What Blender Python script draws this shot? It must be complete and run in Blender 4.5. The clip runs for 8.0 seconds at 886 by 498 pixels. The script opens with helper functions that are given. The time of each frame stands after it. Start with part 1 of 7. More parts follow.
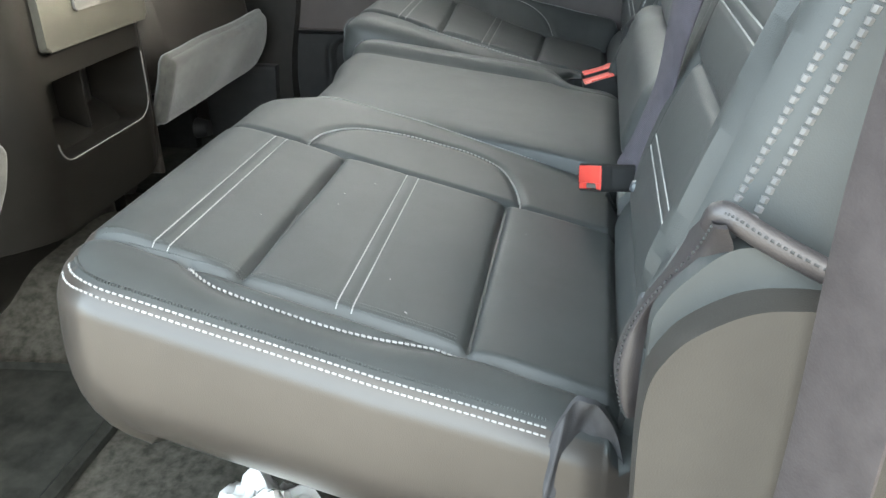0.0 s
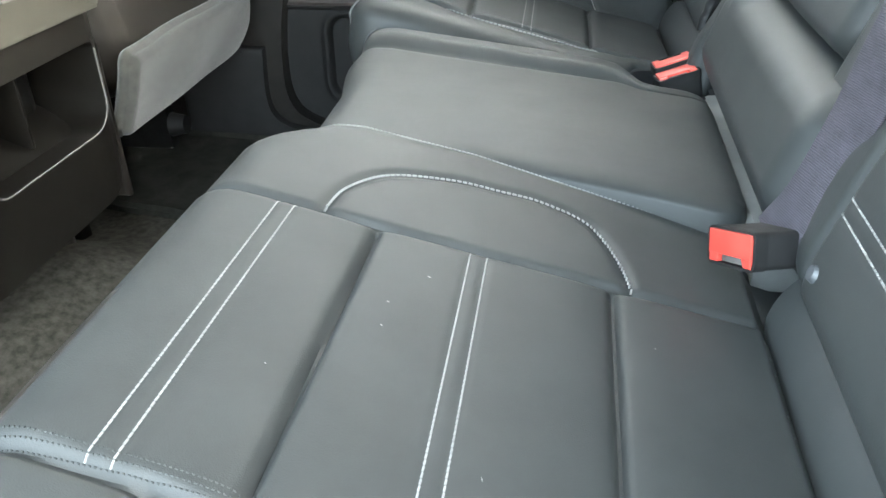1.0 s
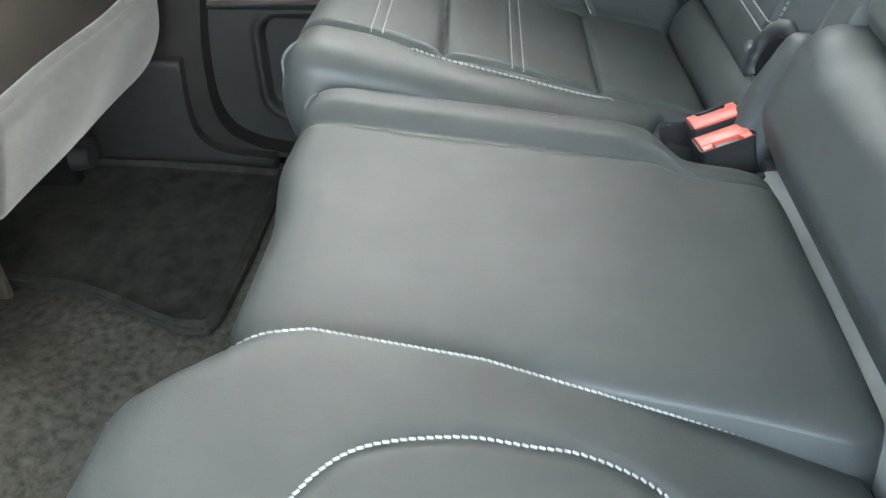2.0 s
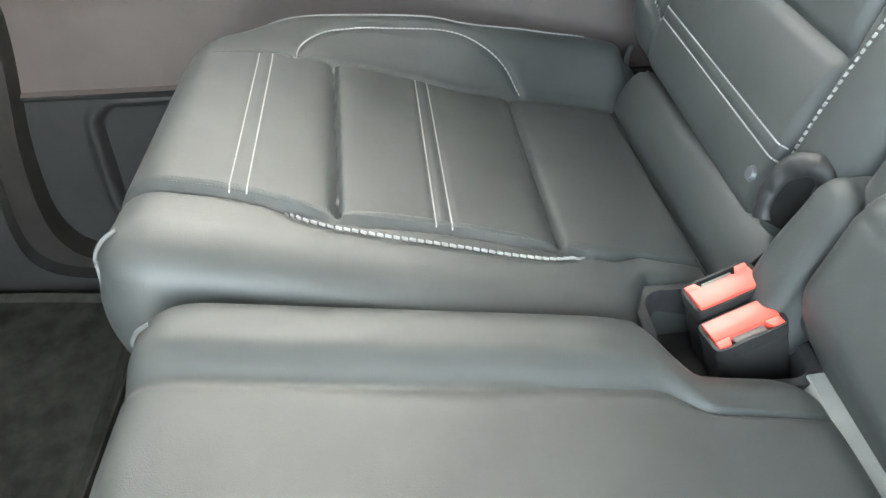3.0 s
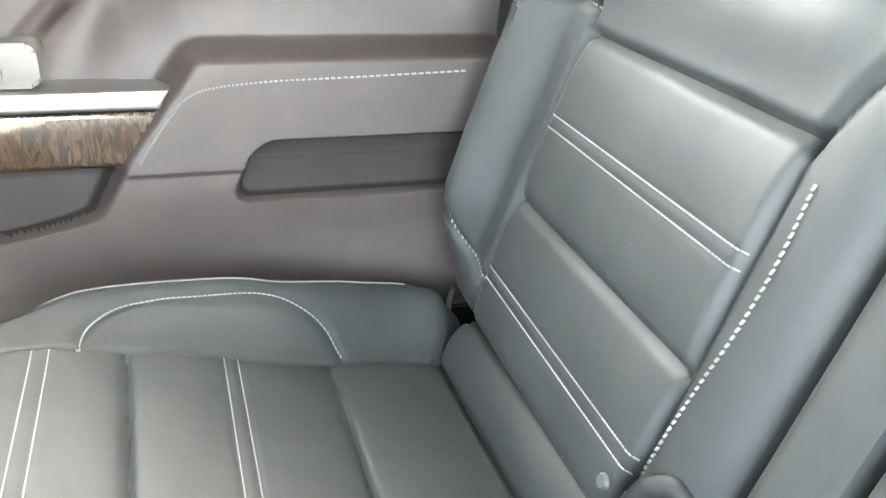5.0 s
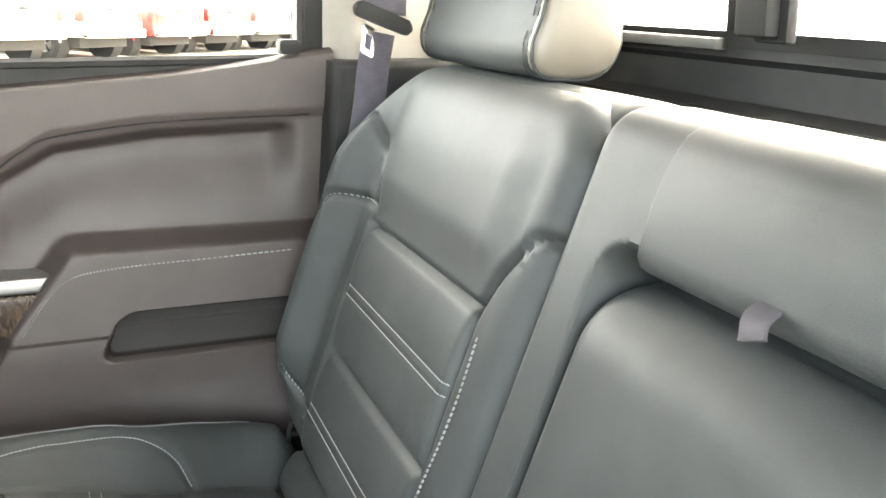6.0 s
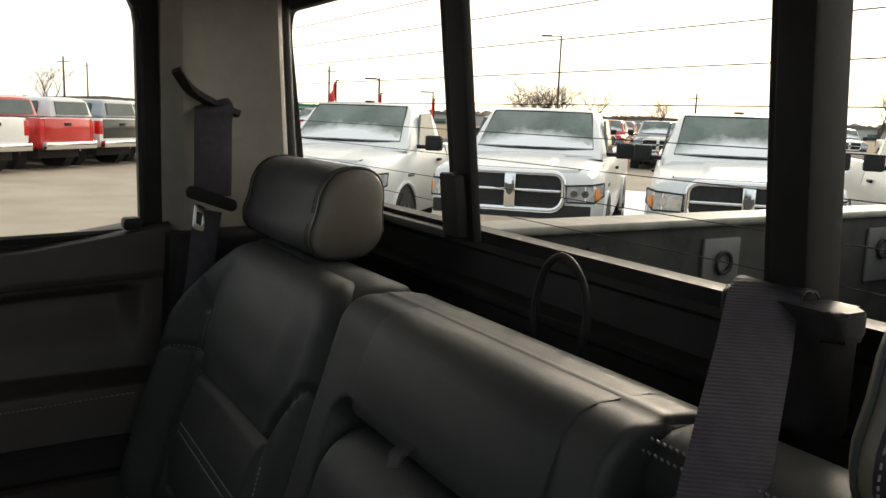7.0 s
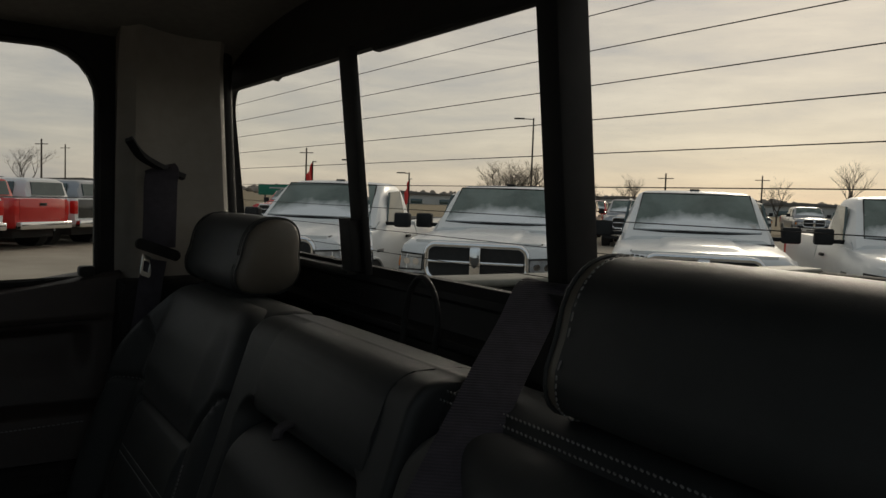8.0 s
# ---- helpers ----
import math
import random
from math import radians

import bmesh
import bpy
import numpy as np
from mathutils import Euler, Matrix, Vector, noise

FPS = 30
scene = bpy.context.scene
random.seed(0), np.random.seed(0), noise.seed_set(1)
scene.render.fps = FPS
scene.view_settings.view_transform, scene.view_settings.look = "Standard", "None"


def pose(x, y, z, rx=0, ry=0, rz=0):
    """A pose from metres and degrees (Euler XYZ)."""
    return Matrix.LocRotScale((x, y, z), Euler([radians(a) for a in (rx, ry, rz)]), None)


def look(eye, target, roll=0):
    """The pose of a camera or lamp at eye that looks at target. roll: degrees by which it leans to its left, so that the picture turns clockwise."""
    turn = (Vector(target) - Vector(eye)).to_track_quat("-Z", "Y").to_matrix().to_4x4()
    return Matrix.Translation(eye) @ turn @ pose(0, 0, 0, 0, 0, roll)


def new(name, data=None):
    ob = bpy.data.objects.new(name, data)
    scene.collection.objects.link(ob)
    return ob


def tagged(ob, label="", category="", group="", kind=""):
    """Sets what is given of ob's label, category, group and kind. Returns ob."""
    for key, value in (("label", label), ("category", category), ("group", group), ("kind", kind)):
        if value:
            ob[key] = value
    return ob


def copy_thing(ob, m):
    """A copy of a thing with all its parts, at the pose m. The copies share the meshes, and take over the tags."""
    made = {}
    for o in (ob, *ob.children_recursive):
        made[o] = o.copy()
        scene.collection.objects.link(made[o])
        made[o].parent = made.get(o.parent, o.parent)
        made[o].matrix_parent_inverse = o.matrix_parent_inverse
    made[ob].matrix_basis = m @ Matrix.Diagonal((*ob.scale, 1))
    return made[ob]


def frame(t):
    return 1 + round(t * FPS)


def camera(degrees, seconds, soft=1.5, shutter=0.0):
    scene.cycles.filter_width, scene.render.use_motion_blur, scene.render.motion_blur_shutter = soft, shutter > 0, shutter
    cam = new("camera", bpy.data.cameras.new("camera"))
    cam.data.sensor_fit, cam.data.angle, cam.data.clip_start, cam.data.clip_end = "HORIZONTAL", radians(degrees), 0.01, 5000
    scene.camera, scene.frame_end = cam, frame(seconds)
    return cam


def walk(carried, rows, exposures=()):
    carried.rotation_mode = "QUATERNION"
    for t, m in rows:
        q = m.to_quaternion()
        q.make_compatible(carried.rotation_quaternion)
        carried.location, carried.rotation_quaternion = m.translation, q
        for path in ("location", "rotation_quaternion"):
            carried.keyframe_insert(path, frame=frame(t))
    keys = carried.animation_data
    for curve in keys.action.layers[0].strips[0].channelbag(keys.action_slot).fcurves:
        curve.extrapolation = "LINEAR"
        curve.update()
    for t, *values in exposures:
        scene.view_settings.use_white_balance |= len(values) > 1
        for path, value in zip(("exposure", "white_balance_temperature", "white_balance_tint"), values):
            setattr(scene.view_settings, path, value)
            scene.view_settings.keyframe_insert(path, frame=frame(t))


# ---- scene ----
cam = camera(58.0, 8.0)
PATH = [
    (0, (-1.132, 0.062, 0.737), (0.616, 0.38, -0.181), -0.2),
    (0.5, (-1.032, 0.132, 0.732), (0.711, 0.452, -0.196), -0.5),
    (1, (-0.843, 0.186, 0.718), (0.856, 0.467, -0.299), -1.2),
    (1.2, (-0.758, 0.209, 0.72), (0.923, 0.452, -0.336), -0.9),
    (2.3, (-0.407, 0.26, 0.77), (1.198, 0.399, -0.415), -2.9),
    (2.5, (-0.337, 0.263, 0.771), (1.27, 0.369, -0.415), -3.5),
    (3, (-0.169, 0.273, 0.766), (1.429, 0.212, -0.434), -2.0),
    (3.5, (-0.034, 0.285, 0.747), (1.556, 0.08, -0.449), -0.3),
    (4, (0.064, 0.303, 0.734), (1.682, -0.03, -0.393), 1.9),
    (4.5, (0.042, 0.281, 0.768), (1.711, -0.144, -0.248), 2.4),
    (4.7, (0.017, 0.277, 0.799), (1.694, -0.209, -0.176), 3.0),
    (5.8, (-0.218, 0.238, 0.939), (1.533, -0.488, 0.304), 2.4),
    (6, (-0.285, 0.234, 0.969), (1.458, -0.558, 0.39), 2.6),
    (6.5, (-0.437, 0.228, 1.081), (1.265, -0.704, 0.599), 2.3),
    (7, (-0.57, 0.207, 1.106), (1.119, -0.814, 0.781), 2.1),
    (7.5, (-0.687, 0.202, 1.103), (0.992, -0.865, 0.894), 2.0),
    (8, (-0.826, 0.215, 1.072), (0.856, -0.859, 0.946), 1.9),
]
EXPOSURE = [(0.0, 5.12, 6100, 6), (0.5, 5.45, 6000, 5), (1.0, 5.6, 5950, 5), (2.5, 6.32, 6150, 5), (3.5, 6.88, 6500, 8), (4.7, 7.1, 6350, 9), (6.0, 6.22, 6700, 9), (6.5, 4.28, 6620, 9), (7.0, 1.75, 6620, 10), (7.5, 0.3, 6450, 10), (8.0, 0.0, 6450, 10)]
walk(cam, [(t, look(eye, target, roll)) for t, eye, target, roll in PATH], EXPOSURE)

# ---- world and sun: a winter overcast, thin and warm towards the sun ----
SUN_EL, SUN_AZ = radians(22), radians(148)
world = bpy.data.worlds.new("overcast_sky")
scene.world = world
world.use_nodes = True


def node(tree, kind, **kw):
    n = tree.nodes.new(kind)
    for k, v in kw.items():
        if k in n.inputs:
            n.inputs[k].default_value = v
        else:
            setattr(n, k, v)
    return n


def build_world():
    t = world.node_tree
    t.nodes.clear()
    out, add = node(t, "ShaderNodeOutputWorld"), node(t, "ShaderNodeAddShader")
    sky = node(t, "ShaderNodeTexSky", sky_type="NISHITA", sun_disc=False, sun_elevation=SUN_EL, sun_rotation=SUN_AZ)
    bg = node(t, "ShaderNodeBackground", Strength=0.011)
    t.links.new(sky.outputs[0], bg.inputs[0])
    co, mp = node(t, "ShaderNodeTexCoord"), node(t, "ShaderNodeMapping")
    mp.inputs["Scale"].default_value = (1.5, 1.5, 9.5)
    t.links.new(co.outputs["Generated"], mp.inputs[0])
    nz = node(t, "ShaderNodeTexNoise", Scale=3.4, Detail=8.0, Roughness=0.60, Distortion=0.25)
    t.links.new(mp.outputs[0], nz.inputs["Vector"])
    ramp = node(t, "ShaderNodeValToRGB")
    e = ramp.color_ramp.elements
    e[0].position, e[0].color = 0.30, (0.375, 0.36, 0.345, 1)
    e[1].position, e[1].color = 0.74, (0.62, 0.565, 0.475, 1)
    m = e.new(0.5)
    m.color = (0.49, 0.45, 0.39, 1)
    t.links.new(nz.outputs[0], ramp.inputs[0])
    cl = node(t, "ShaderNodeBackground", Strength=0.85)
    # warmer and brighter towards the sun, cooler and dimmer away from it
    dot = node(t, "ShaderNodeVectorMath", operation="DOT_PRODUCT")
    dot.inputs[1].default_value = (math.sin(SUN_AZ), math.cos(SUN_AZ), 0.0)
    t.links.new(co.outputs["Generated"], dot.inputs[0])
    side = node(t, "ShaderNodeMapRange")
    side.inputs[1].default_value, side.inputs[2].default_value = -0.5, 0.75
    t.links.new(dot.outputs["Value"], side.inputs[0])
    tone = node(t, "ShaderNodeMix", data_type="RGBA")
    tone.inputs[6].default_value, tone.inputs[7].default_value = (0.60, 0.72, 0.86, 1), (1.06, 1.03, 0.99, 1)
    t.links.new(side.outputs[0], tone.inputs[0])
    both = node(t, "ShaderNodeMix", data_type="RGBA", blend_type="MULTIPLY")
    both.inputs[0].default_value = 1.0
    t.links.new(ramp.outputs[0], both.inputs[6])
    t.links.new(tone.outputs[2], both.inputs[7])
    t.links.new(both.outputs[2], cl.inputs[0])
    t.links.new(bg.outputs[0], add.inputs[0])
    t.links.new(cl.outputs[0], add.inputs[1])
    t.links.new(add.outputs[0], out.inputs[0])


build_world()
sun = new("sun", bpy.data.lights.new("sun", "SUN"))
sun.data.energy, sun.data.angle, sun.data.color = 0.6, radians(14), (1.0, 0.88, 0.70)
sun.matrix_world = look((0, 0, 0), (-math.sin(SUN_AZ) * math.cos(SUN_EL), -math.cos(SUN_AZ) * math.cos(SUN_EL), -math.sin(SUN_EL)))


# ---- materials ----
def mat(name, a, b=None, rough=0.5, metal=0.0, scale=30.0, bump=0.0, bump_scale=400.0, rough_var=0.0, spec=0.5, coat=0.0, cells=False, big=0.0, sheen=0.0):
    """A surface with two colours blended by coarse and fine noise, and fine relief."""
    m = bpy.data.materials.new(name)
    m.use_nodes = True
    t = m.node_tree
    p = t.nodes["Principled BSDF"]
    b = b or a
    co = node(t, "ShaderNodeTexCoord")
    n1 = node(t, "ShaderNodeTexNoise", Scale=scale, Detail=5.0, Roughness=0.6)
    t.links.new(co.outputs["Object"], n1.inputs["Vector"])
    mx = node(t, "ShaderNodeMix", data_type="RGBA")
    mx.inputs[6].default_value, mx.inputs[7].default_value = (*a, 1), (*b, 1)
    cr = node(t, "ShaderNodeMapRange")
    cr.inputs[1].default_value, cr.inputs[2].default_value = 0.33, 0.67
    t.links.new(n1.outputs[0], cr.inputs[0])
    t.links.new(cr.outputs[0], mx.inputs[0])
    t.links.new(mx.outputs[2], p.inputs["Base Color"])
    p.inputs["Metallic"].default_value = metal
    p.inputs["Specular IOR Level"].default_value = spec
    p.inputs["Coat Weight"].default_value = coat
    p.inputs["Coat Roughness"].default_value = 0.08
    p.inputs["Sheen Weight"].default_value = sheen
    rr = node(t, "ShaderNodeMapRange")
    rr.inputs[3].default_value, rr.inputs[4].default_value = max(rough - rough_var, 0.02), min(rough + rough_var, 1)
    n2 = node(t, "ShaderNodeTexNoise", Scale=scale * 0.35, Detail=4.0)
    t.links.new(co.outputs["Object"], n2.inputs["Vector"])
    t.links.new(n2.outputs[0], rr.inputs[0])
    t.links.new(rr.outputs[0], p.inputs["Roughness"])
    if bump:
        bp = node(t, "ShaderNodeBump", Strength=bump, Distance=0.0006)
        if cells:
            v = node(t, "ShaderNodeTexVoronoi", Scale=bump_scale)
            src = v.outputs["Distance"]
        else:
            v = node(t, "ShaderNodeTexNoise", Scale=bump_scale, Detail=3.0)
            src = v.outputs[0]
        t.links.new(co.outputs["Object"], v.inputs["Vector"])
        t.links.new(src, bp.inputs["Height"])
        if big:
            b2 = node(t, "ShaderNodeBump", Strength=big, Distance=0.004)
            n3 = node(t, "ShaderNodeTexNoise", Scale=22.0, Detail=3.0)
            t.links.new(co.outputs["Object"], n3.inputs["Vector"])
            t.links.new(n3.outputs[0], b2.inputs["Height"])
            t.links.new(b2.outputs[0], bp.inputs["Normal"])
        t.links.new(bp.outputs[0], p.inputs["Normal"])
    return m


LEATHER = mat("black_leather", (0.0220, 0.0246, 0.0246), (0.0293, 0.0324, 0.0322), 0.56, spec=0.44, scale=14, bump=0.16, bump_scale=1100, rough_var=0.08, cells=True, big=0.11)
LEATHER_SIDE = mat("smooth_brown_grey_vinyl", (0.0235, 0.0205, 0.0180), (0.0300, 0.0262, 0.0230), 0.36, scale=10, bump=0.12, bump_scale=1100, rough_var=0.06, cells=True, big=0.06)
# taupe vinyl, made paler to carry the light falling on the headrest ends
END_VINYL = mat("lit_taupe_end_vinyl", (0.115, 0.100, 0.079), (0.140, 0.123, 0.098), 0.38, scale=10, bump=0.12, bump_scale=1100, cells=True)
THREAD = mat("pale_thread", (0.17, 0.17, 0.167), (0.24, 0.24, 0.235), 0.7, bump=0.5, bump_scale=1800)
THREAD_GREY = mat("grey_thread", (0.075, 0.075, 0.076), (0.115, 0.115, 0.115), 0.7)
THREAD_DARK = mat("dark_thread", (0.022, 0.022, 0.022), None, 0.8)
PLASTIC = mat("charcoal_plastic", (0.0095, 0.0087, 0.0078), (0.0145, 0.0131, 0.0117), 0.56, spec=0.25, scale=25, bump=0.4, bump_scale=1100, rough_var=0.06)
PLASTIC_BLACK = mat("black_plastic", (0.011, 0.011, 0.0115), (0.016, 0.016, 0.016), 0.62, spec=0.25, scale=25, bump=0.2, bump_scale=1100, rough_var=0.05)
PLASTIC_GREY = mat("grey_plastic", (0.085, 0.082, 0.076), (0.10, 0.097, 0.09), 0.45, scale=20, bump=0.3, bump_scale=1100)
DOOR_SKIN = mat("dark_brown_door_vinyl", (0.036, 0.0286, 0.0264), (0.046, 0.0367, 0.0340), 0.54, scale=16, bump=0.35, bump_scale=900, cells=True, rough_var=0.05)
HEADLINER = mat("taupe_cloth", (0.13, 0.122, 0.108), (0.16, 0.15, 0.132), 0.95, scale=60, bump=0.6, bump_scale=900)
PILLAR = mat("taupe_pillar_plastic", (0.235, 0.215, 0.188), (0.27, 0.247, 0.217), 0.62, scale=30, bump=0.4, bump_scale=900)
CARPET = mat("dark_carpet", (0.024, 0.0230, 0.0192), (0.062, 0.0582, 0.0493), 1.0, scale=70, bump=1.0, bump_scale=700, spec=0.1)
MAT_RUG = mat("charcoal_floor_mat", (0.012, 0.0122, 0.0105), (0.027, 0.027, 0.0235), 1.0, scale=26, bump=1.0, bump_scale=800, spec=0.1)
RED = mat("red_buckle_plastic", (0.50, 0.050, 0.036), (0.56, 0.062, 0.045), 0.4, scale=40)
WEBBING_BROWN = mat("brown_mauve_webbing", (0.026, 0.0215, 0.0215), (0.038, 0.032, 0.032), 0.78, spec=0.3, scale=60, bump=0.6, bump_scale=600)
WEBBING = mat("charcoal_webbing", (0.046, 0.042, 0.054), (0.066, 0.060, 0.077), 0.75, scale=60, bump=0.6, bump_scale=600)
CHROME = mat("chrome", (0.78, 0.78, 0.78), None, 0.12, 1.0, scale=8, rough_var=0.05)
SATIN = mat("satin_metal", (0.45, 0.45, 0.44), None, 0.35, 1.0, scale=20, rough_var=0.08)
CLEARBAG = mat("crumpled_pale_plastic", (0.34, 0.34, 0.33), (0.46, 0.46, 0.45), 0.25, scale=30, bump=0.8, bump_scale=60)


def wood_mat():
    m = mat("dark_burl_wood", (0.05, 0.03, 0.018), None, 0.2, coat=0.7)
    t = m.node_tree
    p = t.nodes["Principled BSDF"]
    co, mp = node(t, "ShaderNodeTexCoord"), node(t, "ShaderNodeMapping")
    mp.inputs["Scale"].default_value = (20, 64, 16)
    w = node(t, "ShaderNodeTexNoise", Scale=1.6, Detail=9.0, Roughness=0.72, Distortion=2.2)
    r = node(t, "ShaderNodeValToRGB")
    r.color_ramp.elements[0].position, r.color_ramp.elements[0].color = 0.36, (0.012, 0.008, 0.006, 1)
    r.color_ramp.elements[1].position, r.color_ramp.elements[1].color = 0.68, (0.062, 0.040, 0.025, 1)
    t.links.new(co.outputs["Object"], mp.inputs[0])
    t.links.new(mp.outputs[0], w.inputs["Vector"])
    t.links.new(w.outputs[0], r.inputs[0])
    t.links.new(r.outputs[0], p.inputs["Base Color"])
    return m


WOOD = wood_mat()


def glass_mat(name, tint, rough=0.0):
    m = bpy.data.materials.new(name)
    m.use_nodes = True
    p = m.node_tree.nodes["Principled BSDF"]
    p.inputs["Base Color"].default_value = (*tint, 1)
    p.inputs["Transmission Weight"].default_value = 1.0
    p.inputs["Roughness"].default_value = rough
    p.inputs["IOR"].default_value = 1.05
    return m


GLASS = glass_mat("clear_window_glass", (0.97, 0.98, 0.97))


# ---- mesh helpers ----
def part(name, bm, material, parent=None, label=""):
    """Link a bmesh, or (verts, faces), as one mesh object, under a thing or a part."""
    me = bpy.data.meshes.new(name)
    if isinstance(bm, tuple):
        me.from_pydata([tuple(v) for v in bm[0]], [], [tuple(f) for f in bm[1]])
        b = bmesh.new()
        b.from_mesh(me)
        bmesh.ops.recalc_face_normals(b, faces=b.faces)
        b.to_mesh(me)
        b.free()
    else:
        bmesh.ops.recalc_face_normals(bm, faces=bm.faces)
        bm.to_mesh(me)
        bm.free()
    me.materials.append(material)
    me.shade_smooth()
    me.set_sharp_from_angle(angle=radians(38))
    ob = new(name, me)
    if parent is not None:
        ob.parent = parent
    if label:
        ob["label"] = label
    return ob


def thing(name, label, category, group="", kind="", at=(0, 0, 0)):
    ob = new(name)
    ob.empty_display_size = 0.1
    ob.location = at
    return tagged(ob, label, category, group, kind)


def box(x0, x1, y0, y1, z0, z1, bevel=0.004, seg=2):
    bm = bmesh.new()
    bmesh.ops.create_cube(bm, size=1)
    bmesh.ops.scale(bm, vec=(x1 - x0, y1 - y0, z1 - z0), verts=bm.verts)
    bmesh.ops.translate(bm, vec=((x0 + x1) / 2, (y0 + y1) / 2, (z0 + z1) / 2), verts=bm.verts)
    if bevel:
        bmesh.ops.bevel(bm, geom=list(bm.edges), offset=min(bevel, 0.45 * min(x1 - x0, y1 - y0, z1 - z0)), segments=seg, affect="EDGES", profile=0.5)
    return bm


def moved(bm, m):
    bmesh.ops.transform(bm, matrix=m, verts=bm.verts)
    return bm


def prism(outline, d0, d1, axis="x", bevel=0.004, seg=2):
    """A closed outline in the plane across the axis, pulled from d0 to d1 along it."""
    bm = bmesh.new()

    def at(a, b, d):
        return (d, a, b) if axis == "x" else (a, d, b) if axis == "y" else (a, b, d)

    lo = [bm.verts.new(at(a, b, d0)) for a, b in outline]
    hi = [bm.verts.new(at(a, b, d1)) for a, b in outline]
    n = len(outline)
    bm.faces.new(lo)
    bm.faces.new(hi[::-1])
    for k in range(n):
        bm.faces.new((lo[k], hi[k], hi[(k + 1) % n], lo[(k + 1) % n]))
    if bevel:
        caps = [e for e in bm.edges if (e.verts[0] in lo) == (e.verts[1] in lo)]
        bmesh.ops.bevel(bm, geom=caps, offset=bevel, segments=seg, affect="EDGES", profile=0.5)
    return bm


def frame_prism(outer, inner, d0, d1, axis="y"):
    """A ring: outer outline minus inner outline, both with the same number of points."""
    n = len(outer)

    def at(a, b, d):
        return (d, a, b) if axis == "x" else (a, d, b) if axis == "y" else (a, b, d)

    v = [at(a, b, d) for d in (d0, d1) for o in (outer, inner) for a, b in o]
    f = []
    for k in range(n):
        j = (k + 1) % n
        f += [(k, j, n + j, n + k), (2 * n + k, 3 * n + k, 3 * n + j, 2 * n + j), (k, 2 * n + k, 2 * n + j, j), (n + k, n + j, 3 * n + j, 3 * n + k)]
    return v, f


def rounded(x0, x1, y0, y1, r, n=6):
    """A rectangle with round corners, as a list of points."""
    rs = r if isinstance(r, tuple) else (r,) * 4
    pts = []
    for (cx, cy, a0), q in zip(((x1 - rs[0], y1 - rs[0], 0), (x0 + rs[1], y1 - rs[1], 90), (x0 + rs[2], y0 + rs[2], 180), (x1 - rs[3], y0 + rs[3], 270)), rs):
        for k in range(n + 1):
            a = radians(a0 + 90 * k / n)
            pts.append((cx + q * math.cos(a), cy + q * math.sin(a)))
    return pts


def tube(points, r, sides=8, closed=False):
    """A round bar along points."""
    v, f = [], []
    P = [Vector(p) for p in points]
    n = len(P)
    for k, p in enumerate(P):
        t = (P[(k + 1) % n] - P[k - 1]) if closed else (P[min(k + 1, n - 1)] - P[max(k - 1, 0)])
        t.normalize()
        a = t.cross(Vector((0.31, 0.17, 0.93)))
        a.normalize()
        b = t.cross(a)
        rr = r[k] if isinstance(r, (list, tuple)) else r
        v += [p + rr * (math.cos(2 * math.pi * s / sides) * a + math.sin(2 * math.pi * s / sides) * b) for s in range(sides)]
    for k in range(n if closed else n - 1):
        for s in range(sides):
            f.append((k * sides + s, k * sides + (s + 1) % sides, ((k + 1) % n) * sides + (s + 1) % sides, ((k + 1) % n) * sides + s))
    if not closed:
        f += [tuple(range(sides)), tuple(range((n - 1) * sides, n * sides))]
    return v, f


def ribbon(points, across, width, thick):
    """A flat strap along points; across: the direction of its width at each point, or one for all."""
    v, f = [], []
    P = [Vector(p) for p in points]
    n = len(P)
    for k, p in enumerate(P):
        t = (P[min(k + 1, n - 1)] - P[max(k - 1, 0)]).normalized()
        c = Vector(across[k] if isinstance(across[0], (tuple, Vector)) else across)
        c = (c - t * c.dot(t)).normalized() * width / 2
        nn = t.cross(c).normalized() * thick / 2
        v += [p - c - nn, p - c * 0.94 - nn * 1.6, p + c * 0.94 - nn * 1.6, p + c - nn, p + c + nn, p + c * 0.94 + nn * 1.6, p - c * 0.94 + nn * 1.6, p - c + nn]
    for k in range(n - 1):
        for s in range(8):
            f.append((k * 8 + s, k * 8 + (s + 1) % 8, k * 8 + 8 + (s + 1) % 8, k * 8 + 8 + s))
    f += [tuple(range(8)), tuple(range(8 * n - 8, 8 * n))]
    return v, f


def bezier(pts, n=24):
    """A smooth run through points (Catmull-Rom)."""
    P = [Vector(p) for p in pts]
    P = [2 * P[0] - P[1], *P, 2 * P[-1] - P[-2]]
    out = []
    for k in range(1, len(P) - 2):
        for s in range(n):
            t = s / n
            a, b, c, d = P[k - 1 : k + 3]
            out.append(0.5 * (2 * b + (c - a) * t + (2 * a - 5 * b + 4 * c - d) * t * t + (3 * b - a - 3 * c + d) * t**3))
    return [*out, P[-2]]


# ---- upholstery ----
def smooth(a, b, x):
    t = np.clip((x - a) / (b - a), 0, 1)
    return t * t * (3 - 2 * t)


def near(x, y, poly):
    """Distance from points to a run of segments."""
    best = np.full(np.shape(x), 9.0)
    for (ax, ay), (bx, by) in zip(poly, poly[1:]):
        dx, dy = bx - ax, by - ay
        t = np.clip(((x - ax) * dx + (y - ay) * dy) / (dx * dx + dy * dy + 1e-12), 0, 1)
        best = np.minimum(best, np.hypot(x - ax - t * dx, y - ay - t * dy))
    return best


def groove(x, y, poly, depth, width):
    return -depth * np.exp(-((near(x, y, poly) / width) ** 2))


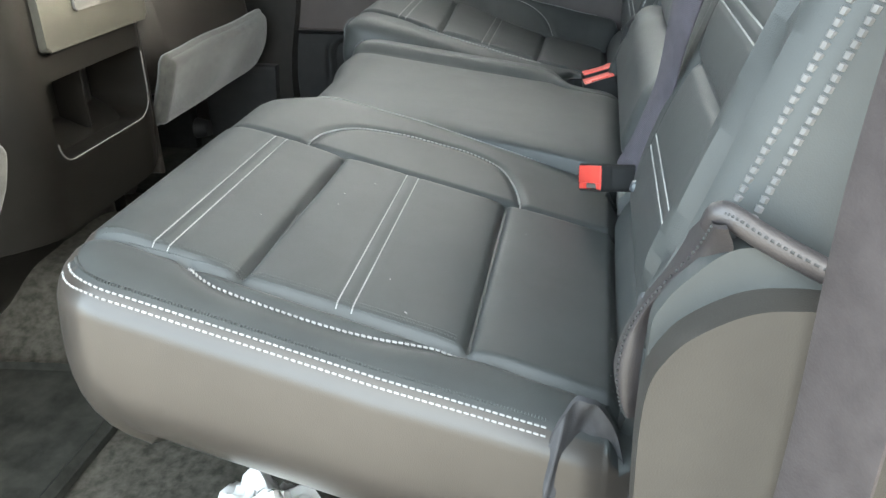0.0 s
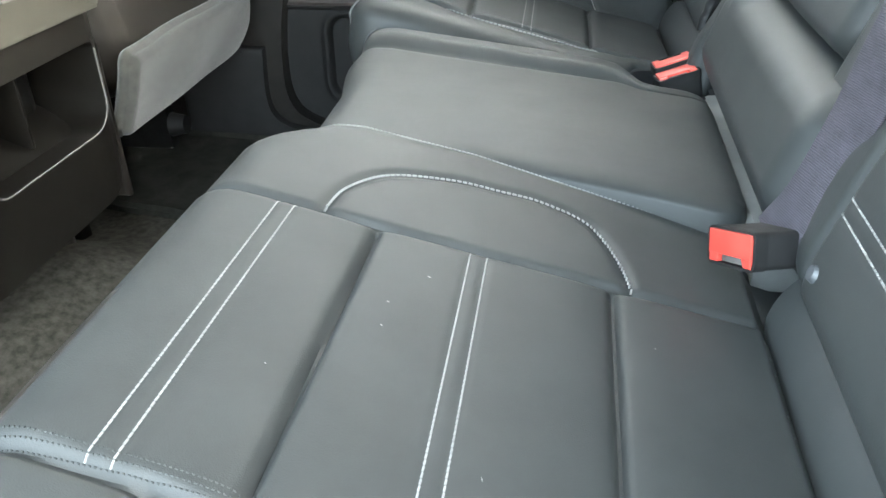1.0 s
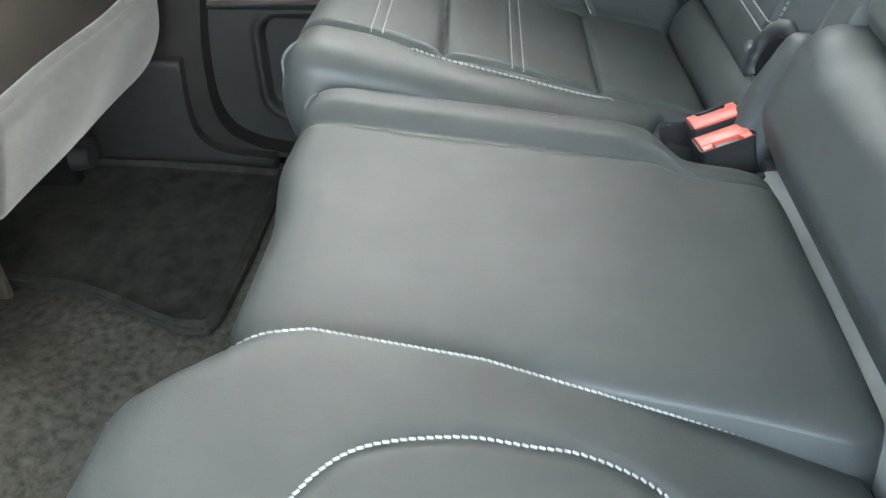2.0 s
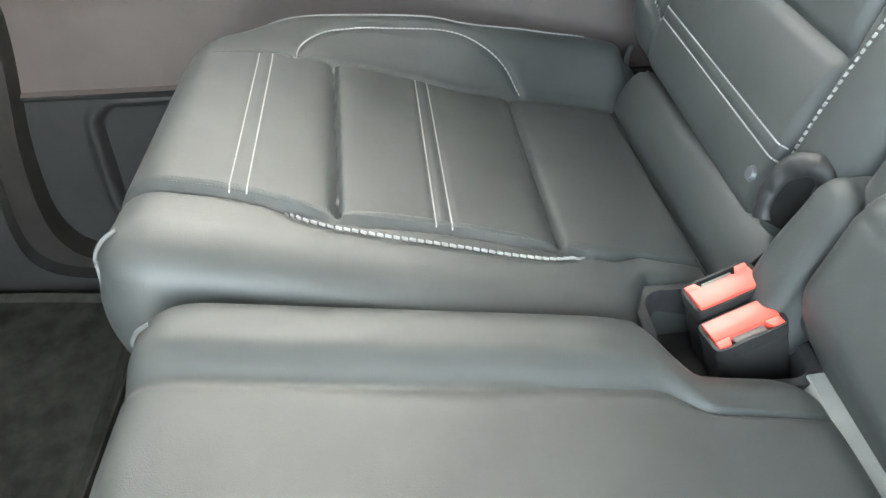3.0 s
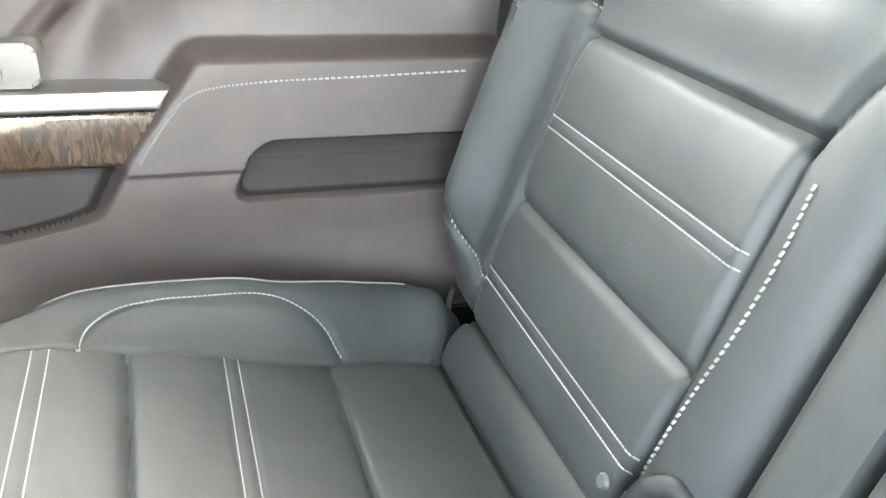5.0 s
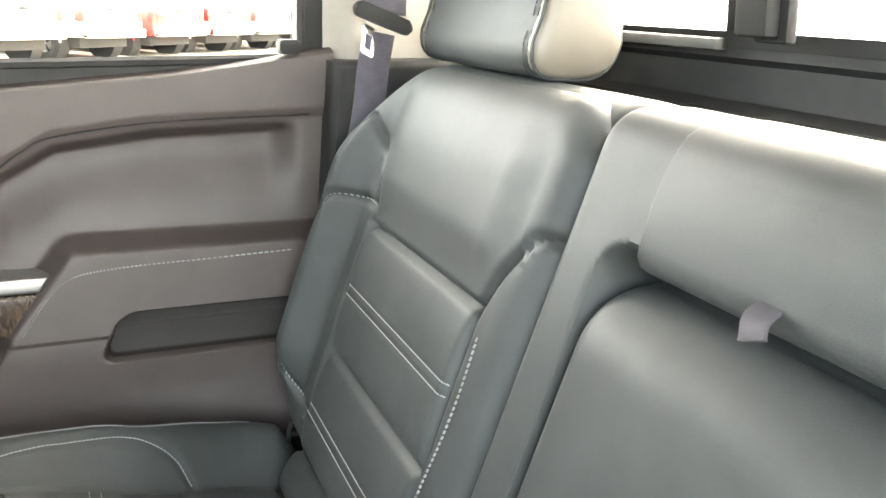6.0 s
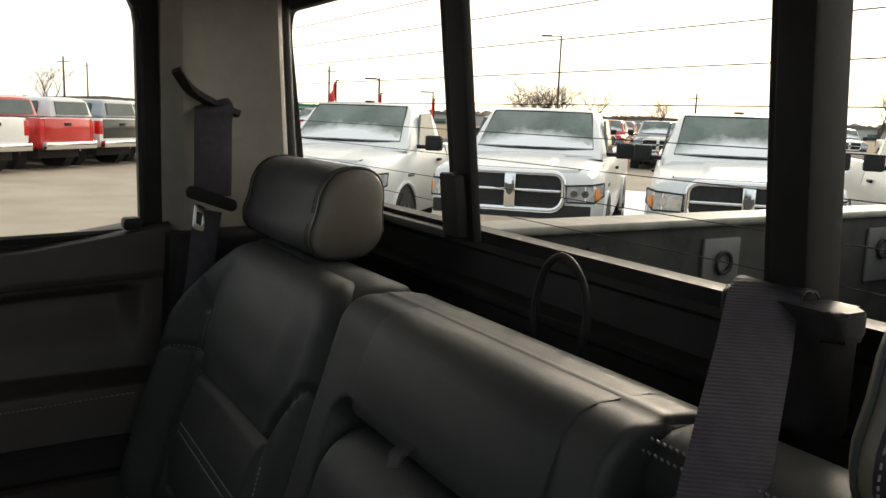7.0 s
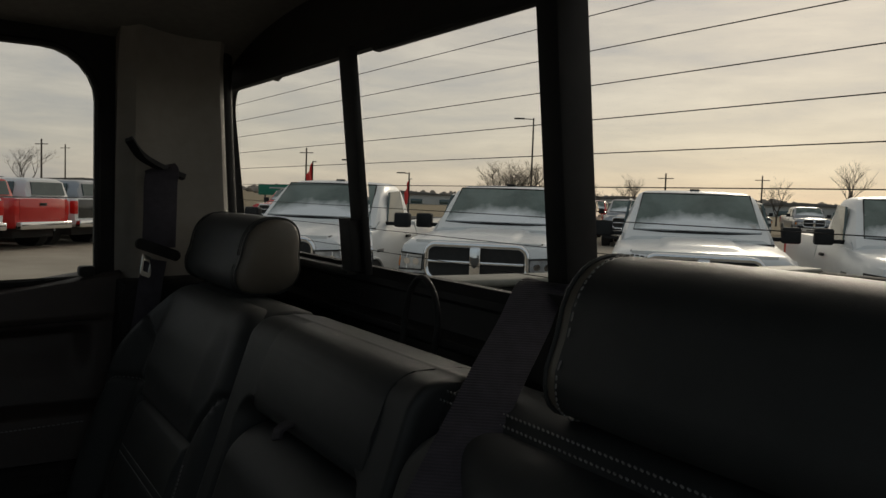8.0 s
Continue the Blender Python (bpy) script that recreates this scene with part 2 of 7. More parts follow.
class Pad:
    """A stuffed, covered pad: a height over a rectangle with round edges and corners, sides going down, then warped and set at a pose."""

    def __init__(self, x0, x1, y0, y1, edge, corner, depth, height, warp=None, m=None, step=0.005, bulge=0.006, keep=None, tuck=0.0):
        self.keep, self.tuck = keep, tuck
        self.c, self.h = ((x0 + x1) / 2, (y0 + y1) / 2), ((x1 - x0) / 2, (y1 - y0) / 2)
        self.edge, self.corner, self.depth, self.height, self.warp, self.m, self.step, self.bulge = edge, max(corner, edge * 1.01), depth, height, warp, m or Matrix(), step, bulge

    def _drop(self, x, y):
        ax, ay = np.abs(x - self.c[0]), np.abs(y - self.c[1])
        dx, dy = ax - (self.h[0] - self.corner), ay - (self.h[1] - self.corner)
        d = np.where((dx > 0) & (dy > 0), self.corner - np.hypot(np.maximum(dx, 0), np.maximum(dy, 0)), np.minimum(self.h[0] - ax, self.h[1] - ay))
        q = np.clip(self.edge - d, 0, self.edge)
        drop = self.edge - np.sqrt(np.maximum(self.edge**2 - q**2, 0))
        # keep: where the rim stays up instead of rounding down
        return drop * (1 - self.keep(x, y)) if self.keep else drop

    def _place(self, x, y, z):
        if self.warp:
            x, y, z = self.warp(x, y, z)
        p = np.stack([x, y, z], -1)
        r = np.array(self.m.to_3x3())
        return p @ r.T + np.array(self.m.translation)

    def drop_at(self, p):
        """How far the rounded rim has fallen at a point of an unturned pad."""
        return float(self._drop(np.array(p[0]), np.array(p[1])))

    def on(self, x, y, lift=0.0):
        x, y = np.asarray(x, float), np.asarray(y, float)
        return self._place(x, y, self.height(x, y) - self._drop(x, y) + lift)

    def mesh(self):
        def nodes(h):
            band = [self.edge * (1 - math.cos(radians(a))) for a in (0, 11, 22, 33, 45, 57, 68, 79)]
            inner = np.linspace(self.edge, 2 * h - self.edge, max(4, int((2 * h - 2 * self.edge) / self.step)))
            return np.r_[band, inner, [2 * h - b for b in band[::-1]]] - h

        u, w = nodes(self.h[0]), nodes(self.h[1])
        X, Y = np.meshgrid(u, w, indexing="ij")
        dx, dy = np.abs(X) - (self.h[0] - self.corner), np.abs(Y) - (self.h[1] - self.corner)
        both = (dx > 0) & (dy > 0)
        ln = np.hypot(np.maximum(dx, 1e-9), np.maximum(dy, 1e-9))
        k = np.where(both, np.maximum(dx, dy) / ln, 1)
        X = np.where(both, np.sign(X) * (self.h[0] - self.corner + dx * k), X) + self.c[0]
        Y = np.where(both, np.sign(Y) * (self.h[1] - self.corner + dy * k), Y) + self.c[1]
        Z = self.height(X, Y) - self._drop(X, Y)
        n, k2 = X.shape
        ring = [(i, 0) for i in range(n)] + [(n - 1, j) for j in range(1, k2)] + [(i, k2 - 1) for i in range(n - 2, -1, -1)] + [(0, j) for j in range(k2 - 2, 0, -1)]
        ri, rj = np.array(ring).T
        rx, ry, rz = X[ri, rj], Y[ri, rj], Z[ri, rj]
        ox, oy = np.sign(rx - self.c[0]) * (np.abs(rx - self.c[0]) / self.h[0]) ** 6, np.sign(ry - self.c[1]) * (np.abs(ry - self.c[1]) / self.h[1]) ** 6
        P = [self._place(X, Y, Z).reshape(-1, 3)]
        for s in np.linspace(0.125, 1.0, 8):
            b = self.bulge * math.sin(math.pi * s) - self.tuck * s**3
            P.append(self._place(rx + ox * b, ry + oy * b, rz - s * self.depth))
        self.skirt_from = (n - 1) * (k2 - 1)
        dr = self._drop(X, Y)
        self.face_drop = ((dr[:-1, :-1] + dr[1:, :-1] + dr[:-1, 1:] + dr[1:, 1:]) / 4).ravel()
        F = [(i * k2 + j, (i + 1) * k2 + j, (i + 1) * k2 + j + 1, i * k2 + j + 1) for i in range(n - 1) for j in range(k2 - 1)]
        base, q = n * k2, len(ring)
        prev = [i * k2 + j for i, j in ring]
        for s in range(8):
            cur = [base + s * q + a for a in range(q)]
            F += [(prev[a], prev[(a + 1) % q], cur[(a + 1) % q], cur[a]) for a in range(q)]
            prev = cur
        F.append(tuple(prev))
        return np.concatenate(P), F


def stitches(pad, path, parent, spacing=0.0062, r=0.0010, fill=0.72, lift=0.0006, material=None, name="stitching"):
    """A row of short thread stitches along a run of points on a pad."""
    P = np.array(path, float)
    seg = np.hypot(*np.diff(P, axis=0).T)
    run = np.r_[0, np.cumsum(seg)]
    n = max(2, int(run[-1] / spacing))
    s = np.linspace(0, run[-1], n)
    x, y = np.interp(s, run, P[:, 0]), np.interp(s, run, P[:, 1])
    Q = pad.on(x, y, lift)
    thread(Q, parent, r, fill, material, name)


def thread(Q, parent, r=0.0010, fill=0.72, material=None, name="stitching"):
    v, f = [], []
    for a, b in zip(Q, Q[1:]):
        a, b = Vector(a), Vector(b)
        t = b - a
        L = t.length
        if L < 1e-5:
            continue
        t.normalize()
        c = t.cross(Vector((0.2, 0.35, 0.9))).normalized()
        d = t.cross(c)
        mid = (a + b) / 2
        t = (t + (0.34 if r > 0.00095 else 0.08) * c).normalized()
        o = len(v)
        v.append(mid - t * L * fill / 2)
        for e in (-0.38, 0.38):
            v += [mid + t * L * fill * e + r * (math.cos(q) * c + math.sin(q) * d) for q in (0.3, 1.35, 2.4, 3.45, 4.5, 5.55)]
        v.append(mid + t * L * fill / 2)
        for k in range(6):
            j = (k + 1) % 6
            f += [(o, o + 1 + j, o + 1 + k), (o + 1 + k, o + 1 + j, o + 7 + j, o + 7 + k), (o + 13, o + 7 + k, o + 7 + j)]
    return tagged(part(name, (v, f), material or THREAD, parent), kind="stuff")


def arc_run(pts, n=10):
    return [(p.x, p.y) for p in bezier([(a, b, 0) for a, b in pts], n)]


# ---- the place: parts follow ----
CX = 0.08          # middle of the cab
GROUND = -0.64     # lot surface below the cab floor


# ---- cab shell ----
def cab_shell():
    # carpeted floor with a hump along the middle
    xs, ys = np.linspace(-0.79, 0.93, 130), np.linspace(-0.44, 2.1, 150)
    X, Y = np.meshgrid(xs, ys, indexing="ij")
    hump = 0.10 * np.exp(-((X - 0.02) / 0.22) ** 4) * smooth(0.70, 1.0, Y)
    rough = np.array([[noise.noise((x * 9, y * 9, 0)) * 0.006 + noise.noise((x * 40, y * 40, 3)) * 0.0025 for y in ys] for x in xs])
    Z = hump + rough + 0.05 * smooth(0.86, 0.93, X) + 0.05 * smooth(-0.74, -0.79, X)
    v = np.stack([X, Y, Z], -1).reshape(-1, 3)
    n, k = X.shape
    f = [(i * k + j, (i + 1) * k + j, (i + 1) * k + j + 1, i * k + j + 1) for i in range(n - 1) for j in range(k - 1)]
    o = len(v)
    rim = [(0, 0), (n - 1, 0), (n - 1, k - 1), (0, k - 1)]
    v = np.r_[v, [(xs[i], ys[j], -0.06) for i, j in rim]]
    f.append((o, o + 1, o + 2, o + 3))
    tagged(part("floor", (v, f), CARPET), "dark brown-grey carpeted cab floor", "floor", kind="structure")

    # roof lining, curved down to the sides
    xs = np.linspace(-0.80, 0.96, 40)
    ys = np.linspace(-0.46, 1.75, 30)
    v, f = [], []
    for top in (0, 1):
        for x in xs:
            for y in ys:
                a, b = abs(x - CX) / 0.88, (y - 0.6) / 1.15
                v.append((x, y, 1.435 - 0.07 * a**4 - 0.05 * abs(b) ** 4 + 0.05 * top))
    n, k = len(xs), len(ys)
    for top in (0, 1):
        f += [(top * n * k + i * k + j, top * n * k + (i + 1) * k + j, top * n * k + (i + 1) * k + j + 1, top * n * k + i * k + j + 1) for i in range(n - 1) for j in range(k - 1)]
    edge = [i * k for i in range(n)] + [(n - 1) * k + j for j in range(1, k)] + [i * k + k - 1 for i in range(n - 2, -1, -1)] + [j for j in range(k - 2, 0, -1)]
    f += [(a, b, b + n * k, a + n * k) for a, b in zip(edge, edge[1:] + edge[:1])]
    tagged(part("ceiling", (v, f), HEADLINER), "taupe cloth roof lining of the cab", "ceiling", kind="structure")


# window in the rear wall: x from left to right edge, z from sill to head
RW = (-0.785, 1.020, 0.945, 1.312)


def rear_wall():
    wall = thing("wall_rear", "black plastic rear cab wall with ribs below the window", "wall", kind="structure")
    # lower panel, a profile in y and z with ledges, pulled across the cab
    prof = [(-0.47, 0.0), (-0.36, 0.0), (-0.375, 0.80), (-0.385, 0.862), (-0.372, 0.870), (-0.372, 0.880), (-0.392, 0.888), (-0.398, 0.925), (-0.386, 0.932), (-0.388, 0.943), (-0.47, 0.945)]
    part("lower_panel", prism(prof, -0.79, 1.10, "x", 0.003), PLASTIC_BLACK, wall)
    LEANW = 0.11

    def leaned(v, y0=0.0):
        return [(x, y + y0 + LEANW * (z - 0.945), z) for x, y, z in v]

    out = rounded(-0.81, 1.11, 0.945, 1.44, 0.01)
    inn = rounded(RW[0], RW[1], 0.9455, RW[3], (0.07, 0.07, 0.02, 0.02))
    ring = frame_prism(out, inn, -0.414, -0.388)
    # lining coloured charcoal here so that it carries its own shade
    part("header", (leaned(ring[0]), ring[1]), PLASTIC, wall, "lining round the rear window, darkened for its shade")
    win = thing("window_rear", "sliding rear cab window with black frame and thin defroster wires", "window", kind="structure")
    out = rounded(RW[0] - 0.004, RW[1] + 0.004, 0.942, RW[3] + 0.004, (0.072, 0.072, 0.02, 0.02))
    inn = rounded(RW[0] + 0.010, RW[1] - 0.008, 0.958, RW[3] - 0.014, (0.07, 0.07, 0.02, 0.02))
    ring = frame_prism(out, inn, -0.402, -0.386)
    part("window_frame", (leaned(ring[0]), ring[1]), PLASTIC_BLACK, win)

    def upright(x0, x1, y0, y1, z0=0.944, z1=1.30):
        bm = box(x0, x1, y0, y1, z0, z1, 0.004)
        for q in bm.verts:
            q.co.y += LEANW * (q.co.z - 0.945)
        return bm

    part("mullion", upright(0.370, 0.392, -0.410, -0.388), PLASTIC_BLACK, win)
    part("mullion", upright(-0.168, -0.132, -0.410, -0.384), PLASTIC_BLACK, win)
    part("slider_stile", upright(0.266, 0.308, -0.358, -0.344, 0.950, 1.296), PLASTIC_BLACK, win)
    part("slider_stile", upright(-0.204, -0.170, -0.386, -0.341, 0.950, 1.296), PLASTIC_BLACK, win)
    part("slider_rail", upright(-0.172, 0.28, -0.404, -0.388, 0.944, 0.956), PLASTIC_BLACK, win)
    part("slider_rail", upright(-0.172, 0.28, -0.404, -0.388, 1.292, 1.308), PLASTIC_BLACK, win)
    part("window_latch", upright(0.274, 0.314, -0.345, -0.326, 0.955, 1.037), PLASTIC_BLACK, win)
    part("sill_strip", upright(0.386, 1.005, -0.392, -0.370, 0.938, 0.951), PLASTIC_GREY, win, "grey sill strip under the glass")
    for x0, x1 in ((RW[0], -0.147), (-0.147, 0.360), (0.360, RW[1])):
        bm = box(x0 + 0.008, x1 - 0.008, -0.404, -0.4005, 0.95, 1.30, 0)
        for q in bm.verts:
            q.co.y += LEANW * (q.co.z - 0.945)
        g = part("pane", bm, GLASS, win)
        g.data.shade_flat()
        g.visible_shadow = False
    for k in range(9):
        z = 0.983 + 0.0355 * k
        for x0, x1 in ((-0.760, -0.164), (-0.136, 0.366), (0.380, 1.005)):
            y = -0.3990 + LEANW * (z - 0.945)
            part("defroster_wire", tube([(x0, y, z), ((x0 + x1) / 2, y, z), (x1, y, z)], 0.00055, 5), PLASTIC_BLACK, win)


def side_pillars():
    # rear right pillar between the door window and the rear window
    pil = thing("pillar_rear_right", "taupe rear pillar trim with seat belt slot", "pillar", kind="structure")
    # a smooth sheet, bowed inward, given thickness
    ny, nz = 24, 30
    v, f = [], []
    for back in (0, 1):
        for i in range(ny):
            for j in range(nz):
                a, b = i / (ny - 1), j / (nz - 1)
                z = 0.885 + 0.60 * b
                y = -0.095 - 0.275 * a + 0.10 * (z - 0.9) * a * 0.9
                x = 0.868 + 0.03 * math.sin(math.pi * a) - 0.05 * b * b - 0.05 * float(smooth(0.72, 1.0, b)) + 0.035 * (1 - smooth(0, 0.16, a)) + 0.14 * smooth(0.84, 1.0, a) + 0.05 * back
                v.append((x, y, z))
    for back in (0, 1):
        o = back * ny * nz
        f += [(o + i * nz + j, o + (i + 1) * nz + j, o + (i + 1) * nz + j + 1, o + i * nz + j + 1) for i in range(ny - 1) for j in range(nz - 1)]
    edge = [i * nz for i in range(ny)] + [(ny - 1) * nz + j for j in range(1, nz)] + [i * nz + nz - 1 for i in range(ny - 2, -1, -1)] + [j for j in range(nz - 2, 0, -1)]
    o = ny * nz
    f += [(a, b, b + o, a + o) for a, b in zip(edge, edge[1:] + edge[:1])]
    part("pillar_trim", (v, f), PILLAR, pil)
    line = [v[(ny - 3) * nz + j] for j in range(nz)]
    part("window_seal", tube([(x + 0.012, y - 0.006, z) for x, y, z in line], 0.019, 10), PLASTIC_BLACK, pil, "black seal beside the rear window")
    slot = bezier([(0.836, -0.108, 1.168), (0.856, -0.135, 1.138), (0.868, -0.175, 1.117), (0.873, -0.225, 1.098)], 8)
    part("belt_slot", ribbon(slot, (0.15, 0.35, 0.9), 0.011, 0.010), PLASTIC_BLACK, pil, "black belt slot")
    part("lower_trim", prism([(-0.42, 0.0), (-0.07, 0.0), (-0.075, 0.50), (-0.095, 0.888), (-0.40, 0.895), (-0.42, 0.5)], 0.84, 0.94, "x", 0.012, 3), PLASTIC_BLACK, pil, "black lower pillar trim")
    # rear left pillar, behind the opening the camera stands in
    pl = thing("pillar_rear_left", "taupe and black rear pillar beside the open doorway", "pillar", kind="structure")
    part("pillar_trim", prism([(-0.42, 0.88), (-0.16, 0.88), (-0.12, 1.40), (-0.37, 1.42)], -0.80, -0.74, "x", 0.012, 3), PILLAR, pl)
    part("lower_trim", prism([(-0.44, 0.0), (-0.20, 0.0), (-0.16, 0.88), (-0.42, 0.88)], -0.80, -0.74, "x", 0.012, 3), PLASTIC_BLACK, pl)
    # middle pillars
    pm = thing("pillar_middle_right", "charcoal plastic middle pillar trim at the door", "pillar", kind="structure")
    edge = [(p.x, p.y) for p in bezier([(0.790, 1.36, 0), (0.778, 0.80, 0), (0.780, 0.50, 0), (0.785, 0.374, 0), (0.808, 0.235, 0), (0.812, 0.13, 0), (0.798, 0.078, 0), (0.769, 0.050, 0), (0.703, 0.026, 0), (0.60, 0.018, 0), (0.40, 0.016, 0)], 6)]
    part("pillar_trim", prism(edge + [(0.40, -0.02), (1.02, -0.02), (0.985, 0.30), (0.94, 1.36)], 0.815, 0.93, "x", 0.034, 6), PLASTIC, pm)
    part("kick_panel", prism([(p.x, p.y) for p in bezier([(0.846, 0.215, 0), (0.850, 0.11, 0), (0.835, 0.060, 0), (0.79, 0.034, 0), (0.70, 0.024, 0)], 6)] + [(0.70, -0.02), (1.05, -0.02), (1.05, 0.215)], 0.790, 0.83, "x", 0.012, 4), PLASTIC_BLACK, pm, "black lower kick panel")
    part("door_seal", tube([(0.876, y - 0.014, z) for y, z in edge], 0.016, 8), PLASTIC_BLACK, pm, "black rubber door seal")
    pm = thing("pillar_middle_left", "charcoal plastic middle pillar trim at the doorway", "pillar", kind="structure")
    part("pillar_trim", prism([(0.82, 0.0), (0.99, 0.0), (0.95, 0.30), (0.93, 1.36), (0.84, 1.36), (0.82, 0.3)], -0.79, -0.69, "x", 0.03, 4), PLASTIC, pm)


def front_end():
    # simple closed front of the cab: doors with window openings, dash, windscreen posts
    w = thing("wall_front", "dark dashboard and front bulkhead of the cab", "dashboard", kind="structure")
    part("bulkhead", box(-0.80, 0.96, 2.05, 2.15, 0.0, 0.95, 0.02), PLASTIC_BLACK, w)
    part("dash_top", prism([(1.72, 0.55), (2.15, 0.55), (2.15, 0.98), (1.85, 0.97), (1.74, 0.85)], -0.75, 0.91, "x", 0.03, 3), PLASTIC_BLACK, w)
    for nm, x0, x1 in (("wall_front_right", 0.88, 0.96), ("wall_front_left", -0.80, -0.72)):
        d = thing(nm, "dark front door panel with window opening", "door", kind="structure")
        part("door_panel", box(x0, x1, 0.965, 2.05, 0.0, 0.88, 0.02), DOOR_SKIN, d)
        part("windscreen_post", prism([(1.98, 0.93), (2.10, 0.93), (1.72, 1.42), (1.62, 1.42)], x0, x1, "x", 0.01), PLASTIC_BLACK, d)
    sill = thing("sill_left", "black door sill plate of the open doorway", "sill", kind="structure")
    part("sill_plate", prism([(-0.82, -0.10), (-0.745, -0.10), (-0.745, 0.045), (-0.79, 0.055), (-0.82, 0.03)], -0.18, 0.82, "y", 0.01), PLASTIC_BLACK, sill)


# ---- right rear door ----
def pull_pocket(y, z):
    """Distance outside the outline of the pull pocket, negative within it."""
    u, w = y - (0.226 - 0.45 * (z - 0.503)), np.abs(z - 0.5035) - 0.037
    return np.hypot(np.maximum(u + 0.022, 0), np.maximum(w + 0.022, 0)) + np.minimum(np.maximum(u + 0.022, w + 0.022), 0) - 0.022


def door_depth(y, z):
    """How far the door skin stands in from the plane x = 0.90 (positive is into the cab)."""
    y, z = np.asarray(y, float), np.asarray(z, float)
    d = 0.012 + 0 * y
    sill = 0.872 + 0.14 * np.clip(0.12 - y, -0.5, 0.2) * (y < 0.12) + 0.10 * np.clip(0.12 - y, -0.6, 0)
    # padded upper rail, its seam curving down at the front, and a scooped field right under it
    seam = np.interp(y, [-0.11, -0.07, 0.15, 0.28, 0.34, 0.40, 0.46], [0.810, 0.808, 0.799, 0.781, 0.745, 0.690, 0.63])
    under = seam - z
    d += 0.007 * smooth(0.008, -0.014, under)
    d -= 0.038 * smooth(0.006, 0.030, under) * np.exp(-((np.maximum(under - 0.034, 0) / 0.066) ** 2)) * smooth(0.45, 0.36, y) * smooth(-0.06, -0.01, y)
    # scooped field under the rail
    # armrest: a shelf that stands in, sweeping down at its front end
    top = 0.637
    yb = 0.322 + 0.75 * (0.578 - z)
    front = smooth(yb + 0.012, yb - 0.022, y)
    d += 0.050 * smooth(top + 0.012, top - 0.010, z) * smooth(0.503, 0.511, z) * front
    # body below: leans in towards the bottom ledge
    low = smooth(0.511, 0.503, z)
    d += low * (0.046 - 0.012 * smooth(0.50, 0.40, z))
    # pull pocket under the armrest: deepest along its top, its front end slanted
    d -= 0.060 * (0.30 + 0.70 * np.clip((z - 0.468) / 0.070, 0, 1)) * smooth(0.003, -0.007, pull_pocket(y, z))
    # wide map pocket, front half below the wood
    slant = y - (0.356 + 0.55 * (0.511 - z) + 7.0 * np.clip(0.462 - z, 0, 0.04) ** 1.6 * 4)
    d -= 0.046 * (0.62 + 0.38 * np.clip((z - 0.436) / 0.06, 0, 1)) * smooth(-0.010, 0.018, slant) * smooth(0.430, 0.438, z) * smooth(0.522, 0.508, z)
    # a ledge where the hard lower panel begins
    d += 0.007 * smooth(0.302, 0.2975, z) * smooth(0.285, 0.2955, z) - 0.004 * smooth(0.297, 0.285, z)
    # lower speaker field with a raised rim
    r3 = np.hypot(np.maximum(np.abs(y - 0.50) - 0.175, 0), np.maximum(np.abs(z - 0.180) - 0.055, 0))
    d -= 0.016 * smooth(0.040, 0.032, r3)
    d += 0.006 * np.exp(-(((r3 - 0.046) / 0.007) ** 2))
    return d


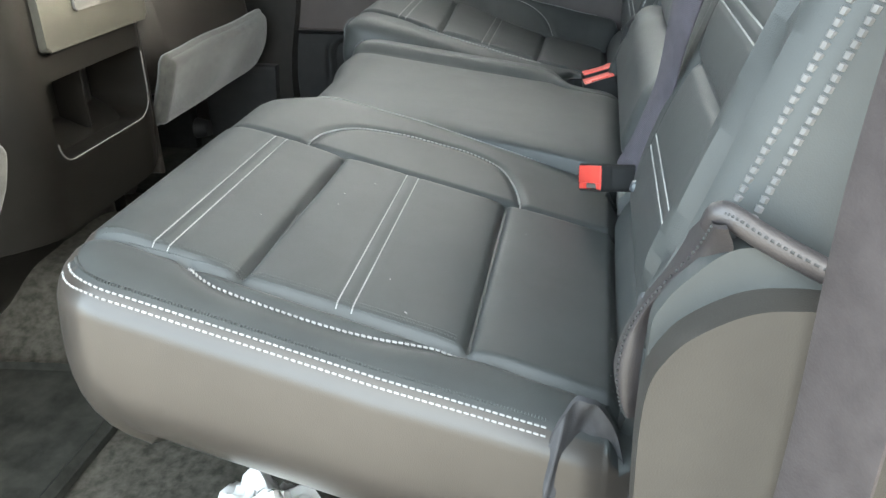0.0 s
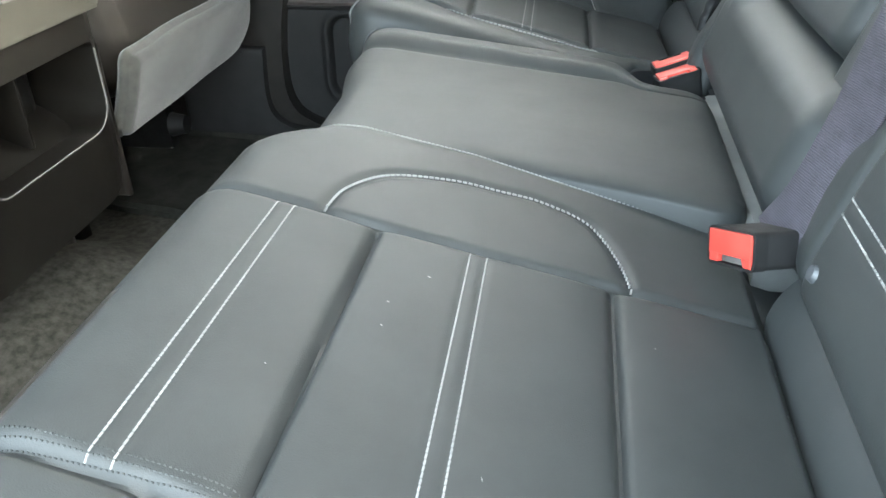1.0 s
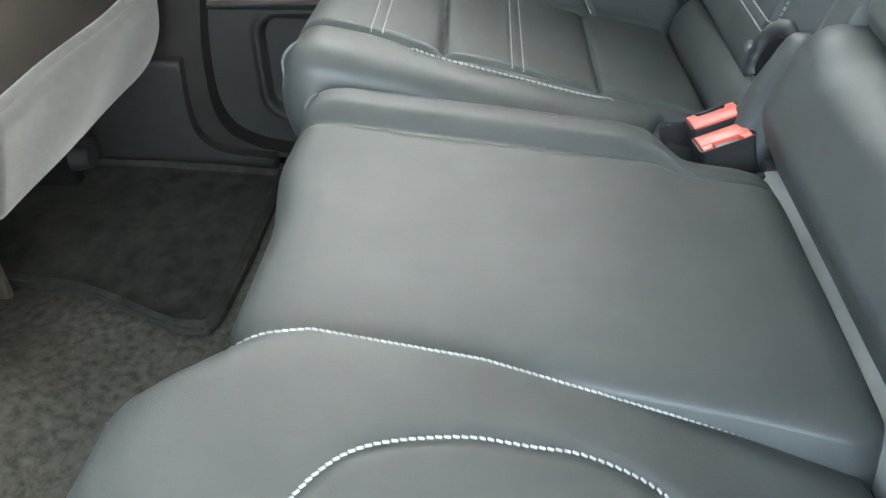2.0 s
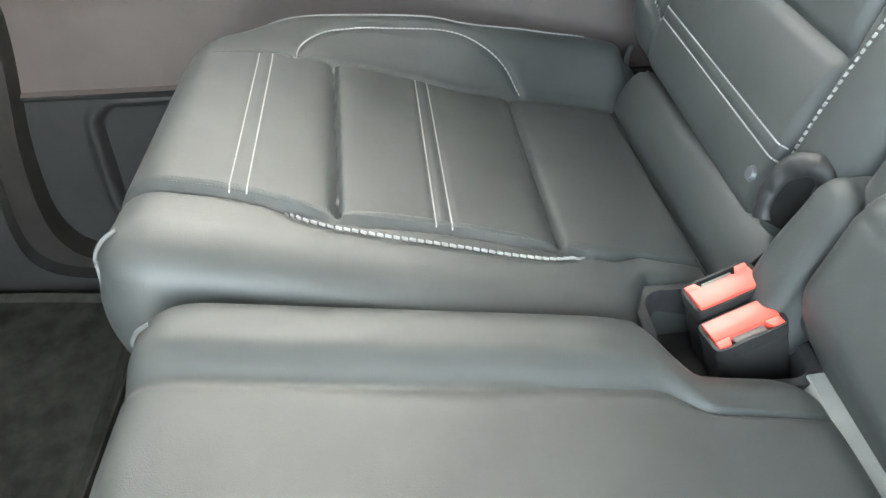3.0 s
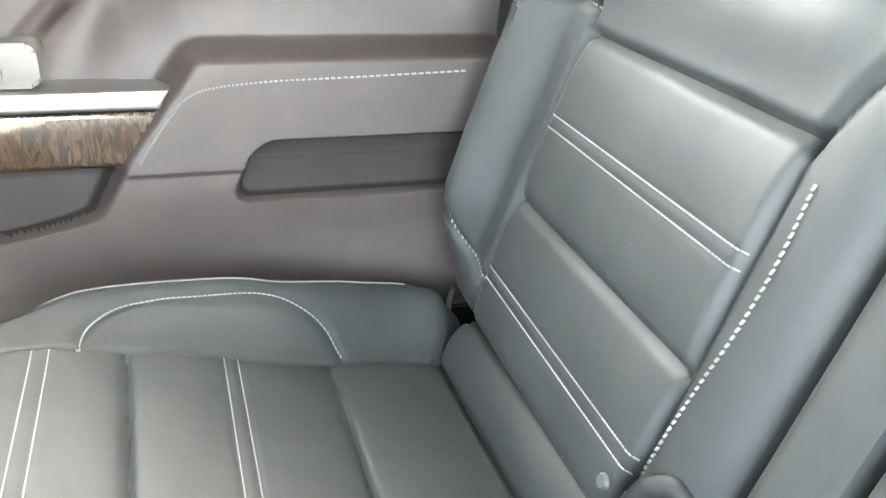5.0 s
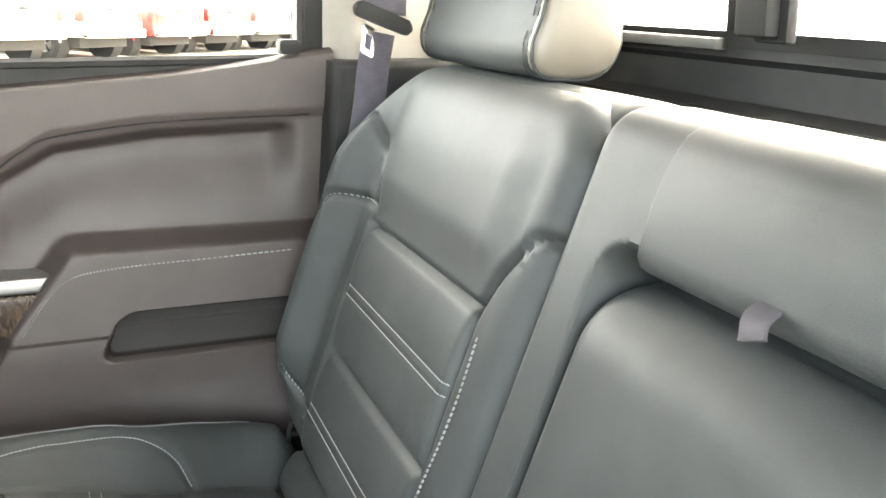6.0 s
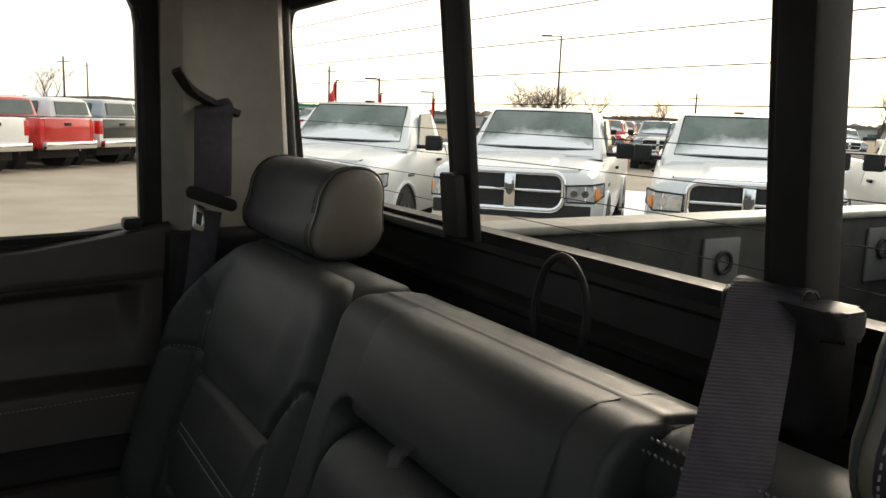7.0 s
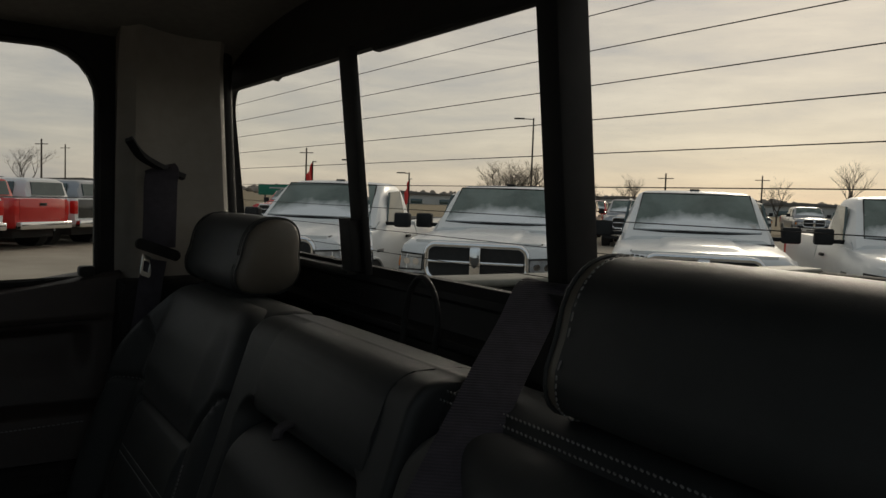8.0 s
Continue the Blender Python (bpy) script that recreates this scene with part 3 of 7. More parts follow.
def rear_door():
    door = thing("door_rear_right", "closed rear door with dark vinyl panel, burl wood strip and pull pocket", "door", kind="structure")
    ys, zs = np.linspace(-0.105, 0.83, 330), np.r_[np.linspace(0.03, 0.298, 66)[:-1], np.linspace(0.298, 0.42, 30)[:-1], np.linspace(0.42, 0.68, 190)[:-1], np.linspace(0.68, 0.905, 90)]
    Y, Z = np.meshgrid(ys, zs, indexing="ij")
    top = 0.872 + 0.16 * np.clip(0.12 - Y, 0, 0.25) + 0.10 * np.clip(0.12 - Y, -0.7, 0)
    Zs = np.where(Z <= 0.68, Z, 0.68 + (Z - 0.68) / (0.905 - 0.68) * (top - 0.68))
    D = door_depth(Y, Zs)
    D = D - 0.03 * smooth(top - 0.012, top, Zs) ** 2
    v = np.stack([0.90 - D, Y, Zs], -1).reshape(-1, 3)
    n, k = Y.shape
    f = [(i * k + j, (i + 1) * k + j, (i + 1) * k + j + 1, i * k + j + 1) for i in range(n - 1) for j in range(k - 1)]
    o = len(v)
    edge = [i * k for i in range(n)] + [(n - 1) * k + j for j in range(1, k)] + [i * k + k - 1 for i in range(n - 2, -1, -1)] + [j for j in range(k - 2, 0, -1)]
    # sides going back to a flat outer face
    v = np.r_[v, v[edge]]
    v[o:, 0] = 0.96
    ne = len(edge)
    f += [(edge[a], edge[(a + 1) % ne], o + (a + 1) % ne, o + a) for a in range(ne)]
    f.append(tuple(range(o, o + ne)))
    panel = part("door_panel", (v, f), DOOR_SKIN, door)
    panel.data.materials.append(PLASTIC_BLACK)
    # pocket plastic darkened further to stand in for the shade of the recesses
    panel.data.materials.append(mat("shaded_pocket_plastic", (0.014, 0.0118, 0.0112), (0.020, 0.0170, 0.0160), 0.62, spec=0.2, scale=20, bump=0.3, bump_scale=900))
    # the lower part is hard black plastic
    for p in panel.data.polygons:
        yy, zz = p.center.y, p.center.z
        if zz < 0.298:
            p.material_index = 1
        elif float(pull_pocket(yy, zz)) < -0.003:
            p.material_index = 2  # pull pocket, its shade put into the colour
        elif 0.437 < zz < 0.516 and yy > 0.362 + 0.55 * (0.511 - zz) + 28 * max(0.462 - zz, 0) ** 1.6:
            p.material_index = 2  # map pocket, its shade put in likewise

    def on(y, z, lift=0.0):
        return (0.90 - float(door_depth(y, z)) - lift, y, z)

    # burl wood strip with a bright strip above it
    part("wood_strip", prism([(0.345, 0.517), (0.80, 0.517), (0.80, 0.578), (0.310, 0.578), (0.322, 0.548)], 0.848, 0.90, "x", 0.006, 3), WOOD, door, "glossy dark burl wood strip")
    part("chrome_strip", prism([(0.308, 0.580), (0.80, 0.580), (0.80, 0.602), (0.296, 0.602)], 0.842, 0.90, "x", 0.005, 3), SATIN, door, "satin metal strip")
    part("switch_plate", prism(rounded(0.42, 0.60, 0.604, 0.650, 0.01), 0.855, 0.90, "x", 0.006, 2), PLASTIC_GREY, door)
    part("window_switch", prism(rounded(0.455, 0.495, 0.612, 0.634, 0.006), 0.848, 0.86, "x", 0.003, 2), SATIN, door)
    thread([on(y, z, 0.0012) for y, z in [(p.x, p.y) for p in bezier([(0.335, 0.522, 0), (0.30, 0.572, 0), (0.268, 0.600, 0), (0.20, 0.609, 0), (0.10, 0.612, 0), (-0.03, 0.616, 0)], 16)]], door, 0.0011, 0.8)
    part("upper_seam", tube([on(y, z, 0.0005) for y, z in [(p.x, p.y) for p in bezier([(0.40, 0.690, 0), (0.342, 0.743, 0), (0.313, 0.765, 0), (0.278, 0.781, 0), (0.15, 0.799, 0), (-0.07, 0.808, 0)], 12)]], 0.0016, 6), PLASTIC_BLACK, door)
    part("lock_knob", prism(rounded(-0.055, -0.025, 0.895, 0.915, 0.005), 0.872, 0.90, "x", 0.004, 2), PLASTIC_BLACK, door)
    part("speaker_grille", prism(rounded(0.33, 0.67, 0.130, 0.230, 0.03), 0.895, 0.8985, "x", 0.001, 1), PLASTIC_BLACK, door)
    # window frame: an opening with round upper rear corner
    out = rounded(-0.125, 0.80, 0.84, 1.42, (0.03, 0.05, 0.02, 0.02))
    inn = rounded(-0.062, 0.74, 0.862, 1.345, (0.04, 0.10, 0.012, 0.03))
    inn = [(a, max(b, 0.872 + 0.16 * max(0.12 - a, 0) + 0.10 * min(0.12 - a, 0) - 0.012)) for a, b in inn]
    ring = frame_prism(out, inn, 0.905, 0.955, "x")
    part("window_frame", ring, PLASTIC_BLACK, door)
    part("window_seal", tube([(0.903, a, b) for a, b in inn], 0.007, 6, True), PLASTIC_BLACK, door)
    g = part("pane", box(0.928, 0.932, -0.07, 0.75, 0.85, 1.35, 0), GLASS, door)
    g.data.shade_flat()
    g.visible_shadow = False


cab_shell()
rear_wall()
side_pillars()
front_end()
rear_door()


# ---- rear seats ----
def base_height(y):
    """Height of the outer seat cushions along their depth."""
    return 0.430 - 0.26 * (0.39 - y) * (y < 0.39) + 0.02 * np.sin(np.clip((y - 0.39) / 0.12, 0, 1) * 1.5)


def quilt(y, runs, amount):
    """Soft pillows between cross seams."""
    out = 0 * y
    for a, b in zip(runs, runs[1:]):
        t = np.clip((y - a) / (b - a), 0, 1)
        out = np.maximum(out, amount * (1 - (2 * t - 1) ** 4) * ((y >= a) & (y <= b)))
    return out


SEATS = {
    "left": thing("rear_seat", "black leather rear seat with pale stitching at the open door", "seat", "rear bench seats"),
    "centre": thing("rear_seat", "plain black leather centre rear seat with folded armrest", "seat", "rear bench seats"),
    "right": thing("rear_seat", "black leather rear seat with pale stitching at the closed door", "seat", "rear bench seats"),
}


def along(line, y):
    return np.interp(y, *zip(*sorted((q, p) for p, q in line)))


def outer_cushion(seat, x0, x1, seam_in, seam_out, lines, arches, warp, edge=0.05, rear=-0.03, front=0.485, shape=None, side=None, keep=None, corner=0.055, depth=0.075, foot=0.036, tuck=0.0):
    """One outer seat cushion: quilted middle between two long seams, arched seams in the bolsters.
    lines: y of front stitch, front groove, second stitch, second groove, each at the inner and at the outer seam."""
    inner_low = seam_in[0][0] < seam_out[0][0]
    s1, g1, s2, g2 = lines

    def height(x, y):
        p, q = along(seam_in, y), along(seam_out, y)
        left, right = (p, q) if inner_low else (q, p)
        inside = smooth(left, left + 0.012, x) * smooth(right, right - 0.012, x)
        f = np.clip((x - p) / (q - p), 0, 1)
        at = [e[0] + f * (e[1] - e[0]) for e in lines]
        z = base_height(y)
        pillow = 0 * x
        for a, b in ((0.0 * x - 0.05, at[3]), (at[3], at[1]), (at[1], 0 * x + 0.56)):
            t = np.clip((y - a) / (b - a), 0, 1)
            pillow = np.maximum(pillow, 0.0055 * (1 - (2 * t - 1) ** 8) * ((y >= a) & (y <= b)))
        z = z + inside * (pillow - 0.003)
        for line in (seam_in, seam_out):
            z = z + groove(x, y, line, 0.006, 0.0045)
        for g in (at[1], at[3]):
            z = z + inside * -0.0065 * np.exp(-(((y - g) / 0.0034) ** 2))
        for g in (at[0], at[2]):
            for q2 in (-0.0065, 0.0065):
                z = z + inside * -0.0012 * np.exp(-(((y - g - q2) / 0.003) ** 2))
        for a in arches:
            z = z + groove(x, y, a, 0.004, 0.006)
        # the cushion tucks in sharply at the roll behind it
        z = z - 0.016 * smooth(foot + 0.006, foot - 0.004, y)
        return z + shape(x, y) if shape else z

    pad = Pad(x0, x1, rear, front, edge, corner, depth, height, warp, step=0.0025, keep=keep, tuck=tuck)
    th = part("cushion", pad.mesh(), LEATHER, seat, "quilted leather cushion with contrast stitching")
    if side:
        # the side panels are of another, browner vinyl
        th.data.materials.append(side)
        for p in th.data.polygons:
            if p.index >= pad.skirt_from or (pad.face_drop[p.index] > 0.0105 and p.center.x < -0.45):
                p.material_index = 1
    for e in (s1, s2):
        for q in (-0.0065, 0.0065):
            a, b = along(seam_in, e[0]), along(seam_out, e[1])
            k = 0.004 * np.sign(b - a)
            stitches(pad, [(a + k, e[0] + q), (b - k, e[1] + q)], th, 0.0046, 0.0007, 0.96, 0.0003)
    return th, pad


def unwarped(points, warp):
    """Where points must lie on the flat pattern so that the warp brings them to their place."""
    out = []
    for px, py in points:
        x, y = px, py
        for _ in range(30):
            qx, qy, _z = warp(np.array(x), np.array(y), np.array(0.0))
            x, y = x + px - float(qx), y + py - float(qy)
        out.append((x, y))
    return out


def warp_left(x, y, z):
    # the inner edge bows in at mid depth, and the back corner tucks in
    w = np.clip((x + 0.27) / 0.15, 0, 1)
    k = np.clip((-0.60 - x) / 0.07, 0, 1)
    return x + w * np.interp(y, [0.0, 0.10, 0.27, 0.38, 0.46], [-0.030, -0.014, 0.002, -0.006, -0.045]) + k * 0.05 * np.clip(0.20 - y, 0, 0.25), y, z


def left_keep(x, y):
    return np.maximum.reduce([0.84 * smooth(-0.25, -0.17, x) * smooth(0.46, 0.40, y), 0.42 * smooth(-0.59, -0.63, x) * smooth(0.47, 0.42, y), 0.9 * smooth(0.05, 0.0, y)])


left_in = [(-0.290, -0.02), (-0.296, 0.14), (-0.303, 0.32), (-0.306, 0.52)]
left_out = [(-0.606, -0.02), (-0.600, 0.14), (-0.599, 0.33), (-0.595, 0.40), (-0.592, 0.45), (-0.588, 0.52)]
arch_l_in = arc_run([(-0.300, 0.371), (-0.256, 0.364), (-0.214, 0.338), (-0.192, 0.290), (-0.184, 0.240), (-0.180, 0.202), (-0.195, 0.160), (-0.242, 0.136), (-0.292, 0.124)])
arch_l_out = arc_run([(-0.598, 0.374), (-0.612, 0.356), (-0.619, 0.330), (-0.622, 0.264), (-0.619, 0.220), (-0.611, 0.184), (-0.600, 0.141)])
seat_l, pad_l = outer_cushion(SEATS["left"], -0.672, -0.116, left_in, left_out, ((0.397, 0.401), (0.327, 0.331), (0.246, 0.243), (0.140, 0.140)), [arch_l_in, arch_l_out], warp_left, front=0.484, side=LEATHER_SIDE, keep=left_keep, corner=0.075, depth=0.158, foot=0.018, tuck=0.056)
stitches(pad_l, arch_l_in, seat_l, 0.0050, 0.0010, 0.86, lift=0.0022)
stitches(pad_l, arch_l_out, seat_l, 0.0048, 0.0010, 0.86, lift=0.0022)
for off in (0.007, 0.0115, 0.016):
    # fine pleats of the leather beside the long seam
    stitches(pad_l, [(-0.598 + off, 0.455 - q * (0.455 - 0.15) / 30) for q in range(31)], seat_l, 0.0028, 0.0007, 0.6, -0.0002, LEATHER, "pleats")


def warp_right(x, y, z):
    # the outer edge draws in towards the front; the inner edge is cut back at the buckles
    w = np.clip((x - 0.60) / 0.178, 0, 1)
    c = np.clip((0.365 - x) / 0.09, 0, 1)
    return x + w * np.interp(y, [0.0, 0.07, 0.13, 0.21, 0.345, 0.40, 0.43, 0.46, 0.485, 0.51], [0.012, 0.022, 0.012, -0.013, -0.036, -0.054, -0.074, -0.106, -0.140, -0.165]) + c * 0.050 * smooth(0.115, 0.085, y), y - 0.026 * smooth(0.69, 0.74, x) * smooth(0.10, 0.02, y), z


right_in = [(0.350, -0.02), (0.350, 0.15), (0.352, 0.25), (0.345, 0.34), (0.356, 0.41), (0.358, 0.52)]
right_out = unwarped([(0.712, -0.02), (0.704, 0.026), (0.690, 0.142), (0.669, 0.260), (0.640, 0.353), (0.627, 0.418), (0.600, 0.52)], warp_right)
arch_r_out = unwarped(arc_run([(0.626, 0.391), (0.664, 0.385), (0.696, 0.361), (0.714, 0.325), (0.724, 0.288), (0.741, 0.219), (0.740, 0.184), (0.726, 0.156), (0.697, 0.142)], 6), warp_right)
arch_r_in = arc_run([(0.350, 0.376), (0.338, 0.356), (0.334, 0.316), (0.334, 0.250), (0.334, 0.195), (0.338, 0.159), (0.352, 0.135)])


def right_shape(x, y):
    # sinks towards the outer rear, then rises into the outer bolster
    seam = along(right_out, y)
    return -0.027 * smooth(0.40, 0.18, y) * np.clip((x - 0.35) / 0.32, 0, 1) + (0.022 + 0.030 * smooth(0.36, 0.22, y)) * smooth(0.46, 0.31, y) * smooth(seam, 0.776, x)


def right_keep(x, y):
    return np.maximum.reduce([0.86 * smooth(0.67, 0.73, x) * smooth(0.50, 0.41, y), 0.9 * smooth(0.06, 0.02, y) * smooth(0.75, 0.70, x), 0.25 * smooth(0.34, 0.30, x)])


seat_r, pad_r = outer_cushion(SEATS["right"], 0.268, 0.778, right_in, right_out, ((0.410, 0.418), (0.335, 0.353), (0.251, 0.260), (0.156, 0.158)), [arch_r_out, arch_r_in], warp_right, edge=0.044, rear=0.006, front=0.506, shape=right_shape, keep=right_keep, corner=0.034, foot=0.026)
stitches(pad_r, arch_r_out, seat_r, 0.0050, 0.0008, 0.88, lift=0.0022)
for off in (0.007, 0.0115):
    stitches(pad_r, [(float(along(right_in, 0.46 - q * (0.46 - 0.13) / 30)) + off, 0.46 - q * (0.46 - 0.13) / 30) for q in range(31)], seat_r, 0.0028, 0.0007, 0.6, -0.0002, LEATHER, "pleats")
stitches(pad_r, arch_r_in, seat_r, 0.0060, 0.0013, 0.9, lift=0.0026)


def side_rows(pad, th, x0, x1, y1, corner, drops, side, y0, turn, spacing=0.0058, r=0.0011, fill=0.72, material=None):
    """Rows of stitches on the rim of a cushion: from y0 along one side and round the front corner by turn degrees."""
    for drop in drops:
        e = pad.edge
        d = e - math.sqrt(max(e * e - (e - drop) ** 2, 0)) if drop < e else 0
        c = corner - d
        k, X = (1, x0 + d) if side == "left" else (-1, x1 - d)
        Y1 = y1 - d
        run = [(X, y0 + q * (Y1 - c - y0) / 20) for q in range(21)] if y0 < Y1 - c else []
        run += [(X + k * (c - c * math.cos(radians(a))), Y1 - c + c * math.sin(radians(a))) for a in range(3, turn + 1, 4)]
        stitches(pad, run, th, spacing, r, fill, material=material)


side_rows(pad_l, seat_l, -0.672, -0.116, 0.484, 0.075, (0.0140, 0.0208), "left", 0.07, 60, 0.0052, 0.00090, 0.82)
side_rows(pad_l, seat_l, -0.672, -0.116, 0.484, 0.075, (0.0088,), "left", 0.07, 60, 0.0026, 0.0013, 0.62, LEATHER)
side_rows(pad_l, seat_l, -0.672, -0.116, 0.484, 0.075, (0.030,), "right", 0.05, 84, 0.0042, 0.0010, 0.95)
side_rows(pad_r, seat_r, 0.268, 0.778, 0.506, 0.045, (0.028,), "right", 0.06, 60, 0.0042, 0.0009, 0.95)


PIPING = mat("pale_grey_piping", (0.048, 0.050, 0.051), (0.070, 0.072, 0.073), 0.55, scale=40)


def corner_piping(pad, th, cx, cy, corner, a0, a1, fall):
    """Piping that runs over a rounded front corner and down round it to the side, with rows of stitches below it."""
    def at(r, a, low):
        p = Vector(pad.on(cx + r * math.cos(radians(a)), cy + r * math.sin(radians(a)), 0.0006))
        return p + Vector((0.0016 * math.cos(radians(a)), 0.0016 * math.sin(radians(a)), -low))

    steps = [q / 16 for q in range(17)]
    run = [at(r, a0, 0) for r in np.linspace(corner * 0.55, corner - 0.0006, 10)] + [at(corner - 0.0006, a0 + (a1 - a0) * t**1.4, fall * math.sin(t * math.pi / 2)) for t in steps[1:]]
    part("piping", tube(run, 0.0017, 8), PIPING, th, "pale piping round the corner")
    for low in (0.006, 0.011):
        thread([at(corner - 0.0002, a0 + (a1 - a0) * t**1.4, low + fall * math.sin(t * math.pi / 2)) for t in [q / 26 for q in range(4, 27)]], th, 0.0009, 0.7, PIPING)


corner_piping(pad_r, seat_r, 0.268 + 0.045, 0.506 - 0.045, 0.045, 108, 172, 0.036)


def centre_cushion():
    far = arc_run([(0.188, 0.48), (0.187, 0.40), (0.186, 0.30), (0.188, 0.20), (0.189, 0.11), (0.186, 0.02)])

    def height(x, y):
        z = 0.410 - 0.125 * (0.42 - y) * (y < 0.42) + 0.004 * np.cos((x - 0.03) * 9)
        d = near(x, y, far)
        z = z + 0.012 * smooth(0.186, 0.215, x) * smooth(0.06, 0.16, y) - 0.0032 * np.exp(-((d / 0.006) ** 2))
        # soft wrinkles near the rear
        return z - 0.0010 * np.sin(38 * (x + 0.6 * y)) * smooth(0.16, 0.05, y) * smooth(0.0, 0.1, x)

    def warp(x, y, z):
        x = x - 0.048 * smooth(0.125, 0.085, y) * smooth(0.14, 0.25, x)
        return x + np.clip((0.02 - x) / 0.14, 0, 1) * np.interp(y, [0.0, 0.10, 0.27, 0.38, 0.46], [-0.030, -0.014, 0.002, -0.006, -0.016]), y - 0.019 * smooth(0.13, 0.0, x) * smooth(0.30, 0.46, y), z

    def keep(x, y):
        return np.maximum.reduce([0.70 * smooth(-0.07, -0.10, x) * smooth(0.46, 0.42, y), 0.3 * smooth(0.22, 0.25, x), 0.55 * smooth(0.05, 0.01, y)])

    pad = Pad(-0.119, 0.262, 0.004, 0.466, 0.028, 0.036, 0.09, height, warp, step=0.004, keep=keep)
    th = part("cushion", pad.mesh(), LEATHER, SEATS["centre"], "flat plain leather cushion with a raised strip along one side")
    corner_piping(pad, th, 0.262 - 0.036, 0.466 - 0.036, 0.036, 82, 55, 0.034)
    # the pale lining that shows between the cushion and the backrest
    v = [(x, y, z) for x in np.linspace(-0.20, 0.216, 30) for y, z in ((0.010, 0.336), (0.002, 0.346 + 0.002 * math.sin(x * 31)), (-0.050, 0.352), (-0.050, 0.31), (0.010, 0.31))]
    f = [(5 * k + j, 5 * k + (j + 1) % 5, 5 * k + 5 + (j + 1) % 5, 5 * k + 5 + j) for k in range(29) for j in range(5)] + [(0, 1, 2, 3, 4), (145, 146, 147, 148, 149)]
    part("lining_strip", (v, f), mat("grey_lining", (0.12, 0.125, 0.122), (0.16, 0.166, 0.16), 0.6, scale=20), SEATS["centre"], "grey lining strip behind the cushion")


centre_cushion()

# frame under the cushions
base = thing("bench_frame", "black metal frame and cover under the rear seats", "seat base")
part("frame", prism([(-0.30, 0.0), (-0.25, 0.0), (0.0, 0.22), (0.36, 0.27), (0.36, 0.30), (-0.30, 0.30)], -0.62, 0.76, "x", 0.01), PLASTIC_BLACK, base)
for x in (-0.38, -0.05, 0.25, 0.66):
    part("leg", box(x, x + 0.05, 0.28, 0.33, 0.0, 0.275, 0.004), PLASTIC_BLACK, base)


# ---- backrests: built flat, then leaned back ----
LEAN = math.atan(0.33)
BACK = Matrix.Translation((0, 0.006, 0.36)) @ Matrix(((1, 0, 0, 0), (0, -math.sin(LEAN), math.cos(LEAN), 0), (0, math.cos(LEAN), math.sin(LEAN), 0), (0, 0, 0, 1)))
BACK_NEAR = Matrix.Translation((0, 0.007, 0)) @ BACK


STUD = mat("blue_grey_stud_plastic", (0.055, 0.060, 0.066), (0.065, 0.070, 0.076), 0.4)


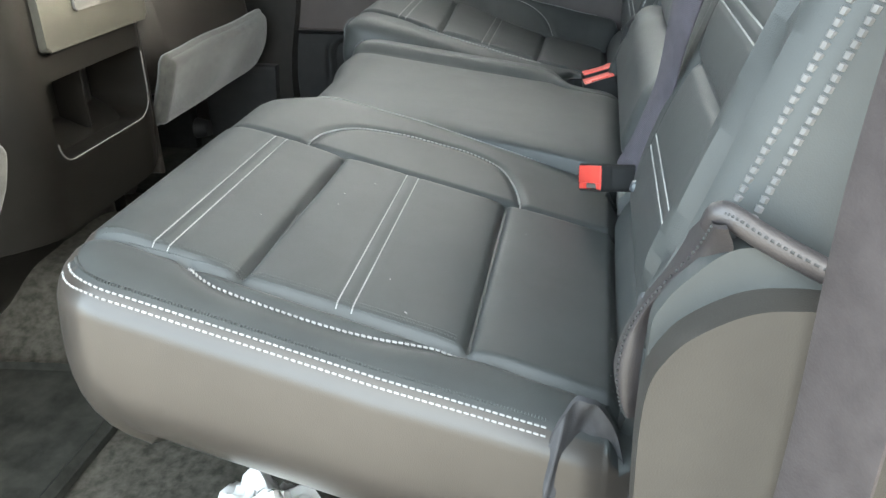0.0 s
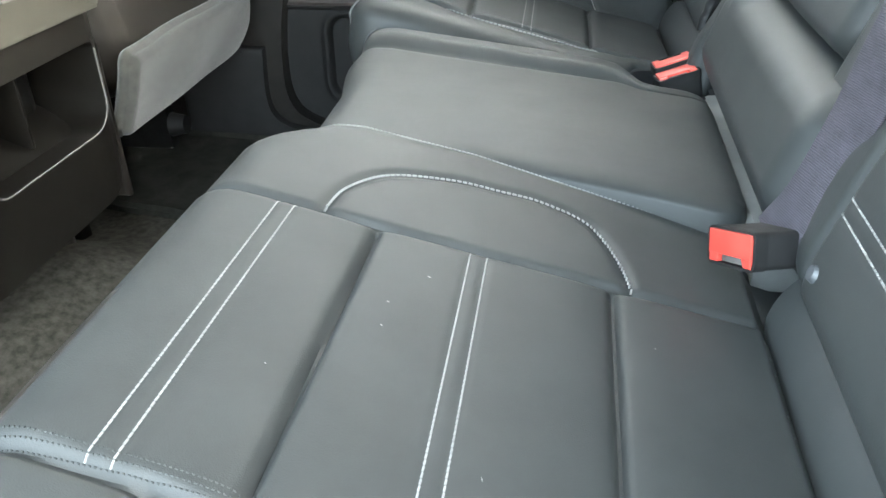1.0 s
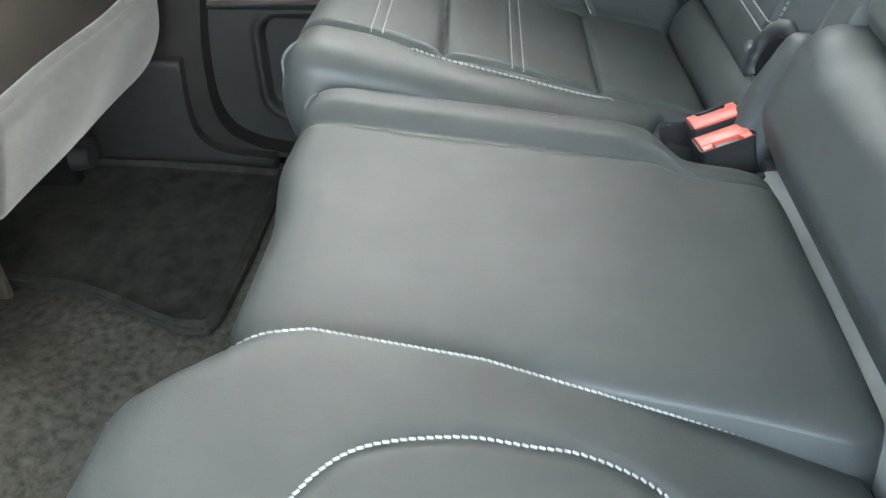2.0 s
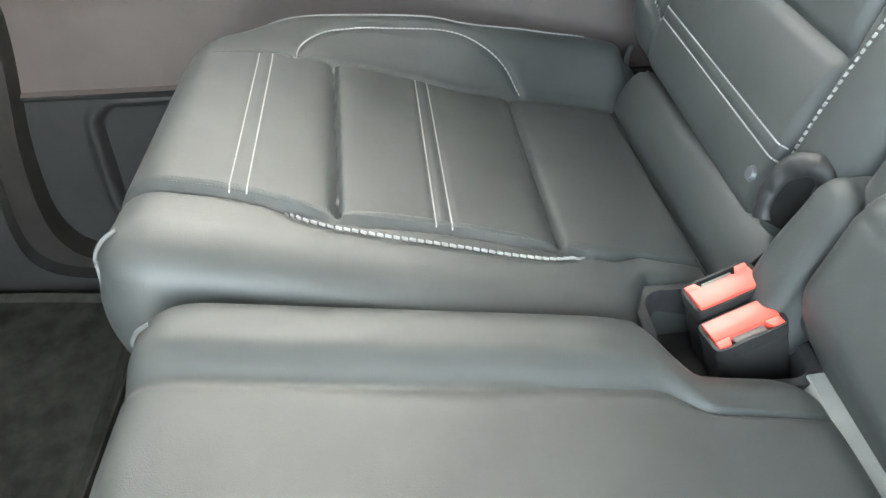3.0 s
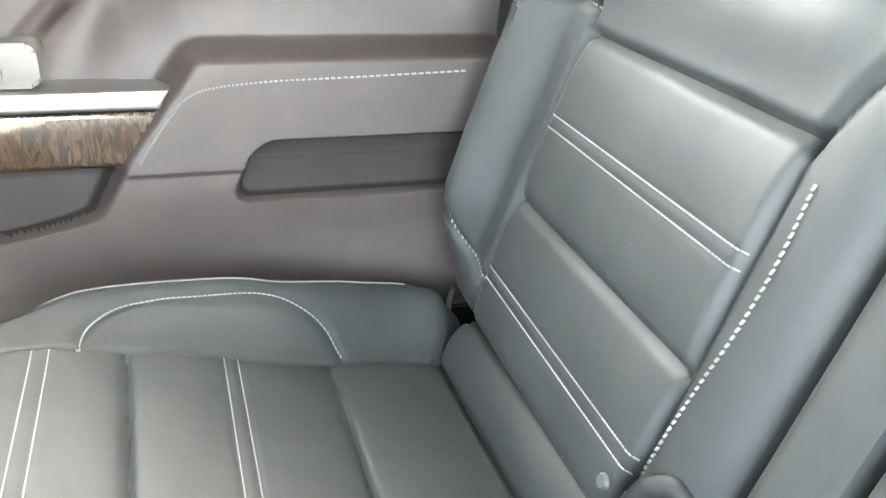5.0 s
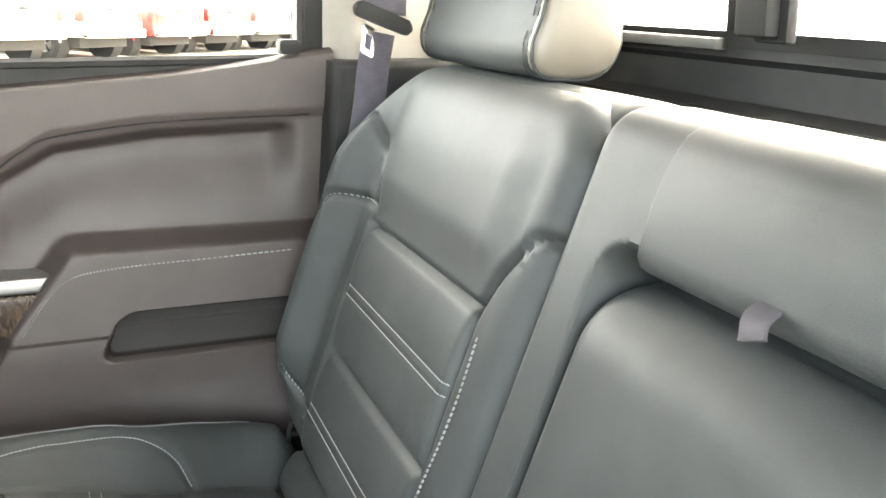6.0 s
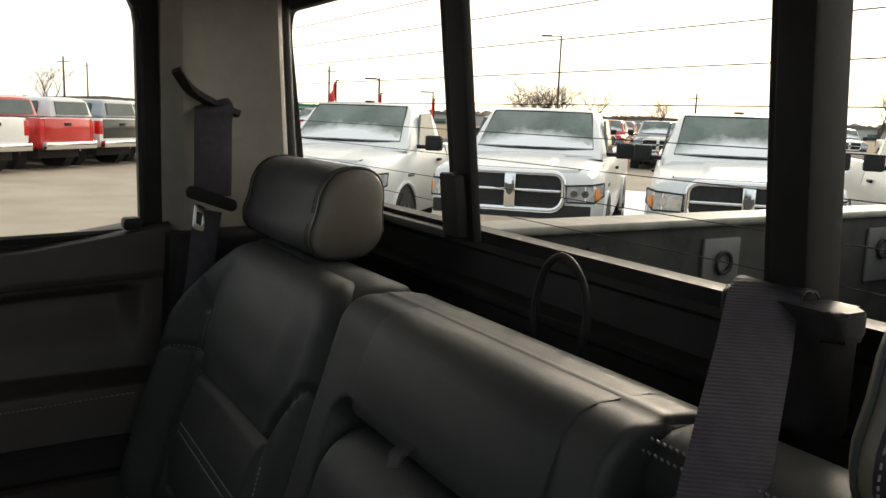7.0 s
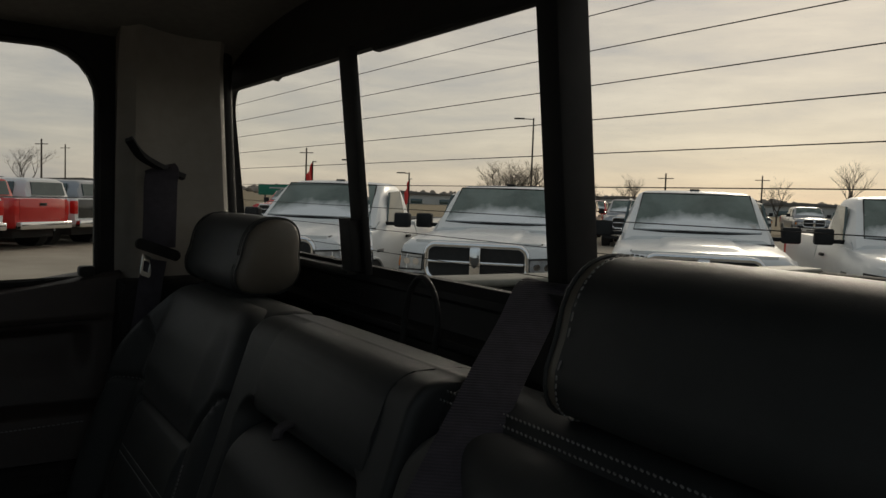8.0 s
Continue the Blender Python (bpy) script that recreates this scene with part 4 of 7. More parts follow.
def backrest(seat, x0, x1, a0, a1, flip, m):
    """An outer backrest: x0 to x1 wide, quilted between a0 and a1, arched bolsters, a plain yoke above."""
    s1, g1, s2, top, end = 0.081 if not flip else 0.098, 0.166 if not flip else 0.187, 0.256, 0.348, 0.554 if flip else 0.575
    inn, out = (a0, a1) if not flip else (a1, a0)
    edge_in, edge_out = (x0, x1) if not flip else (x1, x0)
    k = 1 if not flip else -1
    arch_in = arc_run([(inn, top - 0.005), (inn - k * 0.018, top + 0.04), (inn - k * 0.045, top + 0.082), (edge_in + k * 0.012, top + 0.092)])
    arch_out = arc_run([(out - k * 0.006, 0.372), (out + k * 0.045, 0.372), (out + k * 0.085, 0.345), (out + k * 0.098, 0.25), (out + k * 0.098, 0.16), (out + k * 0.075, 0.095), (out + k * 0.02, 0.066), (out, 0.062)])
    wing = arc_run([(out - k * 0.006, 0.372), (out - k * 0.004, 0.41), (out + k * 0.018, 0.44), (out + k * 0.075, 0.482)])
    seam_in, seam_out, cross = [(inn, -0.02), (inn, top)], [(out, -0.02), (out - k * 0.006, 0.372)], [(inn, top), (out - k * 0.004, top)]
    near_seam = out if flip else inn
    j = 1 if near_seam == inn else -1
    if not flip:
        lower_in = arc_run([(inn + 0.004, 0.056), (inn - 0.001, 0.066), (inn - 0.007, 0.093), (inn - 0.011, 0.13), (inn - 0.016, 0.172), (inn - 0.022, 0.217), (inn - 0.024, 0.27), (inn - 0.020, 0.325)])
    else:
        lower_in = arc_run([(near_seam, 0.075), (near_seam - j * k * 0.005, 0.15), (near_seam - j * k * 0.008, 0.25), (near_seam, top - 0.01)])

    def height(x, v):
        inside = smooth(a0, a0 + 0.012, x) * smooth(a1, a1 - 0.012, x) * smooth(top + 0.008, top - 0.004, v)
        z = 0.004 * np.sin(np.clip(v / 0.575, 0, 1) * math.pi) + inside * (quilt(v, [-0.06, g1, top], 0.008) - 0.004)
        z = z + 0.010 * smooth(0.36, 0.42, v) * smooth(0.56, 0.47, v) * smooth(a0 - 0.03, a0 + 0.03, x) * smooth(a1 + 0.03, a1 - 0.03, x)
        z = z + inside * -0.006 * np.exp(-(((v - g1) / 0.005) ** 2))
        for s in (s1, s2):
            for q in (-0.0065, 0.0065):
                z = z + inside * -0.0012 * np.exp(-(((v - s - q) / 0.003) ** 2))
        for line in (seam_in, seam_out, cross, arch_in, arch_out, wing):
            z = z + groove(x, v, line, 0.009, 0.0055)
        z = z + 0.046 * smooth(0.03, 0.085, k * (x - out)) * smooth(0.02, 0.14, v) * smooth(0.56, 0.40, v)
        return z - 0.012 * smooth(0.03, -0.01, v)

    def warp(x, v, z):
        t = np.clip((v - 0.40) / 0.175, 0, 1)
        w = np.clip(k * (x - (out - k * 0.02)) / abs(edge_out - out), 0, 1.2)
        # the near seat is wider at its shoulder on the inner side
        e = 0.044 * flip * smooth(0.22, 0.46, v) * np.clip((x - a1) / (x1 - a1), 0, 1)
        return x - k * w * 0.075 * t**2 + e, v, z

    pad = Pad(x0, x1, 0.016, end, 0.045, 0.075, 0.065, height, warp, m, 0.003, keep=lambda x, v: 0.72 * smooth(0.07, 0.04, v) * smooth(0.0, 0.05, x - x0) * smooth(0.0, 0.05, x1 - x))
    th = part("backrest", pad.mesh(), LEATHER, seat, "quilted leather backrest with plain upper yoke")
    for s in (s1, s2):
        for q in (-0.0065, 0.0065):
            stitches(pad, [(a0 + 0.004, s + q), (a1 - 0.004, s + q)], th, 0.0042, 0.0008, 0.96)
    stitches(pad, lower_in, th, 0.0062 if not flip else 0.0068, 0.0012 if not flip else 0.0014, 0.88 if not flip else 0.72, lift=0.003 if flip else 0.001)
    if not flip:
        stitches(pad, arch_out, th, 0.0058, 0.0010, lift=0.0024)
    for dx in (0.032 if flip else 0.020, 0.326 if not flip else 0.27):
        xx = a0 + dx
        bm = bmesh.new()
        bmesh.ops.create_cone(bm, cap_ends=True, segments=16, radius1=0.0075, radius2=0.0055, depth=0.004)
        part("stud", moved(bm, Matrix.Translation(Vector(pad.on(xx, 0.047 if flip else 0.053, 0.0015))) @ m.to_3x3().to_4x4()), STUD, th, "grey plastic stud")
    # rows of stitches along the top edge
    if flip:
        for y, z in ((-0.196, 0.8775), (-0.204, 0.8845)):
            thread([(edge_in + 0.034 - 0.006 * q, y, z + 0.0014) for q in range(80)], th, 0.0010, 0.72)
    if flip:
        # broad ribbed band of stitches down the outer edge
        for q, r in ((0.0022, 0.0024), (0.0074, 0.0024)):
            stitches(pad, [(x0 + q, 0.19), (x0 + q, 0.32), (x0 + q, 0.44)], th, 0.0056, r, 0.86, -0.0009, THREAD_GREY)
    # roll at the foot of the back, sinking towards the outer side
    dy = -0.018 if flip else -0.013
    sec = [(p.x + dy, p.y) for p in bezier([(0.026, 0.285, 0), (0.0330, 0.326, 0), (0.0325, 0.343, 0), (0.0255, 0.362, 0), (0.0145, 0.377, 0), (0.0035, 0.384, 0), (-0.0060, 0.3835, 0), (-0.0120, 0.379, 0)], 4)] + [(-0.050 + dy, 0.33), (-0.050 + dy, 0.285)]
    inner = inn - (0.016 if flip else 0.044) * k
    roll = prism(sec, min(inner, out + 0.024 * k), max(inner, out + 0.024 * k), "x", 0.008, 3)
    for q in roll.verts:
        q.co.z -= 0.088 * max((q.co.x - inn) * k, -0.02)
    part("foot_roll", roll, LEATHER, seat)
    bm = prism([(-0.285, 0.40), (-0.19, 0.40), (-0.19, 0.870), (-0.205, 0.886), (-0.222, 0.8935), (-0.250, 0.895), (-0.276, 0.890), (-0.288, 0.874)], x0 + 0.012, x1 + (0.036 if flip else -0.067), "x", 0.018, 4)
    part("backrest_top", bm, LEATHER, seat)
    return th, pad


backrest(SEATS["right"], 0.285, 0.812, 0.362, 0.692, False, BACK)
backrest(SEATS["left"], -0.722, -0.218, -0.594, -0.300, True, BACK_NEAR)


def centre_back():
    seat = SEATS["centre"]

    def frame_height(x, v):
        # rolled over at the top; a shallow bed for the armrest, deep along its upper end
        roll = 0.046 - np.sqrt(np.maximum(0.046**2 - np.clip(v - 0.532, 0, 0.0455) ** 2, 0))
        dx, dv = np.abs(x - 0.0445) - 0.1425, v - 0.427
        out = np.where((dx > 0) & (dv > 0), np.hypot(np.maximum(dx, 0), np.maximum(dv, 0)), np.maximum(dx, dv)) - 0.030
        bed = 0.040 * smooth(0.010, -0.006, out) + 0.05 * smooth(0.002, -0.008, out) * smooth(0.37, 0.405, v)
        return -0.0012 - roll - bed * smooth(0.105, 0.125, v)

    def frame_warp(x, v, z):
        return x + 0.042 * smooth(0.22, 0.46, v) * np.clip((-0.14 - x) / 0.088, 0, 1), v, z

    frame_pad = Pad(-0.228, 0.282, 0.0, 0.584, 0.018, 0.020, 0.065, frame_height, frame_warp, BACK, 0.0035)
    part("backrest", frame_pad.mesh(), LEATHER, seat, "plain leather side frame of the backrest")
    arm = Pad(-0.128, 0.217, 0.150, 0.440, 0.020, 0.030, 0.03, lambda x, v: 0.004 + 0.005 * np.cos((x - 0.03) * 9) - 0.030 * smooth(0.36, 0.445, v) ** 2, None, BACK, 0.006)
    part("armrest", arm.mesh(), LEATHER, seat, "plain folded leather armrest")
    # a stuffed lobe under the armrest, full and rounded at its ends, with a cross seam
    def lobe_height(x, v):
        z = -0.042 + 0.066 * smooth(-0.045, 0.050, v)
        return z + groove(x, v, [(0.20, 0.112), (0.27, 0.106)], 0.002, 0.003) - 0.016 * smooth(0.10, 0.15, v) * smooth(0.20, 0.15, x)

    lobe = Pad(-0.212, 0.254, -0.044, 0.146, 0.032, 0.045, 0.05, lobe_height, None, BACK, 0.004)
    part("lower_back", lobe.mesh(), LEATHER, seat, "stuffed leather lobe under the armrest")
    # the pad follows the section of the side frames: flat front, rolled over at the top
    sec = [(0.456, -0.050), (0.450, -0.034), (0.4485, -0.020), (0.451, -0.009), (0.458, -0.0025), (0.468, 0.0), (0.50, 0.002), (0.532, 0.0)] + [(0.532 + 0.046 * math.sin(radians(a)), -0.046 + 0.046 * math.cos(radians(a))) for a in range(10, 81, 10)]
    prof = [(0.006 - v * math.sin(LEAN) + h * math.cos(LEAN), 0.36 + v * math.cos(LEAN) + h * math.sin(LEAN)) for v, h in sec] + [(-0.226, 0.8966), (-0.252, 0.8955), (-0.276, 0.8905), (-0.2885, 0.876), (-0.290, 0.80)]
    part("upper_pad", prism(prof, -0.136, 0.184, "x", 0.0030, 2), LEATHER, seat)
    pts = [(0.055, -0.162, 0.802), (0.051, -0.140, 0.801), (0.045, -0.124, 0.797), (0.040, -0.118, 0.787)]
    part("pull_strap", ribbon(bezier(pts, 6), (1, 0, 0), 0.019, 0.0025), mat("mauve_strap_cloth", (0.042, 0.038, 0.044), (0.058, 0.052, 0.06), 0.8, scale=60, bump=0.5, bump_scale=900), seat, "short grey-mauve pull strap")
    bm = prism([(-0.287, 0.40), (-0.19, 0.40), (-0.19, 0.870), (-0.205, 0.886), (-0.222, 0.8935), (-0.250, 0.895), (-0.276, 0.890), (-0.288, 0.874)], -0.183, 0.280, "x", 0.014, 4)
    part("backrest_top", bm, LEATHER, seat)


centre_back()


def headrest(seat, x0, x1, dy):
    c = (x0 + x1) / 2
    # rounded D-shaped section in y and z, swept across with softened ends
    sec = []
    for a in range(0, 360, 12):
        q = radians(a)
        cy, cz = math.cos(q), math.sin(q)
        y = 0.056 * math.copysign(abs(cy) ** 0.72, cy)
        z = 0.066 * math.copysign(abs(cz) ** 0.62, cz)
        sec.append((y * (0.92 + 0.10 * (cz < 0)) - 0.010 * cz * (cy > 0), z))
    n = len(sec)

    def ends(stations, name, material, caps, parent, label=""):
        v, f = [], []
        for x, s in stations:
            v += [(x, -0.272 + dy + y * s - 0.10 * (z * s), 0.963 + z * s) for y, z in sec]
        for k in range(len(stations) - 1):
            f += [(k * n + j, k * n + (j + 1) % n, (k + 1) * n + (j + 1) % n, (k + 1) * n + j) for j in range(n)]
        for e in caps:
            f.append(tuple(range(n)) if e == 0 else tuple(range((len(stations) - 1) * n, len(stations) * n)))
        return part(name, (v, f), material, parent, label)

    body = [(x0 + 0.006, 0.97), (x0 + 0.012, 1.0), (c - 0.05, 1.03), (c + 0.05, 1.03), (x1 - 0.012, 1.0), (x1 - 0.006, 0.97)]
    th = ends(body, "headrest", LEATHER, (0, 1), seat, "black leather headrest with rounded end panels")
    for e, s in ((x0, 1), (x1, -1)):
        ends([(e + s * 0.010, 0.985), (e + s * 0.004, 0.99), (e - s * 0.004, 0.965), (e - s * 0.008, 0.90), (e - s * 0.011, 0.68), (e - s * 0.0125, 0.3), (e - s * 0.0127, 0.02)], "end_panel", END_VINYL, (1,), th)
        part("piping", tube([(e - s * 0.001, -0.272 + dy + y * 0.995 - 0.10 * z * 0.995, 0.963 + z * 0.995) for y, z in sec], 0.0022, 6, True), LEATHER, th)
        for off, rr in ((0.014, 0.0008),) if x0 < 0 else ((0.016, 0.0009), (0.006, 0.0009)):
            ring = [(e + s * off, -0.272 + dy + y * 1.026 - 0.10 * z * 1.026, 0.963 + z * 1.026) for y, z in sec]
            fine = []
            for a, b in zip(ring, ring[1:] + ring[:1]):
                fine += [Vector(a).lerp(Vector(b), t) for t in ((0, 0.5) if (Vector(b) - Vector(a)).length > 0.008 else (0,))]
            thread(fine, th, rr if x0 < 0 else 0.0007, 0.66 if x0 < 0 else 0.9, THREAD if x0 < 0 else THREAD_DARK)
    for x in (c - 0.07, c + 0.07):
        part("post", tube([(x, -0.262 + dy, 0.86), (x, -0.264 + dy, 0.93)], 0.006, 10), SATIN, th)


headrest(SEATS["right"], 0.488, 0.800, 0.0)
headrest(SEATS["left"], -0.640, -0.338, 0.012)


# ---- seat belts and buckles ----
# how the things round the open doorway are set and sized
NEAR = Matrix.Translation((0.0783, -0.0349, -0.0511)) @ pose(0, 0, 0, -1.29, 1.27, 1.54) @ Matrix.Scale(1.114, 4)


def buckle(label, m, group="seat belt buckles"):
    """A buckle, its button end at local +z, on a short stalk."""
    th = thing("belt_buckle", label, "seat belt buckle", group)
    ring = frame_prism(rounded(-0.016, 0.016, -0.029, 0.029, 0.006, 3), rounded(-0.0140, 0.0140, -0.0265, 0.0265, 0.005, 3), -0.012, 0.0, "z")
    part("rim", (ring[0], ring[1]), PLASTIC_BLACK, th)
    part("body", prism(rounded(-0.0155, 0.0155, -0.0285, 0.0285, 0.006, 3), -0.070, -0.010, "z", 0.003), PLASTIC_BLACK, th)
    part("button", prism([(0.0135, -0.0255), (0.0135, 0.0255), (-0.0065, 0.0255), (-0.0065, -0.0255)], -0.011, 0.0020, "z", 0.0015), RED, th, "red release button")
    part("button_lip", prism([(-0.0135, 0.0255), (-0.0135, 0.0165), (-0.006, 0.0135), (-0.006, 0.0255)], -0.011, 0.001, "z", 0.001), RED, th)
    part("button_lip", prism([(-0.0135, -0.0165), (-0.0135, -0.0255), (-0.006, -0.0255), (-0.006, -0.0135)], -0.011, 0.001, "z", 0.001), RED, th)
    part("slot_spring", box(-0.0125, -0.0060, -0.0125, 0.0125, -0.012, -0.0015, 0.001), PLASTIC_GREY, th, "grey spring plate in the slot")
    part("stalk", ribbon([(0, 0, -0.065), (0.002, 0, -0.10), (0.006, 0, -0.15)], (0, 1, 0), 0.040, 0.006), WEBBING, th)
    th.matrix_world = m
    return th


def pose_axes(at, x, z):
    """A pose with local z along z and local x near x."""
    z = Vector(z).normalized()
    x = Vector(x)
    x = (x - z * x.dot(z)).normalized()
    y = z.cross(x)
    return Matrix(((x.x, y.x, z.x, at[0]), (x.y, y.y, z.y, at[1]), (x.z, y.z, z.z, at[2]), (0, 0, 0, 1)))


buckle("red and black belt buckle standing beside the far cushion", pose_axes((0.288, 0.043, 0.372), (-1, -0.20, 0), (-0.05, 0.28, 0.95)))
buckle("red and black belt buckle standing beside the centre cushion", pose_axes((0.252, 0.040, 0.366), (1, 0.20, 0), (-0.05, 0.28, 0.95)))
buckle("red and black belt buckle lying on the seat", pose_axes((-0.262, 0.048, 0.388), (0.35, 0.1, 1), (-0.42, 0.86, 0.12)))

pocket = thing("buckle_pocket", "dark cloth pocket round the belt buckles", "seat trim")
ring = frame_prism(rounded(0.208, 0.326, -0.012, 0.104, 0.02), rounded(0.215, 0.319, -0.004, 0.096, 0.018), 0.26, 0.345, "z")
part("cloth_sleeve", ring, mat("charcoal_cloth", (0.010, 0.010, 0.011), (0.020, 0.020, 0.022), 0.95, scale=80, bump=0.8, bump_scale=1500), pocket)


def centre_belt():
    th = thing("centre_seat_belt", "charcoal webbing belt hanging over the seat shoulder", "seat belt", "seat belts")
    run = bezier([(-0.232, 0.012, 0.380), (-0.246, -0.004, 0.425), (-0.250, -0.022, 0.490), (-0.282, -0.026, 0.560), (-0.318, -0.034, 0.64), (-0.338, -0.052, 0.74), (-0.330, -0.084, 0.806), (-0.300, -0.130, 0.842), (-0.270, -0.178, 0.878), (-0.240, -0.226, 0.914), (-0.209, -0.276, 0.948), (-0.184, -0.316, 0.980), (-0.180, -0.338, 0.984), (-0.180, -0.350, 0.965), (-0.180, -0.352, 0.88)], 10)
    # across the belt: turned to the doorway on the shoulder, flat at the buckle
    turn = [Vector((1.0, 0.25, 0.12)).lerp(Vector((0.62, 0.78, 0.0)), float(smooth(0.52, 0.78, q.z)) * float(smooth(-0.36, -0.31, q.y))) for q in run]
    part("webbing", ribbon(run, turn, 0.052, 0.0018), WEBBING, th)
    part("guide", prism(rounded(-0.244, -0.136, -0.362, -0.318, 0.012), 0.955, 0.978, "z", 0.006, 3), PLASTIC_BLACK, th, "black plastic belt guide")
    part("guide_post", prism(rounded(-0.240, -0.140, -0.360, -0.322, 0.012), 0.88, 0.957, "z", 0.004), PLASTIC_BLACK, th)


def ribbed(m, axis_scale):
    """Cross ribs in a webbing material, in its colour and its relief."""
    t = m.node_tree
    p = t.nodes["Principled BSDF"]
    co = node(t, "ShaderNodeTexCoord")
    w = node(t, "ShaderNodeTexWave", Scale=axis_scale, Distortion=0.8)
    w.bands_direction = "Z"
    b = node(t, "ShaderNodeBump", Strength=0.55, Distance=0.0007)
    t.links.new(co.outputs["Object"], w.inputs["Vector"])
    t.links.new(w.outputs["Fac"], b.inputs["Height"])
    t.links.new(b.outputs[0], p.inputs["Normal"])
    dark = node(t, "ShaderNodeMapRange")
    dark.inputs[3].default_value, dark.inputs[4].default_value = 0.66, 1.0
    t.links.new(w.outputs["Fac"], dark.inputs[0])
    mx = node(t, "ShaderNodeMix", data_type="RGBA", blend_type="MULTIPLY")
    mx.inputs[0].default_value = 1.0
    t.links.new(p.inputs["Base Color"].links[0].from_socket, mx.inputs[6])
    t.links.new(dark.outputs[0], mx.inputs[7])
    t.links.new(mx.outputs[2], p.inputs["Base Color"])


ribbed(WEBBING, 170.0)
centre_belt()


def outer_belt_right():
    th = thing("seat_belt", "charcoal belt with chrome tongue hanging from the pillar slot", "seat belt", "seat belts")
    run = bezier([(0.885, -0.178, 1.118), (0.858, -0.178, 1.106), (0.846, -0.172, 1.085), (0.842, -0.170, 1.02), (0.840, -0.168, 0.955)], 8)
    part("webbing", ribbon(run, (0.1, 1, -0.25), 0.064, 0.0018), WEBBING, th)
    run = bezier([(0.838, -0.160, 0.93), (0.832, -0.150, 0.88), (0.815, -0.135, 0.80), (0.800, -0.105, 0.70), (0.80, -0.05, 0.55)], 8)
    part("lower_webbing", ribbon(run, (0.3, 1, 0.1), 0.046, 0.0018), WEBBING, th)
    part("tongue_cover", moved(prism(rounded(-0.045, 0.045, -0.011, 0.011, 0.008), -0.008, 0.008, "z", 0.004, 3), pose_axes((0.838, -0.166, 0.950), (0.05, -0.90, -0.32), (-1, 0, 0))), PLASTIC_BLACK, th, "black plastic tongue cover")
    plate = frame_prism(rounded(-0.013, 0.013, -0.022, 0.022, 0.005, 3), rounded(-0.008, 0.008, -0.013, 0.010, 0.003, 3), -0.0012, 0.0012, "z")
    ob = part("tongue", plate, SATIN, th, "chrome belt tongue")
    ob.matrix_basis = pose_axes((0.832, -0.142, 0.918), (0.45, -0.80, -0.35), (-0.75, -0.5, 0.2))


outer_belt_right()


def outer_belt_left():
    th = thing("seat_belt", "dark brown-mauve belt hanging beside the open doorway", "seat belt", "seat belts")
    th.matrix_world = NEAR
    run = bezier([(-0.775, -0.110, 1.15), (-0.790, -0.075, 0.95), (-0.798, -0.043, 0.75), (-0.800, -0.024, 0.585), (-0.800, -0.021, 0.43), (-0.795, -0.015, 0.25), (-0.785, -0.03, 0.12)], 10)
    part("webbing", ribbon(run, (0.88, 0.47, 0.05), 0.047, 0.0018), WEBBING_BROWN, th)
    part("belt_guide", moved(prism(rounded(-0.042, 0.042, -0.014, 0.014, 0.008), -0.008, 0.008, "z", 0.004, 3), pose_axes((-0.775, -0.112, 1.155), (0.4, 0.9, 0), (-0.9, 0.4, 0))), PLASTIC_BLACK, th, "black plastic belt guide")
    part("anchor_bolt", tube([(-0.785, -0.03, 0.115), (-0.765, -0.03, 0.115)], 0.012, 12), SATIN, th)


outer_belt_left()


# ---- side of the near seat: shield, loose cover, stuffing cloth ----
SHIELD = mat("dark_grey_shield_plastic", (0.019, 0.0172, 0.0152), (0.025, 0.0228, 0.0200), 0.46, spec=0.35, scale=18, bump=0.3, bump_scale=1000, rough_var=0.05)
FLAP = mat("brown_black_cover_leather", (0.019, 0.0165, 0.0172), (0.027, 0.0238, 0.0245), 0.45, scale=14, bump=0.2, bump_scale=1100, cells=True, big=0.1)


